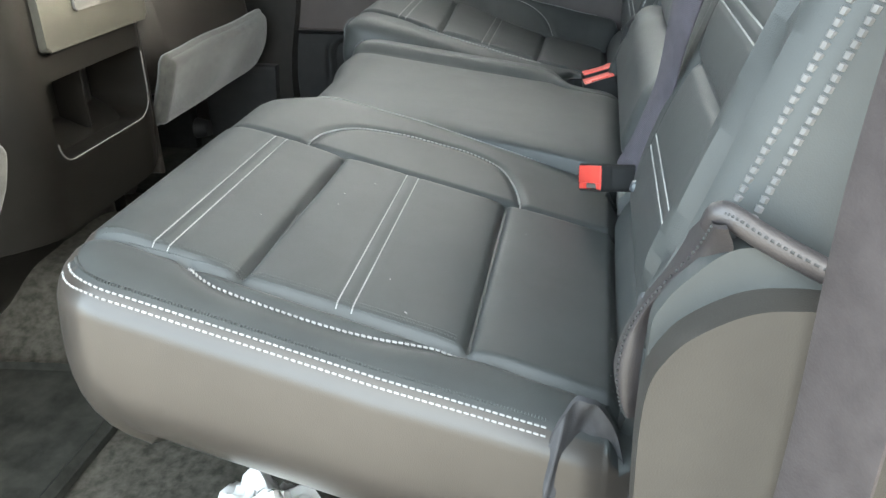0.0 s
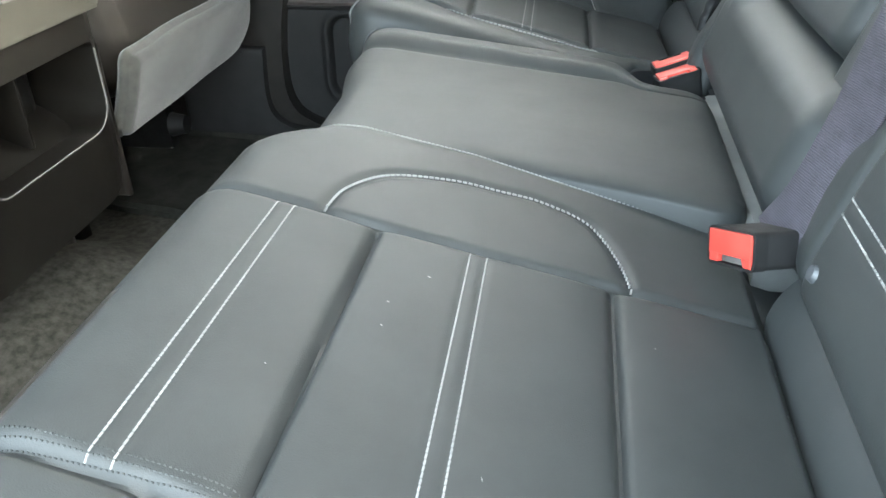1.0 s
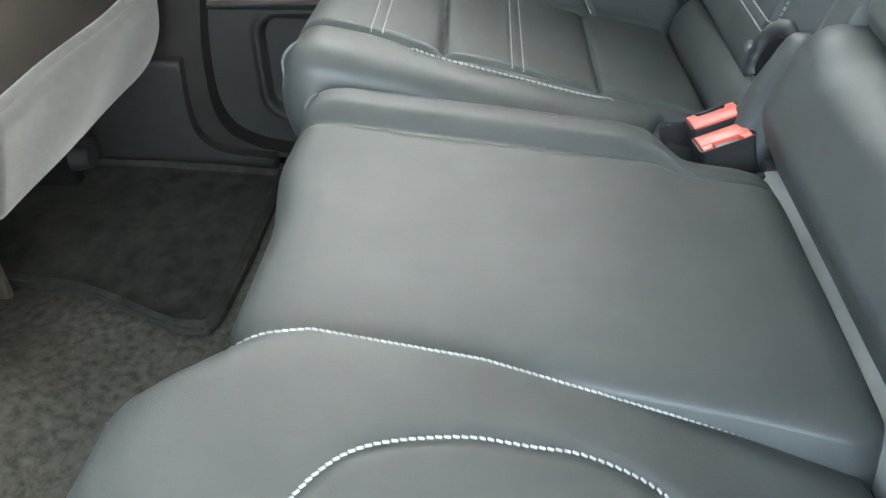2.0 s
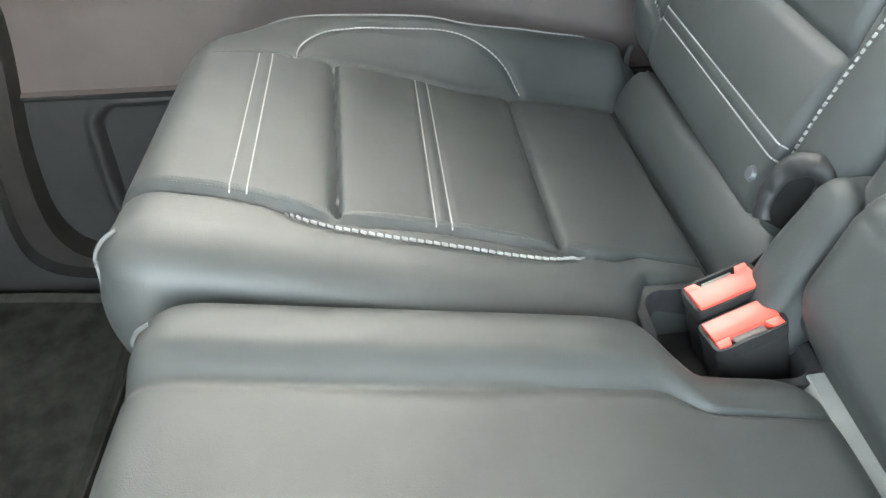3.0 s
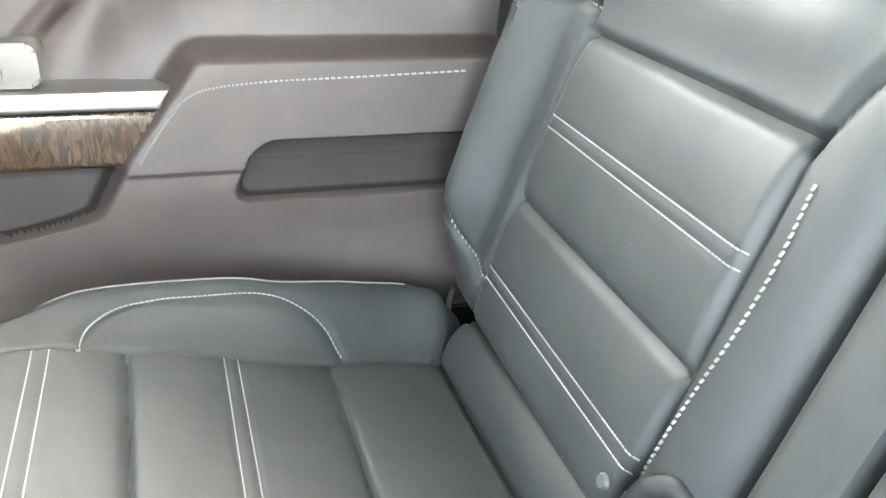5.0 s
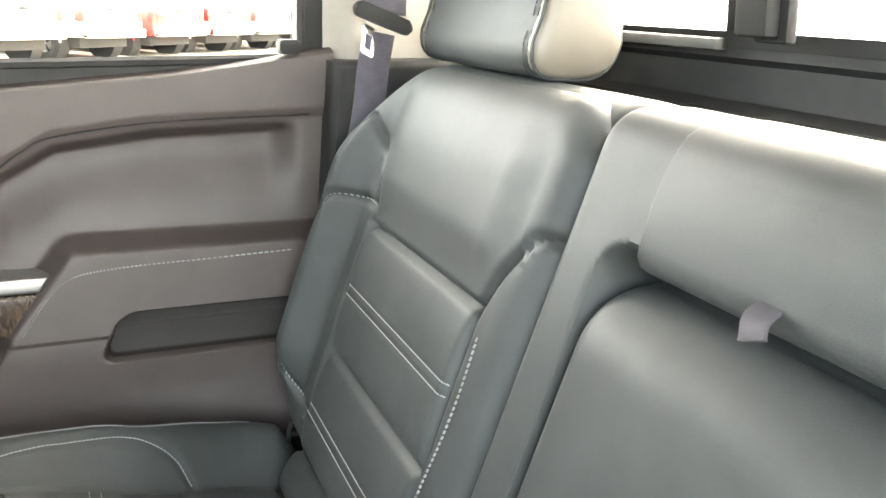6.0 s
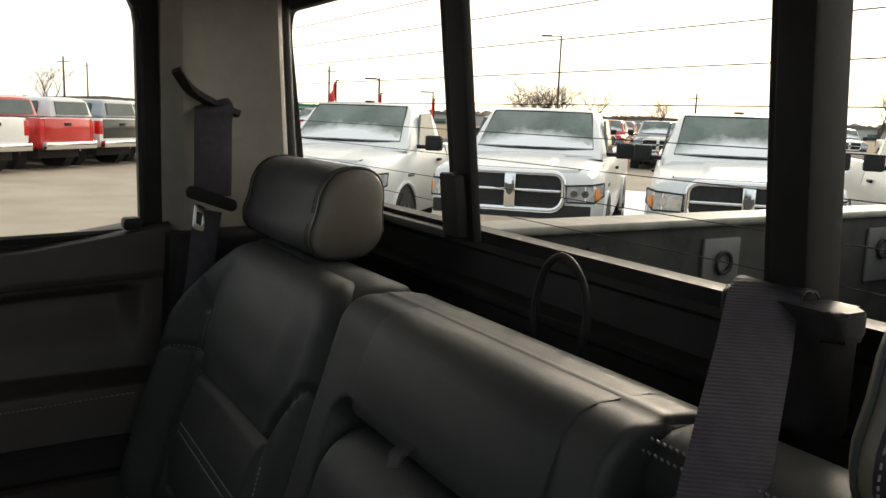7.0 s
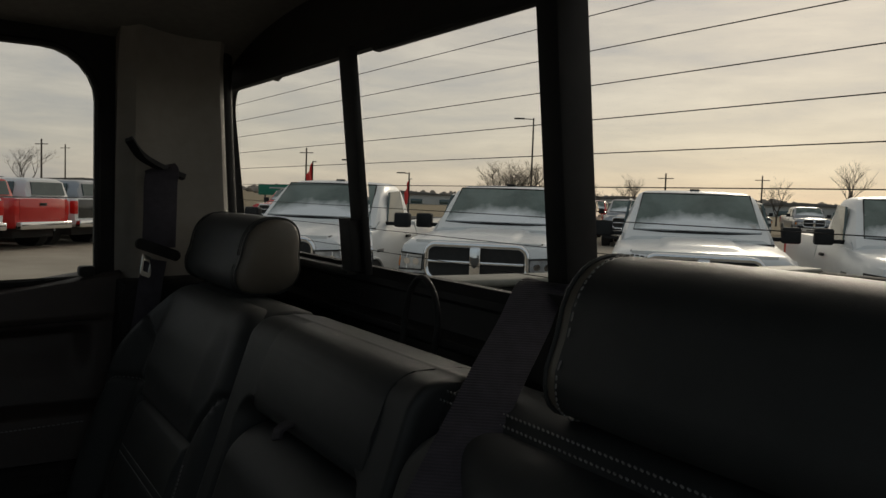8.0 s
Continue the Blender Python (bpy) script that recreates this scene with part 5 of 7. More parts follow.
def near_side():
    th = thing("seat_side_shield", "taupe-grey rounded plastic shield on the side of the seat", "seat trim")
    th.matrix_world = NEAR
    out = [(0.050, 0.06)] + [(p.x, p.y) for p in bezier([(0.053, 0.22, 0), (0.057, 0.37, 0), (0.058, 0.425, 0), (0.056, 0.455, 0), (0.049, 0.472, 0), (0.038, 0.485, 0), (0.017, 0.498, 0), (-0.003, 0.502, 0), (-0.030, 0.500, 0), (-0.075, 0.484, 0)], 6)] + [(-0.16, 0.44), (-0.20, 0.20), (-0.18, 0.06)]
    part("shield", prism(out, -0.772, -0.748, "x", 0.011, 5), SHIELD, th)
    part("edge_clip", tube([(-0.672, 0.047, 0.452), (-0.690, 0.048, 0.440), (-0.707, 0.047, 0.430)], 0.0022, 6), PLASTIC_GREY, th)
    cover = thing("seat_cover_flap", "loose brown-black leather cover edge hanging open at the backrest", "seat cover")
    cover.matrix_world = NEAR
    a = bezier([(-0.700, 0.052, 0.395), (-0.704, 0.054, 0.412), (-0.705, 0.054, 0.435), (-0.705, 0.052, 0.460), (-0.710, 0.046, 0.481), (-0.720, 0.036, 0.497), (-0.735, 0.022, 0.518), (-0.745, 0.027, 0.535)], 6)
    b = bezier([(-0.688, 0.056, 0.392), (-0.690, 0.062, 0.400), (-0.690, 0.067, 0.419), (-0.690, 0.064, 0.441), (-0.691, 0.057, 0.460), (-0.692, 0.048, 0.480), (-0.700, 0.037, 0.509), (-0.725, 0.030, 0.534)], 6)
    v, f = [], []
    n, k = len(a), 9
    for layer in (0, 1):
        for i, (p, q) in enumerate(zip(a, b)):
            for j in range(k):
                t = j / (k - 1)
                c = p.lerp(q, t)
                bulge = 0.007 * math.sin(math.pi * t)
                v.append(c + Vector((-bulge - 0.009 - 0.005 * (1 - layer), bulge * 0.6, 0.0)))
    for layer in (0, 1):
        o = layer * n * k
        f += [(o + i * k + j, o + i * k + k + j, o + i * k + k + j + 1, o + i * k + j + 1) for i in range(n - 1) for j in range(k - 1)]
    edge = [i * k for i in range(n)] + [(n - 1) * k + j for j in range(1, k)] + [i * k + k - 1 for i in range(n - 2, -1, -1)] + [j for j in range(k - 2, 0, -1)]
    f += [(p, q, q + n * k, p + n * k) for p, q in zip(edge, edge[1:] + edge[:1])]
    part("flap", (v, f), FLAP, cover)
    thread([p.lerp(q, 0.62) + Vector((-0.0208, 0.0042, 0)) for p, q in zip(a, b)], cover, 0.0007, 0.5, THREAD_DARK)
    welt = bezier([(-0.738, 0.030, 0.528), (-0.746, 0.027, 0.537), (-0.750, 0.008, 0.527), (-0.751, -0.021, 0.512), (-0.752, -0.075, 0.486)], 8)
    part("welt", tube(welt, 0.0062, 10), FLAP, cover, "rolled cover edge")
    thread([p + Vector((-0.0058, 0, 0.0024)) for p in welt[6:]], cover, 0.0007, 0.6, THREAD_DARK)
    # an added sheet stands in for the shaded gap below the welt
    lining = [(q.x, q.y) for q in bezier([(0.052, 0.40, 0), (0.055, 0.47, 0), (0.050, 0.490, 0), (0.038, 0.506, 0), (0.022, 0.520, 0), (0.004, 0.521, 0), (-0.021, 0.508, 0), (-0.09, 0.476, 0)], 6)] + [(-0.09, 0.38)]
    part("lining", prism(lining, -0.750, -0.738, "x", 0.004, 3), LEATHER, cover, "leather sheet added for the shaded gap under the cover")
    # crumpled dark cloth at the rear end of the cushion
    cl = thing("loose_cloth", "crumpled dark cloth tucked beside the seat cushion", "cloth")
    cl.matrix_world = NEAR
    n = 60
    v, f = [], []
    for i in range(n):
        for j in range(n):
            a2, b2 = i / (n - 1), j / (n - 1)
            y = 0.105 - 0.065 * a2
            z = 0.374 - 0.20 * b2 - 0.075 * abs(2 * a2 - 0.85) ** 2.2
            x = -0.668 + 0.016 * noise.noise((a2 * 2.5, b2 * 3.0, 2)) + 0.007 * noise.noise((a2 * 6 + b2 * 3, b2 * 6, 5)) + 0.012 * a2
            v.append((x, y, z - 0.02 * a2))
    f = [(i * n + j, i * n + n + j, i * n + n + j + 1, i * n + j + 1) for i in range(n - 1) for j in range(n - 1)]
    o = len(v)
    v += [(x + 0.006, y, z) for x, y, z in v]
    f += [tuple(o + q for q in face) for face in f]
    edge = [i * n for i in range(n)] + [(n - 1) * n + j for j in range(1, n)] + [i * n + n - 1 for i in range(n - 2, -1, -1)] + [j for j in range(n - 2, 0, -1)]
    f += [(p, q, q + o, p + o) for p, q in zip(edge, edge[1:] + edge[:1])]
    part("cloth", (v, f), mat("dark_lining_cloth", (0.016, 0.016, 0.0185), (0.026, 0.026, 0.029), 0.8, scale=60, bump=0.5, bump_scale=900), cl)


near_side()

# near black, standing in for shade in the hinge recess and round seat rails
MATTE = mat("matte_black_shade", (0.005, 0.005, 0.005), (0.009, 0.009, 0.009), 0.95, scale=40, spec=0.1)
# hinge cover between far and centre seats
hinge = thing("hinge_cover", "black plastic hinge cover at the foot of the backrest", "seat trim")
RUBBER = mat("black_rubber", (0.008, 0.0084, 0.0088), (0.013, 0.0134, 0.0138), 0.52, spec=0.35)


def hinge_ring(rx, rz, dx, dy):
    return [(0.318 + dx + rx * math.cos(radians(a)), -0.010 + dy + 0.012 * math.cos(radians(a)) - 0.25 * rz * math.sin(radians(a)), 0.420 + rz * math.sin(radians(a)) * (1 if a < 180 else 0.9)) for a in range(-36, 226, 10)]


v, f = tube(bezier(hinge_ring(0.019, 0.034, 0.004, -0.006), 3), 0.0095, 16)
# slightly creased where the rubber folds
part("loop", ([Vector(q) + 0.0020 * Vector((noise.noise(Vector(q) * 75), noise.noise(Vector(q) * 75 + Vector((5, 0, 0))), noise.noise(Vector(q) * 75 + Vector((0, 7, 0))))) for q in v], f), RUBBER, hinge)
ring = hinge_ring(0.016, 0.034, 0.0, 0.0)
nr = len(ring)
# solid black disc in place of the shaded opening
part("recess", ([(x, y - 0.004, z) for x, y, z in ring] + [(x, y - 0.012, z) for x, y, z in ring], [tuple(range(nr)), tuple(range(nr, 2 * nr))] + [(k, (k + 1) % nr, nr + (k + 1) % nr, nr + k) for k in range(nr)]), MATTE, hinge)
part("bracket", prism([(-0.06, 0.34), (-0.014, 0.34), (-0.018, 0.40), (-0.036, 0.445), (-0.06, 0.44)], 0.288, 0.318, "x", 0.006, 3), PLASTIC_BLACK, hinge)

tab = Pad(0.252, 0.304, -0.040, 0.112, 0.016, 0.026, 0.03, lambda x, v: 0.022 - 0.008 * smooth(0.03, 0.10, v) - 0.10 * np.clip(x - 0.285, 0, 1), None, BACK, 0.004)
part("cover_tab", tab.mesh(), LEATHER, hinge, "leather tab over the hinge")

latch = thing("seat_latch", "bright metal latch bar in the gap beside the far cushion", "latch")
part("bar", tube([(0.800, -0.012, 0.29), (0.800, -0.013, 0.335), (0.797, -0.016, 0.352)], 0.0035, 8), SATIN, latch)

# tether loop behind the seats
loop = thing("tether_loop", "thin black cable loop standing up behind the centre seat", "tether loop")
pts = bezier([(0.104, -0.315, 0.78), (0.104, -0.318, 0.86), (0.105, -0.322, 0.912), (0.094, -0.324, 0.950), (0.066, -0.324, 0.968), (0.036, -0.324, 0.950), (0.022, -0.322, 0.912), (0.026, -0.318, 0.86), (0.028, -0.315, 0.78)], 8)
part("cable", tube(pts, 0.0042, 10), PLASTIC_BLACK, loop)

# pale crumpled plastic under the near cushion
bag = bmesh.new()
bmesh.ops.create_icosphere(bag, subdivisions=5, radius=1)
for q in bag.verts:
    d = q.co.normalized()
    r = 1 + 0.30 * noise.noise(d * 2.2) + 0.16 * noise.noise(d * 6) + 0.08 * abs(noise.noise(d * 15))
    q.co = Vector((d.x * 0.070 * r, d.y * 0.075 * r, max(d.z * 0.090 * r, -0.080)))
wrap = thing("plastic_bag", "crumpled pale plastic wrapping on the floor under the seat", "plastic bag")
part("wrapping", moved(bag, Matrix.Translation((-0.575, 0.352, 0.070)) @ Matrix.Scale(0.86, 4)), CLEARBAG, wrap)


# ---- lint and crumbs on the near cushion ----
def lint():
    rnd = random.Random(12)
    v, f = [], []
    spots = [(rnd.uniform(-0.58, -0.26), rnd.uniform(0.06, 0.42)) for _ in range(7)] + [(-0.31 - 0.28 * q / 17 + rnd.uniform(-0.006, 0.006), 0.017 + rnd.uniform(-0.003, 0.005)) for q in range(18)]
    for x, y in spots:
        p = Vector(pad_l.on(x, y, 0.0006))
        a = rnd.uniform(0, math.pi)
        L, w = rnd.uniform(0.0008, 0.0026), rnd.uniform(0.0003, 0.0007)
        d, c = Vector((math.cos(a), math.sin(a), 0.2)).normalized(), Vector((-math.sin(a), math.cos(a), 0))
        o = len(v)
        v += [p - d * L, p - c * w, p + d * L, p + c * w, p + Vector((0, 0, 0.0007))]
        f += [(o, o + 1, o + 4), (o + 1, o + 2, o + 4), (o + 2, o + 3, o + 4), (o + 3, o, o + 4), (o + 3, o + 2, o + 1, o)]
    tagged(part("lint", (v, f), mat("pale_lint", (0.22, 0.22, 0.215), None, 0.9)), "tiny pale lint and crumbs on the leather cushion", "lint", kind="stuff")


lint()


# ---- floor mats ----
def floor_mat(outline, label):
    th = thing("floor_mat", label, "floor mat", "floor mats")
    c = Vector((sum(p[0] for p in outline) / len(outline), sum(p[1] for p in outline) / len(outline)))
    part("mat_body", prism(outline, 0.004, 0.016, "z", 0.005, 2), MAT_RUG, th)
    inner = [tuple(c + (Vector(p) - c) * 0.90) for p in outline]
    rim = [tuple(c + (Vector(p) - c) * 0.95) for p in outline]
    n = len(outline)
    v = [(x, y, z) for ring, z in ((outline, 0.012), (rim, 0.024), (inner, 0.015)) for x, y in ring]
    part("binding", (v, [(k + n * j, (k + 1) % n + n * j, (k + 1) % n + n * (j + 1), k + n * (j + 1)) for j in (0, 1) for k in range(n)] + [(2 * n + k, 2 * n + (k + 1) % n, (k + 1) % n, k) for k in range(n)]), MAT_RUG, th, "raised dark mat edge")


floor_mat([(p.x, p.y) for p in bezier([(0.315, 0.690, 0), (0.34, 0.668, 0), (0.55, 0.664, 0), (0.74, 0.672, 0), (0.765, 0.70, 0), (0.79, 1.0, 0), (0.77, 1.22, 0), (0.50, 1.24, 0), (0.42, 1.05, 0), (0.395, 0.90, 0), (0.325, 0.74, 0), (0.315, 0.690, 0)], 5)][:-1], "dark charcoal carpet floor mat in the far footwell")
floor_mat([(p.x, p.y) for p in bezier([(-0.60, 0.69, 0), (-0.58, 0.668, 0), (-0.42, 0.664, 0), (-0.26, 0.670, 0), (-0.235, 0.70, 0), (-0.25, 0.9, 0), (-0.30, 1.1, 0), (-0.36, 1.22, 0), (-0.60, 1.22, 0), (-0.63, 1.0, 0), (-0.60, 0.69, 0)], 5)][:-1], "dark charcoal carpet floor mat beside the open doorway")


# ---- front console ----
def console():
    th = thing("centre_console", "dark console with storage cubby and grey-beige rear panel", "console")
    th.matrix_world = NEAR
    beige = mat("warm_grey_console_plastic", (0.036, 0.034, 0.027), (0.045, 0.0425, 0.0335), 0.5, scale=20, bump=0.4, bump_scale=1000)
    out = rounded(-0.258, 0.148, 0.212, 0.74, (0.05, 0.05, 0.02, 0.06))
    inn = rounded(-0.134, 0.130, 0.314, 0.428, (0.012, 0.012, 0.03, 0.045))
    v, f = frame_prism(out, inn, 0.795, 0.90, "y")
    face = bmesh.new()
    vs = [face.verts.new(q) for q in v]
    for q in f:
        face.faces.new([vs[k] for k in q])
    for x in np.arange(-0.262, 0.148, 0.013):
        bmesh.ops.bisect_plane(face, geom=list(face.verts) + list(face.edges) + list(face.faces), plane_co=(x, 0, 0), plane_no=(1, 0, 0))

    def bent(x, y, z):
        # the rear face bows round to the sides
        return (x, y + 3.4 * max(-0.150 - x, 0) ** 1.6 + 1.8 * max(x - 0.12, 0) ** 1.5 + 0.10 * max(0.29 - z, 0), z)

    dark = mat("dark_brown_console_plastic", (0.0060, 0.0053, 0.0044), (0.0092, 0.0081, 0.0067), 0.36, spec=0.3, scale=25, bump=0.4, bump_scale=1100, rough_var=0.06)
    for q in face.verts:
        q.co = bent(*q.co)
    part("rear_face", face, dark, th)
    part("body", box(-0.240, 0.135, 0.89, 1.70, 0.10, 0.735, 0.03, 4), dark, th)
    part("cubby_floor", prism([(0.808, 0.304), (0.90, 0.342), (0.90, 0.30), (0.808, 0.29)], -0.138, 0.134, "x", 0.002), dark, th)
    part("cubby_divider", box(0.018, 0.023, 0.84, 0.90, 0.32, 0.43, 0.002), dark, th)
    # a grey tube stands in for the highlight along the opening's edge
    part("cubby_edge_glint", tube([(x, bent(x, 0.7945, z)[1], z) for x, z in inn[14:] + inn[:1]], 0.0013, 6), PLASTIC_GREY, th)
    part("upper_panel", prism(rounded(-0.126, 0.148, 0.467, 0.66, 0.008), 0.783, 0.802, "y", 0.005, 3), beige, th, "grey-beige rear panel")
    part("vent_slot", prism(rounded(-0.050, 0.110, 0.510, 0.535, 0.006), 0.779, 0.786, "y", 0.003), PLASTIC_GREY, th)
    part("vent_grip", prism(rounded(0.015, 0.047, 0.515, 0.554, 0.004), 0.773, 0.786, "y", 0.002), PLASTIC_GREY, th)


console()


SEAT_BACK = mat("dark_brown_seat_back", (0.011, 0.0088, 0.0070), (0.016, 0.0130, 0.0105), 0.55, spec=0.28, scale=12, bump=0.2, bump_scale=900, cells=True)


def front_seat(x0, x1, label):
    th = thing("front_seat", label, "seat", "front seats")
    th.matrix_world = NEAR
    cloth = mat("grey_carpet_flap", (0.030, 0.0285, 0.0238), (0.047, 0.0445, 0.037), 0.95, scale=70, bump=0.8, bump_scale=900, sheen=0.3)
    c = (x0 + x1) / 2
    m = Matrix.Translation((0, 0.785, 0.31)) @ Matrix.Rotation(radians(-12), 4, "X") @ Matrix.Rotation(radians(90), 4, "X")
    pad = Pad(x0, x1, 0.02, 0.78, 0.06, 0.10, 0.07, lambda x, v: 0.02 * np.cos((x - c) / (x1 - x0) * 2.6) + groove(x, v, [(x0 + 0.045, 0.0), (x0 + 0.045, 0.8)], 0.006, 0.006) + groove(x, v, [(x1 - 0.045, 0.0), (x1 - 0.045, 0.8)], 0.006, 0.006), None, m, 0.008)
    part("backrest", pad.mesh(), SEAT_BACK, th, "dark leather seat back")
    # bulging carpeted flap at the foot of the seat back
    fm = Matrix.Translation((0, 0.806, 0.274)) @ Matrix.Rotation(radians(-90 + 180 + 18), 4, "X")
    fl = Pad(x0 + 0.014, x1 - 0.018, 0.0, 0.124, 0.012, 0.016, 0.016, lambda x, v: 0.004 + 0.008 * np.sin(np.clip(v / 0.124, 0, 1) * 3.1) + 0.004 * np.sin(x * 23) * np.sin(v * 30), lambda x, v, z: (x + 0.02 * np.clip((x - c) / 0.25, 0, 1) * (v - 0.1) / 0.1, v + 0.012 * np.clip((x - x1 + 0.09) / 0.09, 0, 1) ** 2 * (v < 0.06), z), fm, 0.006)
    part("pocket_flap", fl.mesh(), cloth, th, "grey carpeted flap")
    part("cushion", box(x0 - 0.005, x1 + 0.005, 0.92, 1.42, 0.26, 0.44, 0.06, 4), LEATHER, th)
    part("side_valance", prism([(0.80, 0.20), (1.40, 0.20), (1.42, 0.34), (0.90, 0.36), (0.80, 0.42)], x0 - 0.022, x0 - 0.004, "x", 0.008, 3), SEAT_BACK, th)
    for x in (x0 + 0.06, x1 - 0.08):
        part("rail", box(x, x + 0.03, 0.90, 1.40, 0.0, 0.07, 0.004), MATTE, th)
        part("frame_leg", box(x, x + 0.03, 0.95, 1.30, 0.06, 0.27, 0.004), MATTE, th)
        bm = bmesh.new()
        bmesh.ops.create_cone(bm, cap_ends=True, segments=20, radius1=0.024, radius2=0.018, depth=0.03)
        part("rail_knob", moved(bm, Matrix.Translation((x + 0.015, 0.935, 0.14)) @ Matrix.Rotation(radians(90), 4, "X")), PLASTIC_BLACK, th)


front_seat(0.156, 0.655, "dark leather front passenger seat with grey carpeted back flap")
front_seat(-0.700, -0.250, "dark leather driver seat with grey carpeted back flap")


# ---- outside: the bed of this pickup ----
ASPHALT = mat("salt_dusted_lot_asphalt", (0.30, 0.26, 0.205), (0.40, 0.35, 0.28), 0.9, scale=0.6, bump=0.7, bump_scale=60, spec=0.3)
WHITE = mat("white_vehicle_paint", (0.70, 0.70, 0.69), (0.77, 0.77, 0.75), 0.40, scale=3, coat=0.35, rough_var=0.08)
BED_PAINT = mat("dark_grey_bed_paint", (0.016, 0.016, 0.014), (0.040, 0.038, 0.033), 0.7, spec=0.2, scale=9, rough_var=0.12, bump=0.4, bump_scale=150)
BED_CAP = mat("worn_beige_grey_rail", (0.13, 0.125, 0.10), (0.22, 0.21, 0.17), 0.55, scale=14, rough_var=0.1, bump=0.3, bump_scale=200)
TYRE = mat("tyre_rubber", (0.016, 0.016, 0.016), (0.026, 0.025, 0.024), 0.9, scale=20)
DARKGLASS = mat("tinted_vehicle_glass", (0.035, 0.060, 0.058), (0.06, 0.095, 0.09), 0.06, scale=1.2, spec=0.8)


def pickup_bed():
    th = thing("pickup_bed", "open dark grey pickup bed with pale rail caps", "truck bed")
    floor_z = 0.34
    part("bed_floor", box(-0.78, 0.94, -2.55, -0.55, floor_z - 0.05, floor_z, 0.01), BED_PAINT, th)
    for k in range(12):
        x = -0.66 + 0.135 * k
        part("floor_rib", box(x, x + 0.05, -2.52, -0.58, floor_z, floor_z + 0.014, 0.005), BED_PAINT, th)
    part("front_panel", box(-0.78, 0.94, -0.56, -0.52, floor_z, 0.845, 0.01), BED_PAINT, th)
    for nm, x0, x1, s in (("side", 0.94, 1.06, 1), ("side", -0.90, -0.78, -1)):
        inner = x0 if s > 0 else x1
        part("bedside_panel", box(x0, x1, -2.60, -0.52, -0.15, 0.835, 0.015), BED_PAINT, th)
        part("rail_cap", prism(rounded(x0 - 0.014, x1 + 0.010, 0.834, 0.856, 0.008), -2.60, -0.50, "y", 0.006), BED_CAP, th, "pale worn rail cap")
        for y in (-1.62, -2.40, -0.80):
            part("tie_down_plate", box(inner - 0.012 if s > 0 else inner, inner if s > 0 else inner + 0.012, y - 0.075, y + 0.075, 0.62, 0.80, 0.006), PLASTIC_GREY, th)
            ringp = [(inner - s * 0.02, y + 0.03 * math.cos(radians(a)), 0.73 + 0.03 * math.sin(radians(a))) for a in range(0, 360, 20)]
            part("tie_down_ring", tube(ringp, 0.006, 6, True), PLASTIC_BLACK, th)
        for y in (-1.15, -2.0):
            part("panel_rib", box(inner - 0.02 if s > 0 else inner, inner if s > 0 else inner + 0.02, y - 0.03, y + 0.03, floor_z, 0.80, 0.008), BED_PAINT, th)
        part("wheel_well", box(inner - 0.20 if s > 0 else inner, inner if s > 0 else inner + 0.20, -1.95, -1.10, floor_z, 0.56, 0.06, 4), BED_PAINT, th)
    part("tailgate", box(-0.80, 0.96, -2.62, -2.56, 0.28, 0.845, 0.012), BED_PAINT, th)
    part("lower_hull", box(-0.85, 1.01, -2.55, 1.9, -0.28, -0.10, 0.03), PLASTIC_BLACK, th)
    for x in (-0.88, 0.80):
        for y in (-1.52,):
            bm = bmesh.new()
            bmesh.ops.create_cone(bm, cap_ends=True, segments=32, radius1=0.40, radius2=0.40, depth=0.26)
            bmesh.ops.bevel(bm, geom=list(bm.edges), offset=0.03, segments=2, affect="EDGES")
            part("wheel", moved(bm, Matrix.Translation((x + 0.12, y, GROUND + 0.40)) @ Matrix.Rotation(radians(90), 4, "Y")), TYRE, th)


pickup_bed()


# ---- outside: ground and parked pickups ----
def ground():
    n = 60
    r = np.r_[np.linspace(0, 60, 40), np.geomspace(70, 2500, 20)]
    v, f = [(0, 0, GROUND)], []
    seg = 72
    for q in r[1:]:
        for k in range(seg):
            a = 2 * math.pi * k / seg
            v.append((q * math.cos(a), q * math.sin(a), GROUND + (0.02 * noise.noise((q * math.cos(a) * 0.1, q * math.sin(a) * 0.1, 0)) if q < 60 else 0)))
    for k in range(seg):
        f.append((0, 1 + k, 1 + (k + 1) % seg))
    for i in range(len(r) - 2):
        for k in range(seg):
            a, b = 1 + i * seg + k, 1 + i * seg + (k + 1) % seg
            f.append((a, a + seg, b + seg, b))
    tagged(part("ground", (v, f), ASPHALT), "pale worn asphalt parking lot", "ground", kind="structure")


ground()


def rings(stations, cap=True):
    """A closed skin through rings of points."""
    n = len(stations[0])
    v = [p for s in stations for p in s]
    f = [(k * n + j, k * n + (j + 1) % n, (k + 1) * n + (j + 1) % n, (k + 1) * n + j) for k in range(len(stations) - 1) for j in range(n)]
    if cap:
        f += [tuple(range(n)), tuple(range((len(stations) - 1) * n, len(stations) * n))]
    return v, f


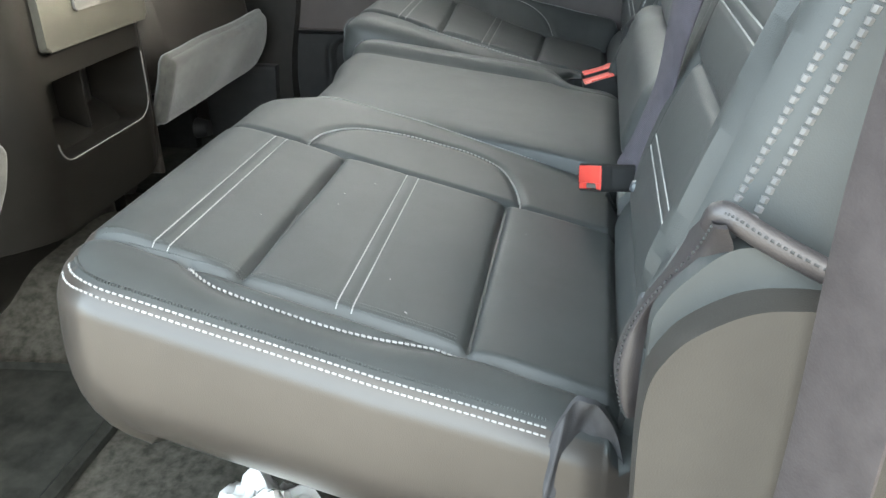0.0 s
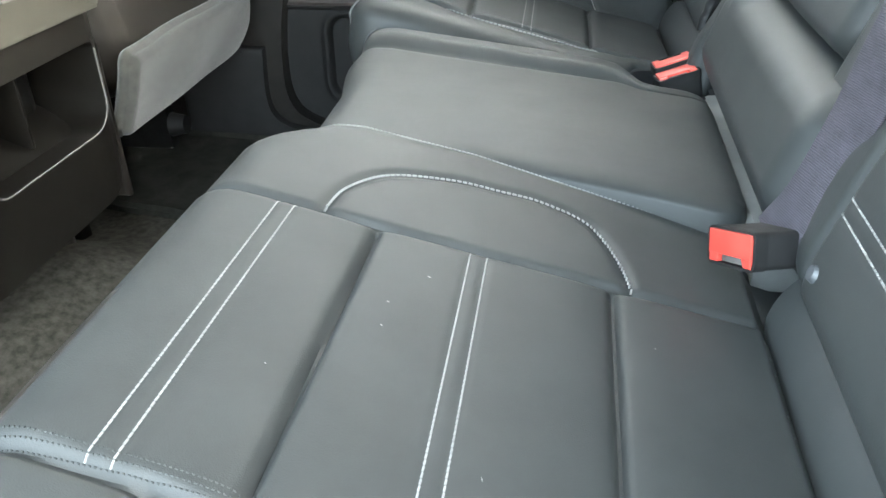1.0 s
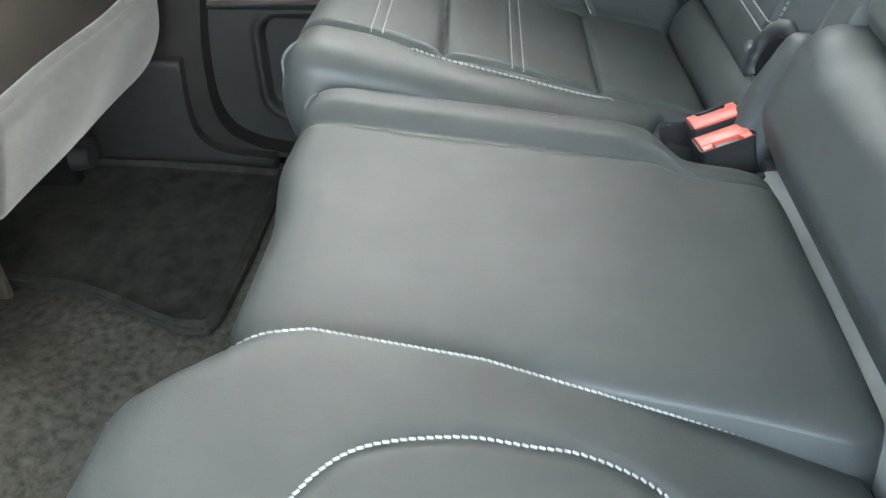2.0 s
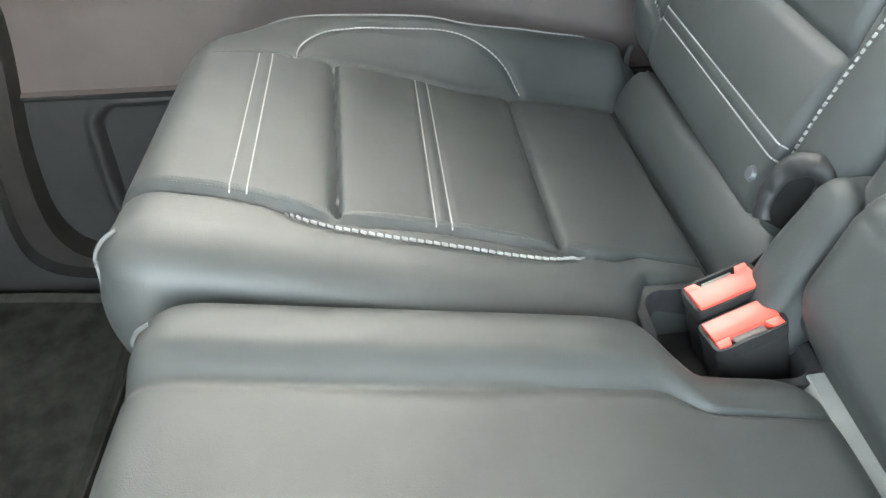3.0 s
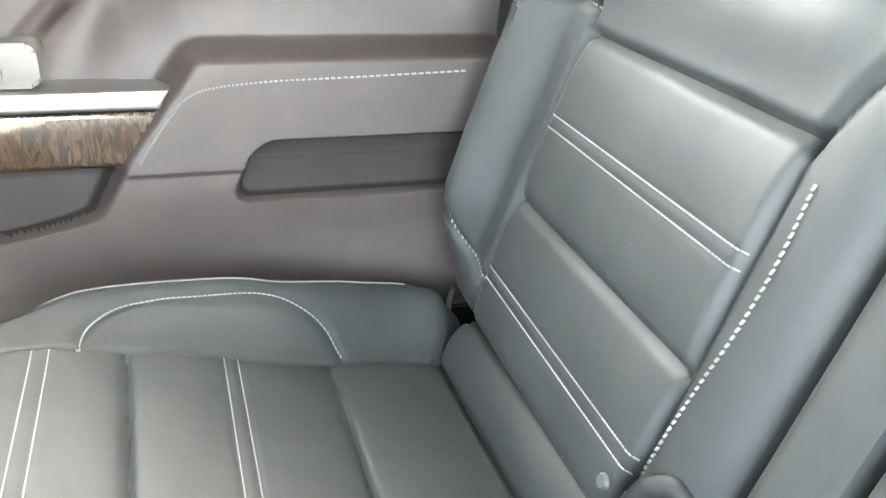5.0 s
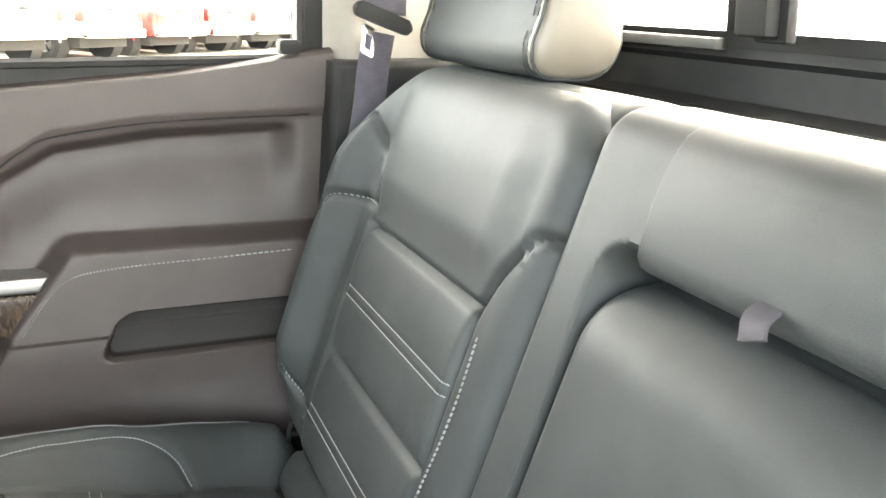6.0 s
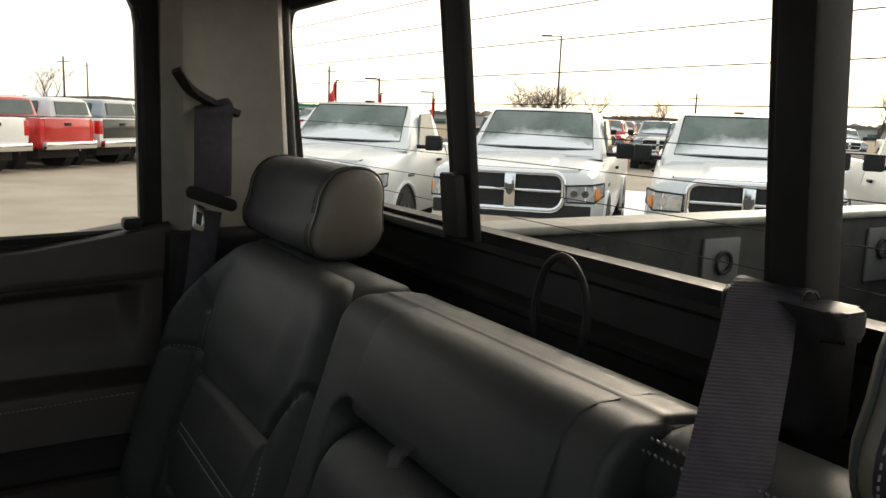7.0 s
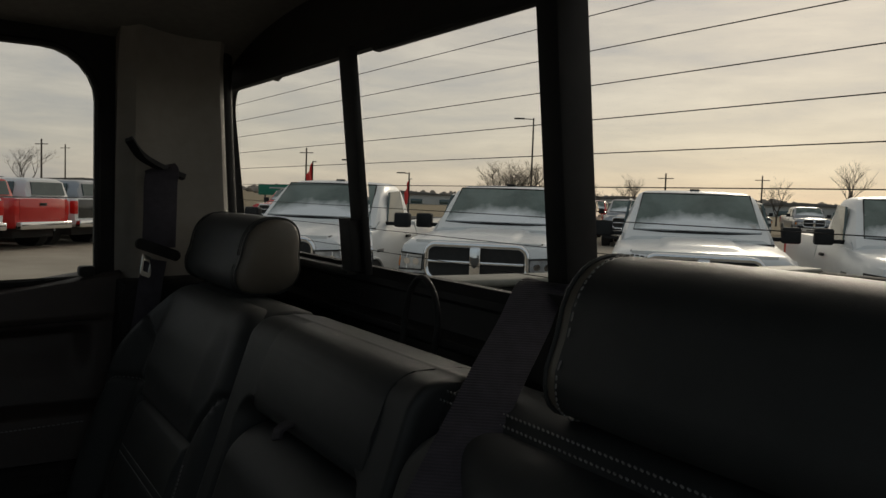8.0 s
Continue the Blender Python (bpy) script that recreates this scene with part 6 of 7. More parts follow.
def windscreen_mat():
    # paler green noise stands in for reflected sky, as does the frost's extra brightness
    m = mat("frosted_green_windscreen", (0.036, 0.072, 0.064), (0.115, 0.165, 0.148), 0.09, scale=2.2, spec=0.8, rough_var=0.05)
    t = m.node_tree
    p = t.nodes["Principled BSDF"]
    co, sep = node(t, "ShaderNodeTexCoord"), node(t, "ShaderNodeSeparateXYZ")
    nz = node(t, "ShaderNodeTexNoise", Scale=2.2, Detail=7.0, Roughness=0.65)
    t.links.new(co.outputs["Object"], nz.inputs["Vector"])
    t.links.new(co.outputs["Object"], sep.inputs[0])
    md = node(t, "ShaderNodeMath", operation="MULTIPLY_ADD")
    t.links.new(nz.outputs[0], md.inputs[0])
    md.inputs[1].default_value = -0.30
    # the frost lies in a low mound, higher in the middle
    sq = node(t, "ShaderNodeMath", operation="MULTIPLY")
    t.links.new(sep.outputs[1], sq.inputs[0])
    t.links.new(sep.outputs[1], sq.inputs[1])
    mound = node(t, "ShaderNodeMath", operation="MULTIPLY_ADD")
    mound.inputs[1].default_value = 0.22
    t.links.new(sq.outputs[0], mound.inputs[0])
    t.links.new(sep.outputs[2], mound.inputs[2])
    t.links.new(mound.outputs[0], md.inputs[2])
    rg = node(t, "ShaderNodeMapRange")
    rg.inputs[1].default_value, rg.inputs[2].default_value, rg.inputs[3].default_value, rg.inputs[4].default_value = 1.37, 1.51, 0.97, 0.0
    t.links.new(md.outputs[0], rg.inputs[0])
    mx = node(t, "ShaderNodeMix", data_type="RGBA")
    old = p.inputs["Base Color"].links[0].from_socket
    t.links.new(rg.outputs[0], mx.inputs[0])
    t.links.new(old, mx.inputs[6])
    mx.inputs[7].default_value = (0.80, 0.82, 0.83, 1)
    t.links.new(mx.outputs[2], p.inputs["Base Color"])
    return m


WALL_PALE = mat("pale_metal_wall", (0.42, 0.41, 0.39), (0.50, 0.49, 0.46), 0.7, scale=0.5)
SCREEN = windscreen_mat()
AMBER = mat("amber_lens", (0.75, 0.25, 0.03), None, 0.15)
REDLENS = mat("red_lamp_lens", (0.55, 0.02, 0.015), None, 0.15)
LAMP = mat("headlamp_glass", (0.30, 0.31, 0.32), (0.66, 0.68, 0.69), 0.12, metal=0.5, scale=11, rough_var=0.08)


def half(w, x, zs):
    """A body ring at x: bottom corner, sill, side bulge, shoulder, top, mirrored."""
    zb, zt, crown, tw = zs
    h = zt - zb
    r = [(0.80 * w, zb), (0.97 * w, zb + 0.06 * h), (1.0 * w, zb + 0.40 * h), (0.995 * w, zb + 0.72 * h), (0.965 * w, zb + 0.90 * h), (tw * w, zt - 0.012), (tw * 0.72 * w, zt + crown * 0.5), (0.25 * w, zt + crown)]
    return [(x, y, z) for y, z in r] + [(x, -y, z) for y, z in r[::-1]]


def pickup(paint, label, long_cab=False):
    """A parked full-size pickup; its nose at the origin, facing +x, standing on z = 0."""
    th = thing("pickup_truck", label, "pickup truck", "parked pickups")
    cab = 1.0 if long_cab else 0.0
    end = -5.45 - 0.3 * cab
    body = [half(0.84, 0.0, (0.66, 1.17, 0.0, 0.80)), half(0.93, -0.05, (0.55, 1.205, 0.006, 0.86)), half(0.975, -0.25, (0.48, 1.235, 0.02, 0.88)), half(0.995, -0.60, (0.46, 1.25, 0.035, 0.90)),
            half(1.0, -1.30, (0.44, 1.27, 0.045, 0.92)), half(1.0, -1.55, (0.43, 1.29, 0.02, 0.93)), half(1.0, -3.0 - cab, (0.43, 1.31, 0.0, 0.94))]
    part("body", rings(body), paint, th)
    bed = [half(0.995, -3.02 - cab, (0.45, 1.36, 0.0, 0.95)), half(1.0, -3.3 - cab, (0.47, 1.37, 0.0, 0.95)), half(1.0, end + 0.06, (0.56, 1.37, 0.0, 0.95)), half(0.98, end, (0.60, 1.35, 0.0, 0.93))]
    part("bed_box", rings(bed), paint, th)
    part("bed_opening", box(end + 0.10, -3.10 - cab, -0.80, 0.80, 1.30, 1.376, 0.01), TYRE, th)
    # cab upper with slanted screen

    def ring(x, w0, w1, z0, z1):
        return [(x, y, z) for y, z in ((w0, z0), (w0 - (w0 - w1) * 0.5, z0 + (z1 - z0) * 0.5), (w1, z1 - 0.10), (w1 - 0.03, z1 - 0.042), (w1 - 0.12, z1), (w1 * 0.5, z1 + 0.014), (0, z1 + 0.02))] + [(x, y, z) for y, z in ((-w1 * 0.5, z1 + 0.014), (-(w1 - 0.12), z1), (-(w1 - 0.03), z1 - 0.042), (-w1, z1 - 0.10), (-(w0 - (w0 - w1) * 0.5), z0 + (z1 - z0) * 0.5), (-w0, z0))]

    top = [ring(-1.38, 0.90, 0.88, 1.26, 1.33), ring(-1.55, 0.91, 0.86, 1.26, 1.46), ring(-1.80, 0.92, 0.81, 1.27, 1.68), ring(-2.05, 0.92, 0.76, 1.27, 1.86), ring(-2.30, 0.92, 0.745, 1.27, 1.905), ring(-2.75 - cab, 0.92, 0.745, 1.27, 1.905), ring(-2.92 - cab, 0.91, 0.76, 1.27, 1.84), ring(-3.02 - cab, 0.90, 0.80, 1.27, 1.45)]
    part("cab_roof", rings(top), paint, th)
    ws = [(-1.43, 0.80, 1.375), (-2.02, 0.70, 1.855), (-2.02, -0.70, 1.855), (-1.43, -0.80, 1.375)]
    off = Vector((0.63, 0, 0.77)) * 0.012

    def slab(pts, o):
        a = [Vector(p) + o for p in pts]
        b = [Vector(p) - o * 2 for p in pts]
        v = [tuple(q) for q in a + b]
        n = len(pts)
        return v, [tuple(range(n)), tuple(range(n, 2 * n))] + [(k, (k + 1) % n, n + (k + 1) % n, n + k) for k in range(n)]

    # the screen is bowed: five strips across
    v, f = [], []
    for i in range(9):
        t = i / 8 * 2 - 1
        bow = 0.10 * (1 - t * t)
        for lvl in range(2):
            x, y, z = ((-1.50 + bow * 0.55, 0.745 * t, 1.405) if lvl == 0 else (-2.05 + bow * 0.4, 0.655 * t, 1.845))
            v += [(x + 0.018, y, z + 0.020), (x - 0.03, y, z - 0.03)]
    for i in range(8):
        o = i * 4
        f += [(o, o + 4, o + 6, o + 2), (o + 1, o + 3, o + 7, o + 5), (o, o + 1, o + 5, o + 4), (o + 2, o + 6, o + 7, o + 3)]
    f += [(0, 2, 3, 1), (32, 33, 35, 34)]
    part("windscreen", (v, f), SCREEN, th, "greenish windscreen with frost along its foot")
    for s in (1, -1):
        doors = 2 if long_cab else 1
        for d in range(doors):
            x0, x1 = (-1.80, -2.62) if d == 0 else (-2.75, -3.55)
            pts = [(x0, s * 0.905, 1.335), (x0 - 0.30 * (d == 0) - 0.02, s * 0.825, 1.775), (x1 + 0.02, s * 0.815, 1.80), (x1, s * 0.912, 1.345)]
            part("side_window", slab(pts, Vector((0, s * 0.010, 0.002))), DARKGLASS, th)
            part("door_handle", box(x1 + 0.02, x1 + 0.20, *sorted((s * 0.985, s * 1.02)), 1.13, 1.17, 0.008), PLASTIC_BLACK, th)
        part("mirror", box(-1.86, -1.72, *sorted((s * 1.02, s * 1.24)), 1.30, 1.50, 0.03, 3), PLASTIC_BLACK, th)
        part("mirror_arm", box(-1.82, -1.76, *sorted((s * 0.88, s * 1.06)), 1.32, 1.37, 0.01), PLASTIC_BLACK, th)
        # headlamp wraps the corner
        hv = [(0.050, 0.64, 0.87), (0.048, 0.63, 1.05), (-0.020, 0.905, 1.065), (-0.026, 0.93, 0.87), (-0.36, 1.004, 1.07), (-0.31, 1.010, 0.93), (-0.15, 0.60, 0.87), (-0.15, 0.60, 1.05), (-0.30, 0.85, 1.06), (-0.30, 0.85, 0.88)]
        hv = [(x, s * y, z) for x, y, z in hv]
        part("headlamp", (hv, [(0, 1, 2, 3), (3, 2, 4, 5), (6, 9, 8, 7), (0, 3, 9, 6), (1, 7, 8, 2), (0, 6, 7, 1), (2, 8, 4), (3, 5, 9), (5, 4, 8, 9)]), LAMP, th, "clear headlamp")
        av = [(-0.062, 0.940, 0.90), (-0.062, 0.925, 1.02), (-0.19, 0.966, 1.02), (-0.18, 0.975, 0.91)]
        part("turn_lamp", slab([(x, s * y, z) for x, y, z in av], Vector((0.5, s * 0.9, 0)) * 0.016), AMBER, th, "amber turn lamp")
        part("headlamp_bezel", tube([hv[q] for q in (0, 1, 2, 4, 5, 3)], 0.011, 6, True), TYRE, th)
        for yy in (0.71, 0.83):
            q = (yy - 0.64) / 0.29
            part("lamp_reflector", tube([(0.040 - 0.075 * q, s * yy, 0.965), (0.056 - 0.075 * q, s * (yy + 0.003), 0.965)], [0.047, 0.040], 14), CHROME, th)
        part("fog_lamp", box(0.0, 0.075, *sorted((s * 0.62, s * 0.76)), 0.60, 0.68, 0.02, 3), LAMP, th)
        part("tail_lamp", box(end - 0.012, end + 0.16, *sorted((s * 0.845, s * 1.004)), 0.92, 1.30, 0.02, 2), REDLENS, th, "red tail lamp")
        part("badge", box(-1.40, -1.15, *sorted((s * 0.985, s * 1.003)), 0.98, 1.02, 0.003), PLASTIC_GREY, th)
        for x in (-1.02, end + 1.15):
            arch = [(x + 0.50 * math.cos(radians(a)), s * 1.004, 0.42 + 0.50 * math.sin(radians(a))) for a in range(0, 181, 12)]
            part("wheel_arch", tube(arch, 0.022, 6), paint, th)
            bm = bmesh.new()
            bmesh.ops.create_cone(bm, cap_ends=True, segments=28, radius1=0.49, radius2=0.49, depth=0.30)
            part("wheel_well", moved(bm, Matrix.Translation((x, s * 0.854, 0.43)) @ Matrix.Rotation(radians(90), 4, "X")), TYRE, th)
            bm = bmesh.new()
            bmesh.ops.create_cone(bm, cap_ends=True, segments=36, radius1=0.405, radius2=0.405, depth=0.27)
            bmesh.ops.bevel(bm, geom=[e for e in bm.edges if len(e.link_faces) == 2 and any(len(q.verts) > 4 for q in e.link_faces)], offset=0.035, segments=3, affect="EDGES")
            wh = part("wheel", moved(bm, Matrix.Translation((x, s * 0.885, 0.405)) @ Matrix.Rotation(radians(90), 4, "X")), TYRE, th)
            bm = bmesh.new()
            bmesh.ops.create_cone(bm, cap_ends=True, segments=28, radius1=0.235, radius2=0.235, depth=0.03)
            part("rim", moved(bm, Matrix.Translation((x, s * 1.012, 0.405)) @ Matrix.Rotation(radians(90), 4, "X")), SATIN, wh, "silver wheel rim")
            for q in range(5):
                a = radians(72 * q + 18)
                bm = box(0.06, 0.225, -0.032, 0.032, -0.012, 0.012, 0.004)
                part("spoke_gap", moved(bm, Matrix.Translation((x, s * 1.024, 0.405)) @ Matrix.Rotation(radians(90), 4, "X") @ Matrix.Rotation(a, 4, "Z") @ Matrix.Translation((0.01, 0.0, 0))), TYRE, wh)
    # grille: chrome surround, dark insert, cross bars
    mid = [(0.055 - 0.05 * (y / 0.6) ** 2, y, z) for y, z in rounded(-0.595, 0.595, 0.765, 1.180, (0.12, 0.12, 0.15, 0.15), 7)]
    gr = part("grille", tube(mid, 0.036, 12, True), CHROME, th, "chrome grille surround")
    part("grille_insert", prism(rounded(-0.59, 0.59, 0.77, 1.175, 0.12), -0.06, 0.022, "x", 0.004), TYRE, gr)
    part("grille_bar", box(0.01, 0.066, -0.565, 0.565, 0.965, 1.000, 0.016, 4), CHROME, gr)
    part("grille_bar", box(0.02, 0.082, -0.066, 0.066, 0.790, 1.160, 0.020, 4), CHROME, gr)
    part("emblem", prism([(-0.05, 1.055), (-0.055, 1.0), (-0.022, 0.935), (0, 0.92), (0.022, 0.935), (0.055, 1.0), (0.05, 1.055), (0, 1.035)], 0.08, 0.096, "x", 0.004), PLASTIC_GREY, gr)
    bp = [[(0.11 - 0.10 * (abs(y) / 0.98) ** 3 - 0.30 * (abs(y) > 0.93), y, z) for z in (0.46, 0.50, 0.62, 0.68)] + [(-0.25, y, z) for z in (0.68, 0.46)] for y in np.linspace(-0.985, 0.985, 25)]
    part("front_bumper", rings(bp), CHROME, th, "chrome front bumper")
    part("bumper_valance", box(-0.25, 0.05, -0.86, 0.86, 0.32, 0.50, 0.04, 3), TYRE, th)
    part("bumper_intake", box(0.02, 0.118, -0.42, 0.42, 0.515, 0.595, 0.02, 2), TYRE, th)
    part("bumper_gap", box(-0.2, 0.03, -0.90, 0.90, 0.66, 0.83, 0.01), TYRE, th)
    part("plate_panel", box(0.10, 0.125, -0.16, 0.16, 0.52, 0.60, 0.006), PLASTIC_GREY, th)
    # hood panel with a raised middle and dark shut lines
    def hood_z(x, y):
        t = np.clip(-x / 1.40, 0, 1)
        return 1.207 + 0.062 * t**0.75 + 0.030 * (1 - (y / 0.72) ** 2) * min(1, t * 5) + 0.034 * float(smooth(0.46, 0.36, abs(y))) * float(smooth(0.04, 0.25, t)) + 0.012

    hx, hy = np.linspace(-0.045, -1.42, 22), np.linspace(-0.74, 0.74, 41)
    hv = [(x + 0.05 * (1 - (y / 0.74) ** 2) * (x > -0.1), y, hood_z(x, y)) for x in hx for y in hy]
    nh, kh = len(hx), len(hy)
    hf = [(i * kh + j, (i + 1) * kh + j, (i + 1) * kh + j + 1, i * kh + j + 1) for i in range(nh - 1) for j in range(kh - 1)]
    rim = [i * kh for i in range(nh)] + [(nh - 1) * kh + j for j in range(1, kh)] + [i * kh + kh - 1 for i in range(nh - 2, -1, -1)] + [j for j in range(kh - 2, 0, -1)]
    o = len(hv)
    hv += [(hv[q][0], hv[q][1], hv[q][2] - 0.05) for q in rim]
    hf += [(rim[q], rim[(q + 1) % len(rim)], o + (q + 1) % len(rim), o + q) for q in range(len(rim))]
    part("hood", (hv, hf), paint, th)
    for s in (1, -1):
        part("shut_line", tube([(x, s * 0.745, hood_z(x, 0.74) - 0.012) for x in (-0.10, -0.5, -1.0, -1.42)], 0.007, 5), TYRE, th)
    seal = [(-1.485, -0.745, 1.402), (-1.44, -0.4, 1.398), (-1.425, 0, 1.395), (-1.44, 0.4, 1.398), (-1.485, 0.745, 1.402), (-2.04, 0.655, 1.868), (-2.0, 0, 1.872), (-2.04, -0.655, 1.868)]
    part("windscreen_seal", tube(seal, 0.012, 6, True), TYRE, th)
    part("rear_view_mirror", box(-1.975, -1.935, -0.14, 0.14, 1.775, 1.825, 0.01), TYRE, th)
    part("window_sticker", slab([(-1.535, 0.60, 1.452), (-1.535, 0.70, 1.452), (-1.60, 0.69, 1.51), (-1.60, 0.59, 1.51)], Vector((0.63, 0, 0.77)) * 0.018), WALL_PALE, th)
    # creases, wipers and cab lamps
    for s in (1, -1):
        part("wiper", tube([(-1.43, s * 0.12 + 0.25, 1.395), (-1.46, s * 0.12 - 0.25, 1.425)], 0.010, 6), TYRE, th)
    part("roof_lamp", box(-2.36, -2.28, -0.06, 0.06, 1.918, 1.945, 0.008), TYRE, th)
    part("rear_bumper", box(end - 0.17, end + 0.02, -0.94, 0.94, 0.55, 0.75, 0.03, 3), CHROME, th, "chrome rear bumper")
    tg = part("tailgate", box(end - 0.014, end + 0.03, -0.83, 0.83, 0.80, 1.345, 0.012), paint, th)
    part("tailgate_handle", box(end - 0.028, end - 0.010, -0.13, 0.13, 1.16, 1.24, 0.01), PLASTIC_BLACK, tg)
    part("rear_window", slab([(-3.045 - cab, -0.68, 1.42), (-3.045 - cab, 0.68, 1.42), (-2.955 - cab, 0.64, 1.80), (-2.955 - cab, -0.64, 1.80)], Vector((-0.012, 0, 0))), DARKGLASS, th)
    part("underbody", box(end + 0.3, -0.3, -0.75, 0.75, 0.30, 0.60, 0.02), TYRE, th)
    return th


def parked(th, x, y, heading):
    th.matrix_basis = Matrix.Translation((x, y, GROUND)) @ Matrix.Rotation(radians(heading), 4, "Z")


ROW = 133.25
first = pickup(WHITE, "white pickup parked facing, chrome grille and frosted windscreen")
parked(first, 6.75, -5.08, ROW)
for x, y in ((8.35, -3.15), (4.75, -6.59), (2.86, -8.43), (0.97, -10.24)):
    copy_thing(first, Matrix.Translation((x, y, GROUND)) @ Matrix.Rotation(radians(ROW), 4, "Z"))

RED_PAINT = mat("red_vehicle_paint", (0.50, 0.018, 0.015), (0.56, 0.025, 0.02), 0.25, scale=3, coat=0.9)
BLACK_PAINT = mat("dark_grey_vehicle_paint", (0.022, 0.024, 0.022), (0.032, 0.034, 0.032), 0.25, scale=3, coat=0.9)
SILVER_PAINT = mat("silver_vehicle_paint", (0.30, 0.31, 0.33), (0.36, 0.37, 0.39), 0.3, metal=0.5, scale=3, coat=0.8)
AWAY = ROW - 90.0
ux, uy = math.cos(radians(AWAY)), math.sin(radians(AWAY))


def tail_at(x, y, length):
    """Where the nose lies when the tail stands at x, y."""
    return x + length * ux, y + length * uy


red = pickup(RED_PAINT, "red pickup parked facing away, tailgate and red lamps seen", True)
parked(red, *tail_at(23.04, -2.25, 5.75), AWAY)
black = pickup(BLACK_PAINT, "dark grey pickup parked facing away beside a red one", True)
white_tail = pickup(WHITE, "white pickup with a black tailgate parked facing away", True)
[c for c in white_tail.children if c.name.startswith("tailgate")][0].data.materials[0] = BLACK_PAINT
parked(white_tail, *tail_at(24.68, -3.88, 5.75), AWAY)
parked(black, 24.14, -20.95, ROW)
silver = pickup(SILVER_PAINT, "silver pickup parked facing away at the end of the row", True)
parked(silver, *tail_at(26.33, -5.51, 5.75), AWAY)
for x, y in ((21.32, -0.53), (19.59, 1.27), (28.06, -7.15)):
    copy_thing(first, Matrix.Translation((*tail_at(x, y, 5.45), GROUND)) @ Matrix.Rotation(radians(AWAY), 4, "Z"))
# farther rows, seen between the near ones
copy_thing(black, Matrix.Translation((15.95, -11.37, GROUND)) @ Matrix.Rotation(radians(ROW - 4), 4, "Z"))
copy_thing(red, Matrix.Translation((32.74, -12.23, GROUND)) @ Matrix.Rotation(radians(ROW), 4, "Z"))
copy_thing(red, Matrix.Translation((34.69, -14.28, GROUND)) @ Matrix.Rotation(radians(ROW), 4, "Z"))
for k, (th, x, y, a) in enumerate(((silver, 22.0, -23.0, ROW), (red, 26.97, -24.61, ROW), (red, 29.11, -22.66, ROW), (first, 24.92, -26.56, ROW), (silver, 26.57, -42.6, ROW), (black, 29.12, -40.66, ROW), (first, 24.02, -44.95, ROW), (silver, 21.96, -47.51, ROW), (black, 19.42, -49.45, ROW), (first, 33.2, -36.75, ROW), (red, 36.26, -34.31, ROW))):
    copy_thing(th, Matrix.Translation((x, y, GROUND)) @ Matrix.Rotation(radians(a), 4, "Z"))


# ---- outside: lamps, flags, trees, buildings ----
DARK_METAL = mat("dark_bronze_metal", (0.030, 0.027, 0.024), (0.045, 0.04, 0.035), 0.5, scale=4)
BARK = mat("winter_bark", (0.060, 0.050, 0.040), (0.095, 0.080, 0.065), 0.9, scale=8, bump=0.8, bump_scale=40)
TWIG = mat("bare_twigs", (0.075, 0.062, 0.048), (0.11, 0.09, 0.07), 0.9, scale=8)
GRASS = mat("dry_field_grass", (0.20, 0.155, 0.085), (0.27, 0.21, 0.12), 0.95, scale=0.4)
# distance haze is mixed into this pale brown
HAZE_WOOD = mat("hazed_brown_wood", (0.19, 0.165, 0.14), (0.25, 0.215, 0.18), 1.0, scale=0.3)
FLAG_RED = mat("red_flag_cloth", (0.55, 0.02, 0.02), None, 0.8)
SIGN_GREEN = mat("green_sign_paint", (0.01, 0.16, 0.10), None, 0.6)
ROOF_GREY = mat("grey_roof", (0.16, 0.15, 0.14), (0.20, 0.19, 0.18), 0.8, scale=0.5)
PATCH_WHITE = mat("patch_white", (0.72, 0.72, 0.72), (0.80, 0.80, 0.80), 0.8, scale=2, bump=0.5, bump_scale=20)


def lamp_post(x, y, h, arm):
    th = thing("street_lamp", "dark lot lamp on a tall pole with a flat head", "street lamp", "lot lamps")
    part("pole", tube([(0, 0, 0), (0, 0, h * 0.6), (0, 0, h)], [0.10, 0.085, 0.07], 8), DARK_METAL, th)
    part("arm", tube([(0, 0, h - 0.1), (arm * 0.68, arm * -0.72 * -1, h - 0.06)], 0.04, 6), DARK_METAL, th)
    bm = box(-0.45, 0.45, -0.18, 0.18, -0.06, 0.06, 0.02)
    part("lamp_head", moved(bm, Matrix.Translation((arm * 0.68, arm * 0.72, h - 0.05)) @ Matrix.Rotation(radians(46), 4, "Z")), DARK_METAL, th)
    th.location = (x, y, GROUND)
    return th


lamp_post(54.67, -44.21, 9.0, 1.25)
lamp_post(68.81, -39.94, 4.2, 0.8)
lamp_post(57.16, -28.28, 4.6, 0.7)
lamp_post(35.84, -71.15, 3.6, 0.7)
lamp_post(33.78, -73.09, 3.8, 0.7)


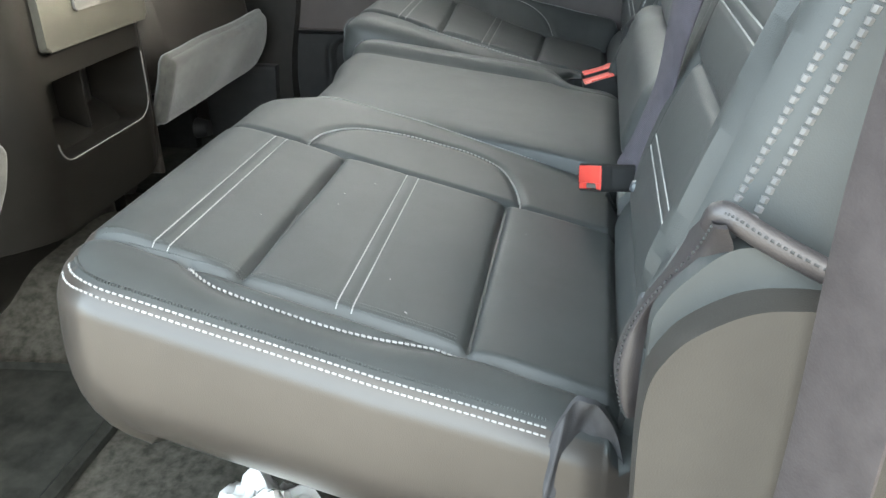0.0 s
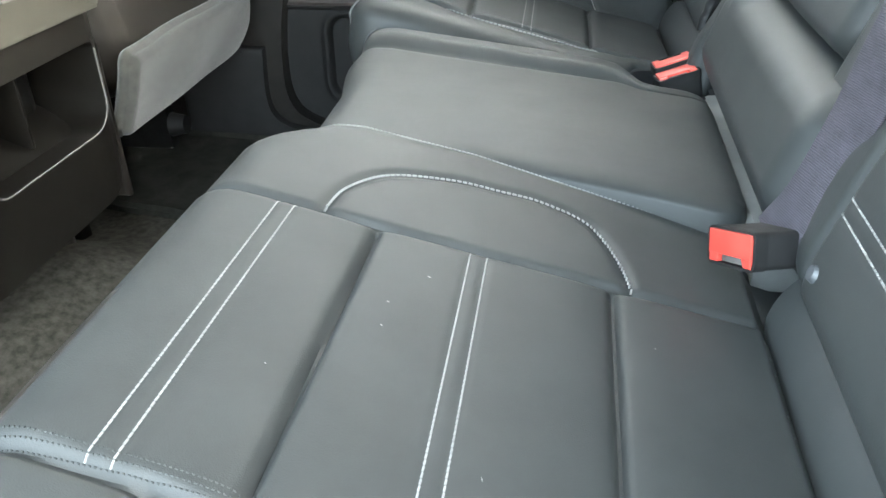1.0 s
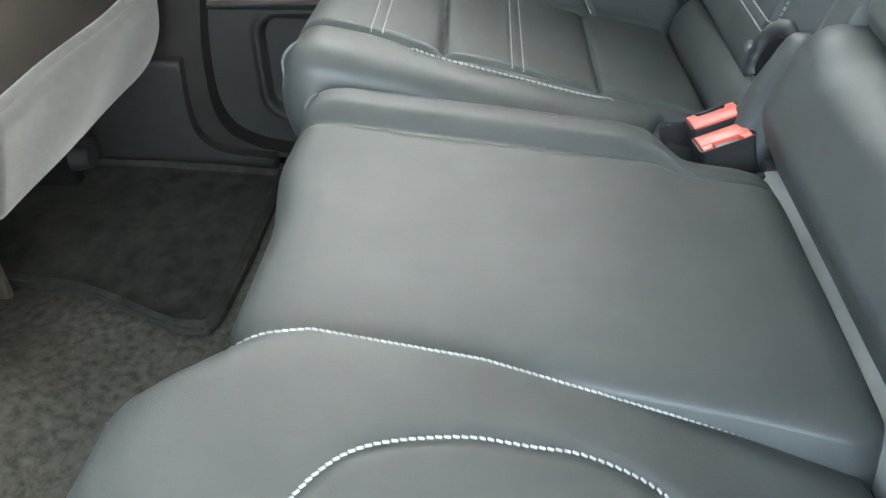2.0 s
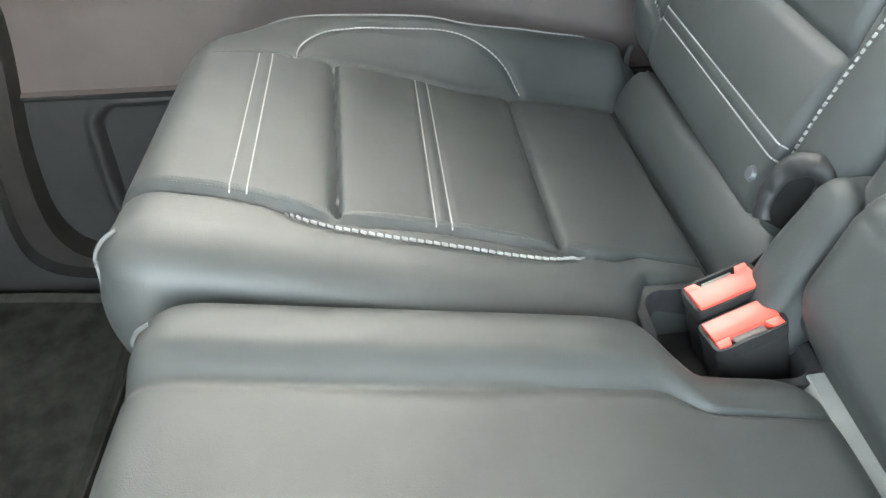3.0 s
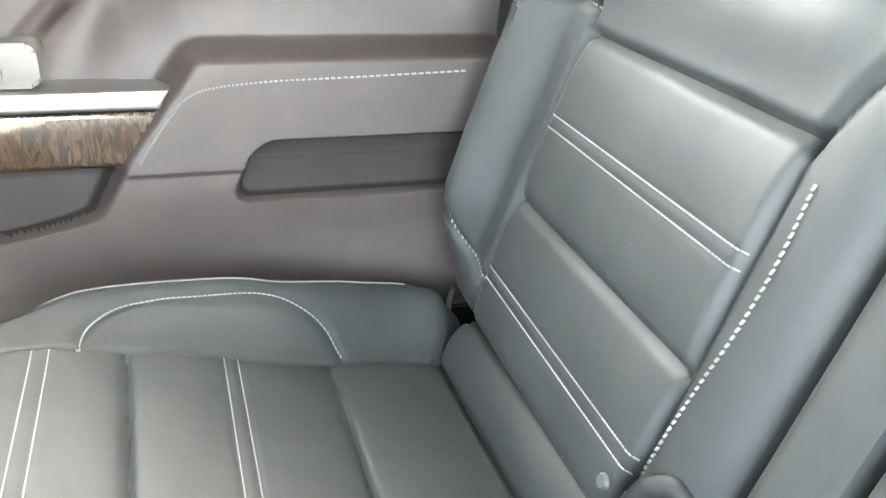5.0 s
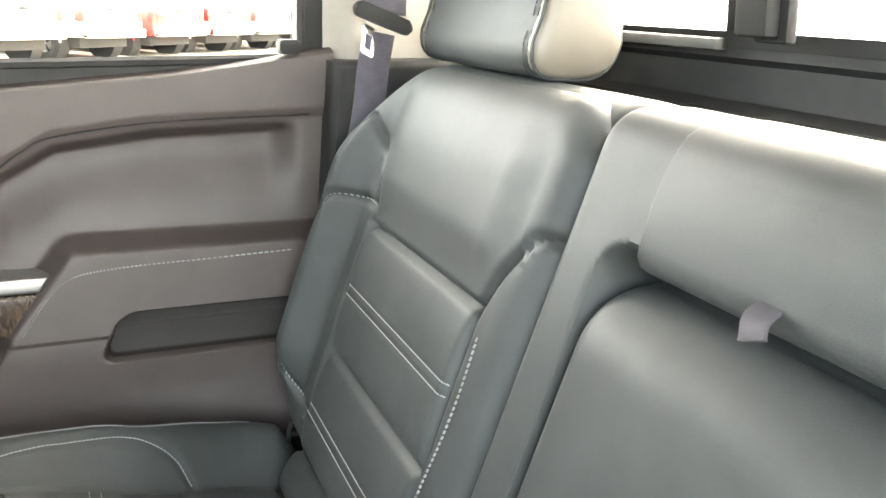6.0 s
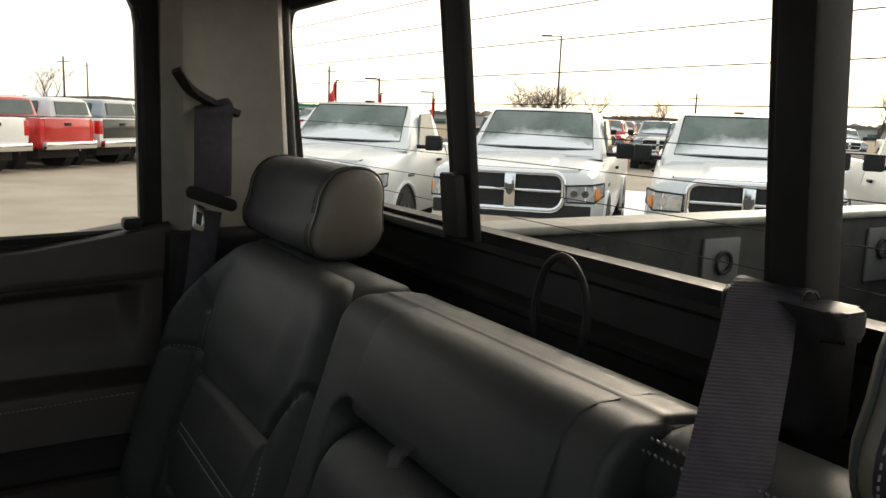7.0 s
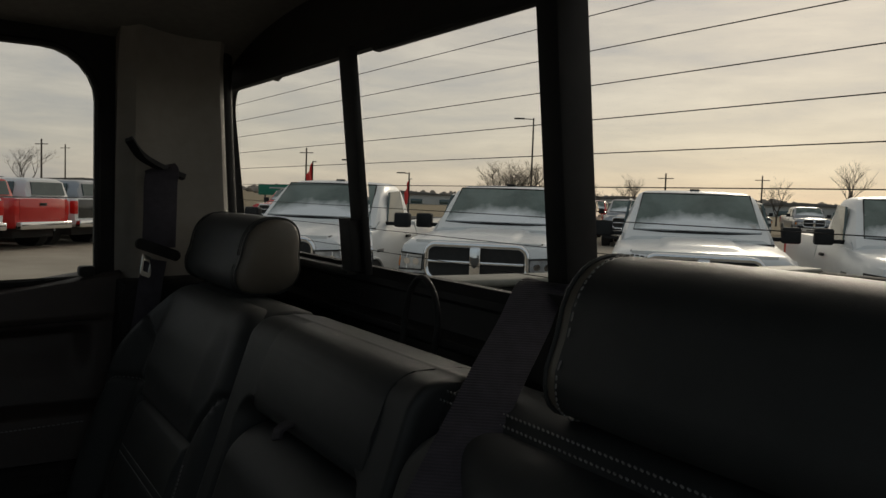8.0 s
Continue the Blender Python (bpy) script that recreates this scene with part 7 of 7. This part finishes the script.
def flag_pole(x, y, h):
    th = thing("flag_pole", "slim pole with a drooping red flag", "flag", "lot flags")
    part("pole", tube([(0, 0, 0), (0, 0, h)], 0.04, 6), DARK_METAL, th)
    part("arm", tube([(0, 0, h), (0.35, -0.35, h + 0.02)], 0.03, 6), DARK_METAL, th)
    v, f, n = [], [], 9
    for layer in (0, 1):
        for i in range(n):
            for j in range(n):
                a, b = i / (n - 1), j / (n - 1)
                w = 0.9 * a * (1 - 0.35 * b)
                v.append((-0.68 * w + 0.04 * math.sin(5 * a + 3 * b), 0.72 * w + 0.05 * math.sin(7 * a), h - 0.05 - 0.95 * b - 0.75 * a * (1 - 0.25 * b) + 0.012 * layer))
    for layer in (0, 1):
        o = layer * n * n
        f += [(o + i * n + j, o + i * n + n + j, o + i * n + n + j + 1, o + i * n + j + 1) for i in range(n - 1) for j in range(n - 1)]
    part("flag", (v, f), FLAG_RED, th, "drooping red cloth flag")
    th.location = (x, y, GROUND)


flag_pole(41.37, -17.83, 3.55)
flag_pole(39.92, -19.9, 2.95)
flag_pole(38.46, -22.46, 2.75)


def bare_tree(x, y, h, spread, seed, stems=1, depth=6, label="bare winter tree with fine grey-brown twigs"):
    """A leafless tree: a trunk that forks again and again; trunk and limbs in one part, twigs in another."""
    rnd = random.Random(seed)
    big, fine = ([], []), ([], [])

    def limb(p, d, length, r, level):
        pts = [p]
        q, dd = p.copy(), d.copy()
        for k in range(3):
            dd = (dd + Vector((rnd.uniform(-1, 1), rnd.uniform(-1, 1), rnd.uniform(-0.3, 0.6))) * 0.16).normalized()
            q = q + dd * length / 3
            pts.append(q.copy())
        v, f = tube(pts, [r, r * 0.85, r * 0.72, r * 0.6], 5 if level < 3 else 3)
        bag2 = big if level < 3 else fine
        o = len(bag2[0])
        bag2[0].extend(v)
        bag2[1].extend(tuple(o + i for i in face) for face in f)
        if level >= depth:
            return
        for _ in range(rnd.choice((2, 3, 3)) if level else 4):
            a = rnd.uniform(0, 2 * math.pi)
            tilt = rnd.uniform(0.35, 0.85) * spread
            side = Vector((math.cos(a), math.sin(a), 0))
            nd = (dd * math.cos(tilt) + side * math.sin(tilt) + Vector((0, 0, 0.12))).normalized()
            limb(pts[rnd.choice((2, 3, 3))], nd, length * rnd.uniform(0.62, 0.82), r * 0.55, level + 1)

    for s in range(stems):
        a = 2 * math.pi * s / max(stems, 1)
        d = Vector((0.35 * math.cos(a) * (stems > 1), 0.35 * math.sin(a) * (stems > 1), 1)).normalized()
        limb(Vector((0.4 * math.cos(a) * (stems > 1), 0.4 * math.sin(a) * (stems > 1), 0)), d, h * 0.30, h * 0.022, 0)
    th = thing("tree", label, "tree", "bare trees")
    part("trunk", big, BARK, th)
    tagged(part("twigs", fine, TWIG, th), kind="stuff")
    th.location = (x, y, GROUND)


bare_tree(47.01, -36.68, 5.6, 1.15, 3, stems=5, depth=6, label="broad bare thicket of grey-brown branches")
bare_tree(49.6, -37.24, 4.6, 1.1, 8, stems=3, depth=5, label="bare shrub of grey-brown branches beside a thicket")
bare_tree(42.34, -43.76, 4.4, 0.9, 11)
bare_tree(43.72, -44.7, 3.6, 0.8, 12)
bare_tree(42.5, -61.87, 4.6, 1.0, 13)
bare_tree(36.49, -61.93, 6.2, 0.85, 14)
bare_tree(53.88, -62.85, 3.4, 1.1, 15, stems=4, depth=5, label="low bare hedge shrub")
bare_tree(50.45, -63.77, 3.2, 1.1, 16, stems=4, depth=5, label="low bare hedge shrub")
bare_tree(78.35, -6.93, 5.6, 1.0, 17)
bare_tree(44.71, -53.12, 3.4, 1.0, 18)
bare_tree(45.92, -40.65, 4.9, 0.85, 21)
bare_tree(44.07, -42.71, 3.4, 0.9, 22)


def utility_pole(x, y, h):
    th = thing("utility_pole", "dark wooden utility pole with a crossbar", "utility pole", "utility poles")
    part("pole", tube([(0, 0, 0), (0, 0, h)], [0.085, 0.06], 8), BARK, th)
    part("crossbar", box(-0.6, 0.6, -0.03, 0.03, h - 0.42, h - 0.36, 0.01), BARK, th)
    th.location = (x, y, GROUND)
    th.rotation_euler.z = radians(40)


utility_pole(43.32, -60.79, 4.6)
utility_pole(66.45, -6.64, 5.2)
utility_pole(89.75, -11.21, 6.0)
utility_pole(59.4, -24.98, 5.4)
utility_pole(41.86, -47.05, 4.2)


def building(x, y, w, d, h, turn, label):
    th = thing("low_building", label, "building", "far buildings")
    part("wall", box(-w / 2, w / 2, -d / 2, d / 2, 0, h, 0.02), WALL_PALE, th)
    part("roof", prism([(-w / 2 - 0.3, h), (w / 2 + 0.3, h), (0, h + w * 0.025)], -d / 2 - 0.3, d / 2 + 0.3, "y", 0.02), ROOF_GREY, th)
    for k in range(6):
        q = -w / 2 + (k + 0.7) * w / 6.5
        part("window", box(q, q + w / 16, d / 2 - 0.05, d / 2 + 0.05, h * 0.35, h * 0.7, 0.02), DARKGLASS, th)
    th.location = (x, y, GROUND)
    th.rotation_euler.z = radians(turn)


building(71.36, -108.79, 24, 10, 2.2, 35, "long low pale shed behind the lot")
building(59.24, -113.5, 14, 8, 2.0, 35, "low pale shed behind the lot")
building(107.37, -108.67, 26, 12, 2.6, 40, "grey roofed building beyond the field")
building(118.49, -62.93, 30, 12, 2.2, 60, "low pale roadside building")
building(124.59, -18.07, 30, 12, 2.2, 80, "low pale building beyond the lot")

sign = thing("road_sign", "green highway sign board seen far off, lettering too small to read", "road sign")
part("board", box(-1.7, 1.7, -0.05, 0.05, 1.55, 2.35, 0.03), SIGN_GREEN, sign)
part("writing_bar", box(-1.2, 0.9, 0.05, 0.07, 2.05, 2.14, 0.005), WALL_PALE, sign)
part("writing_bar", box(-1.2, 0.4, 0.05, 0.07, 1.80, 1.89, 0.005), WALL_PALE, sign)
for q in (-1.2, 1.2):
    part("post", box(q - 0.06, q + 0.06, -0.12, -0.05, 0, 1.7, 0.01), DARK_METAL, sign)
sign.location, sign.rotation_euler.z = (56.53, -21.85, GROUND), radians(70)

# dry field beyond the lot, and a low wood along the horizon
v, f = [], []
for k in range(97):
    a = radians(-160 + 220 * k / 96)
    for r, z in ((52 if -70 < math.degrees(a) < -28 else 95, 0.05), (180, 1.1), (420, 3.2)):
        v.append((r * math.cos(a), r * math.sin(a), GROUND + z))
f = [(3 * k + j, 3 * k + 3 + j, 3 * k + 4 + j, 3 * k + 1 + j) for k in range(96) for j in (0, 1)]
tagged(part("field", (v, f), GRASS), "dry tan grass field beyond the lot", "field", kind="structure")


def far_wood():
    rnd = random.Random(5)
    v, f = [], []
    for k in range(1500):
        a, r = radians(rnd.uniform(-150, 60)), rnd.uniform(230, 400)
        h = rnd.uniform(1.2, 2.6) * (1 + 0.5 * noise.noise((a * 9, 0, 0))) * r / 300
        w = h * rnd.uniform(0.5, 1.1)
        c = Vector((r * math.cos(a), r * math.sin(a), GROUND + 1.0 + 0.007 * (r - 180)))
        o, n = len(v), 7
        for j in range(4):
            for i in range(n):
                q = 2 * math.pi * i / n
                s = (0.5, 1.0, 0.8, 0.25)[j] * rnd.uniform(0.6, 1.25) * w
                v.append(c + Vector((s * math.cos(q), s * math.sin(q), h * (0.0, 0.35, 0.7, 1.0)[j] * rnd.uniform(0.9, 1.1))))
        f += [(o + j * n + i, o + j * n + (i + 1) % n, o + j * n + n + (i + 1) % n, o + j * n + n + i) for j in range(3) for i in range(n)]
        f.append(tuple(o + 3 * n + i for i in range(n)))
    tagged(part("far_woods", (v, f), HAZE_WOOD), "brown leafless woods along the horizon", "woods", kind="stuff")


far_wood()

# a low white slab with an uneven outline, laid on the lot
pale_patch = thing("white_patch", "flat white patch on the lot behind the pickups", "snow")
pts = [(2.2 * math.cos(radians(a)) * (1 + 0.2 * noise.noise((a * 0.05, 0, 0))), 5.0 * math.sin(radians(a)) * (1 + 0.2 * noise.noise((a * 0.05, 3, 0)))) for a in range(0, 360, 10)]
part("snow", prism(pts, 0.0, 0.10, "z", 0.04, 2), PATCH_WHITE, pale_patch)
pale_patch.location, pale_patch.rotation_euler.z = (10.77, -10.45, GROUND), radians(45)
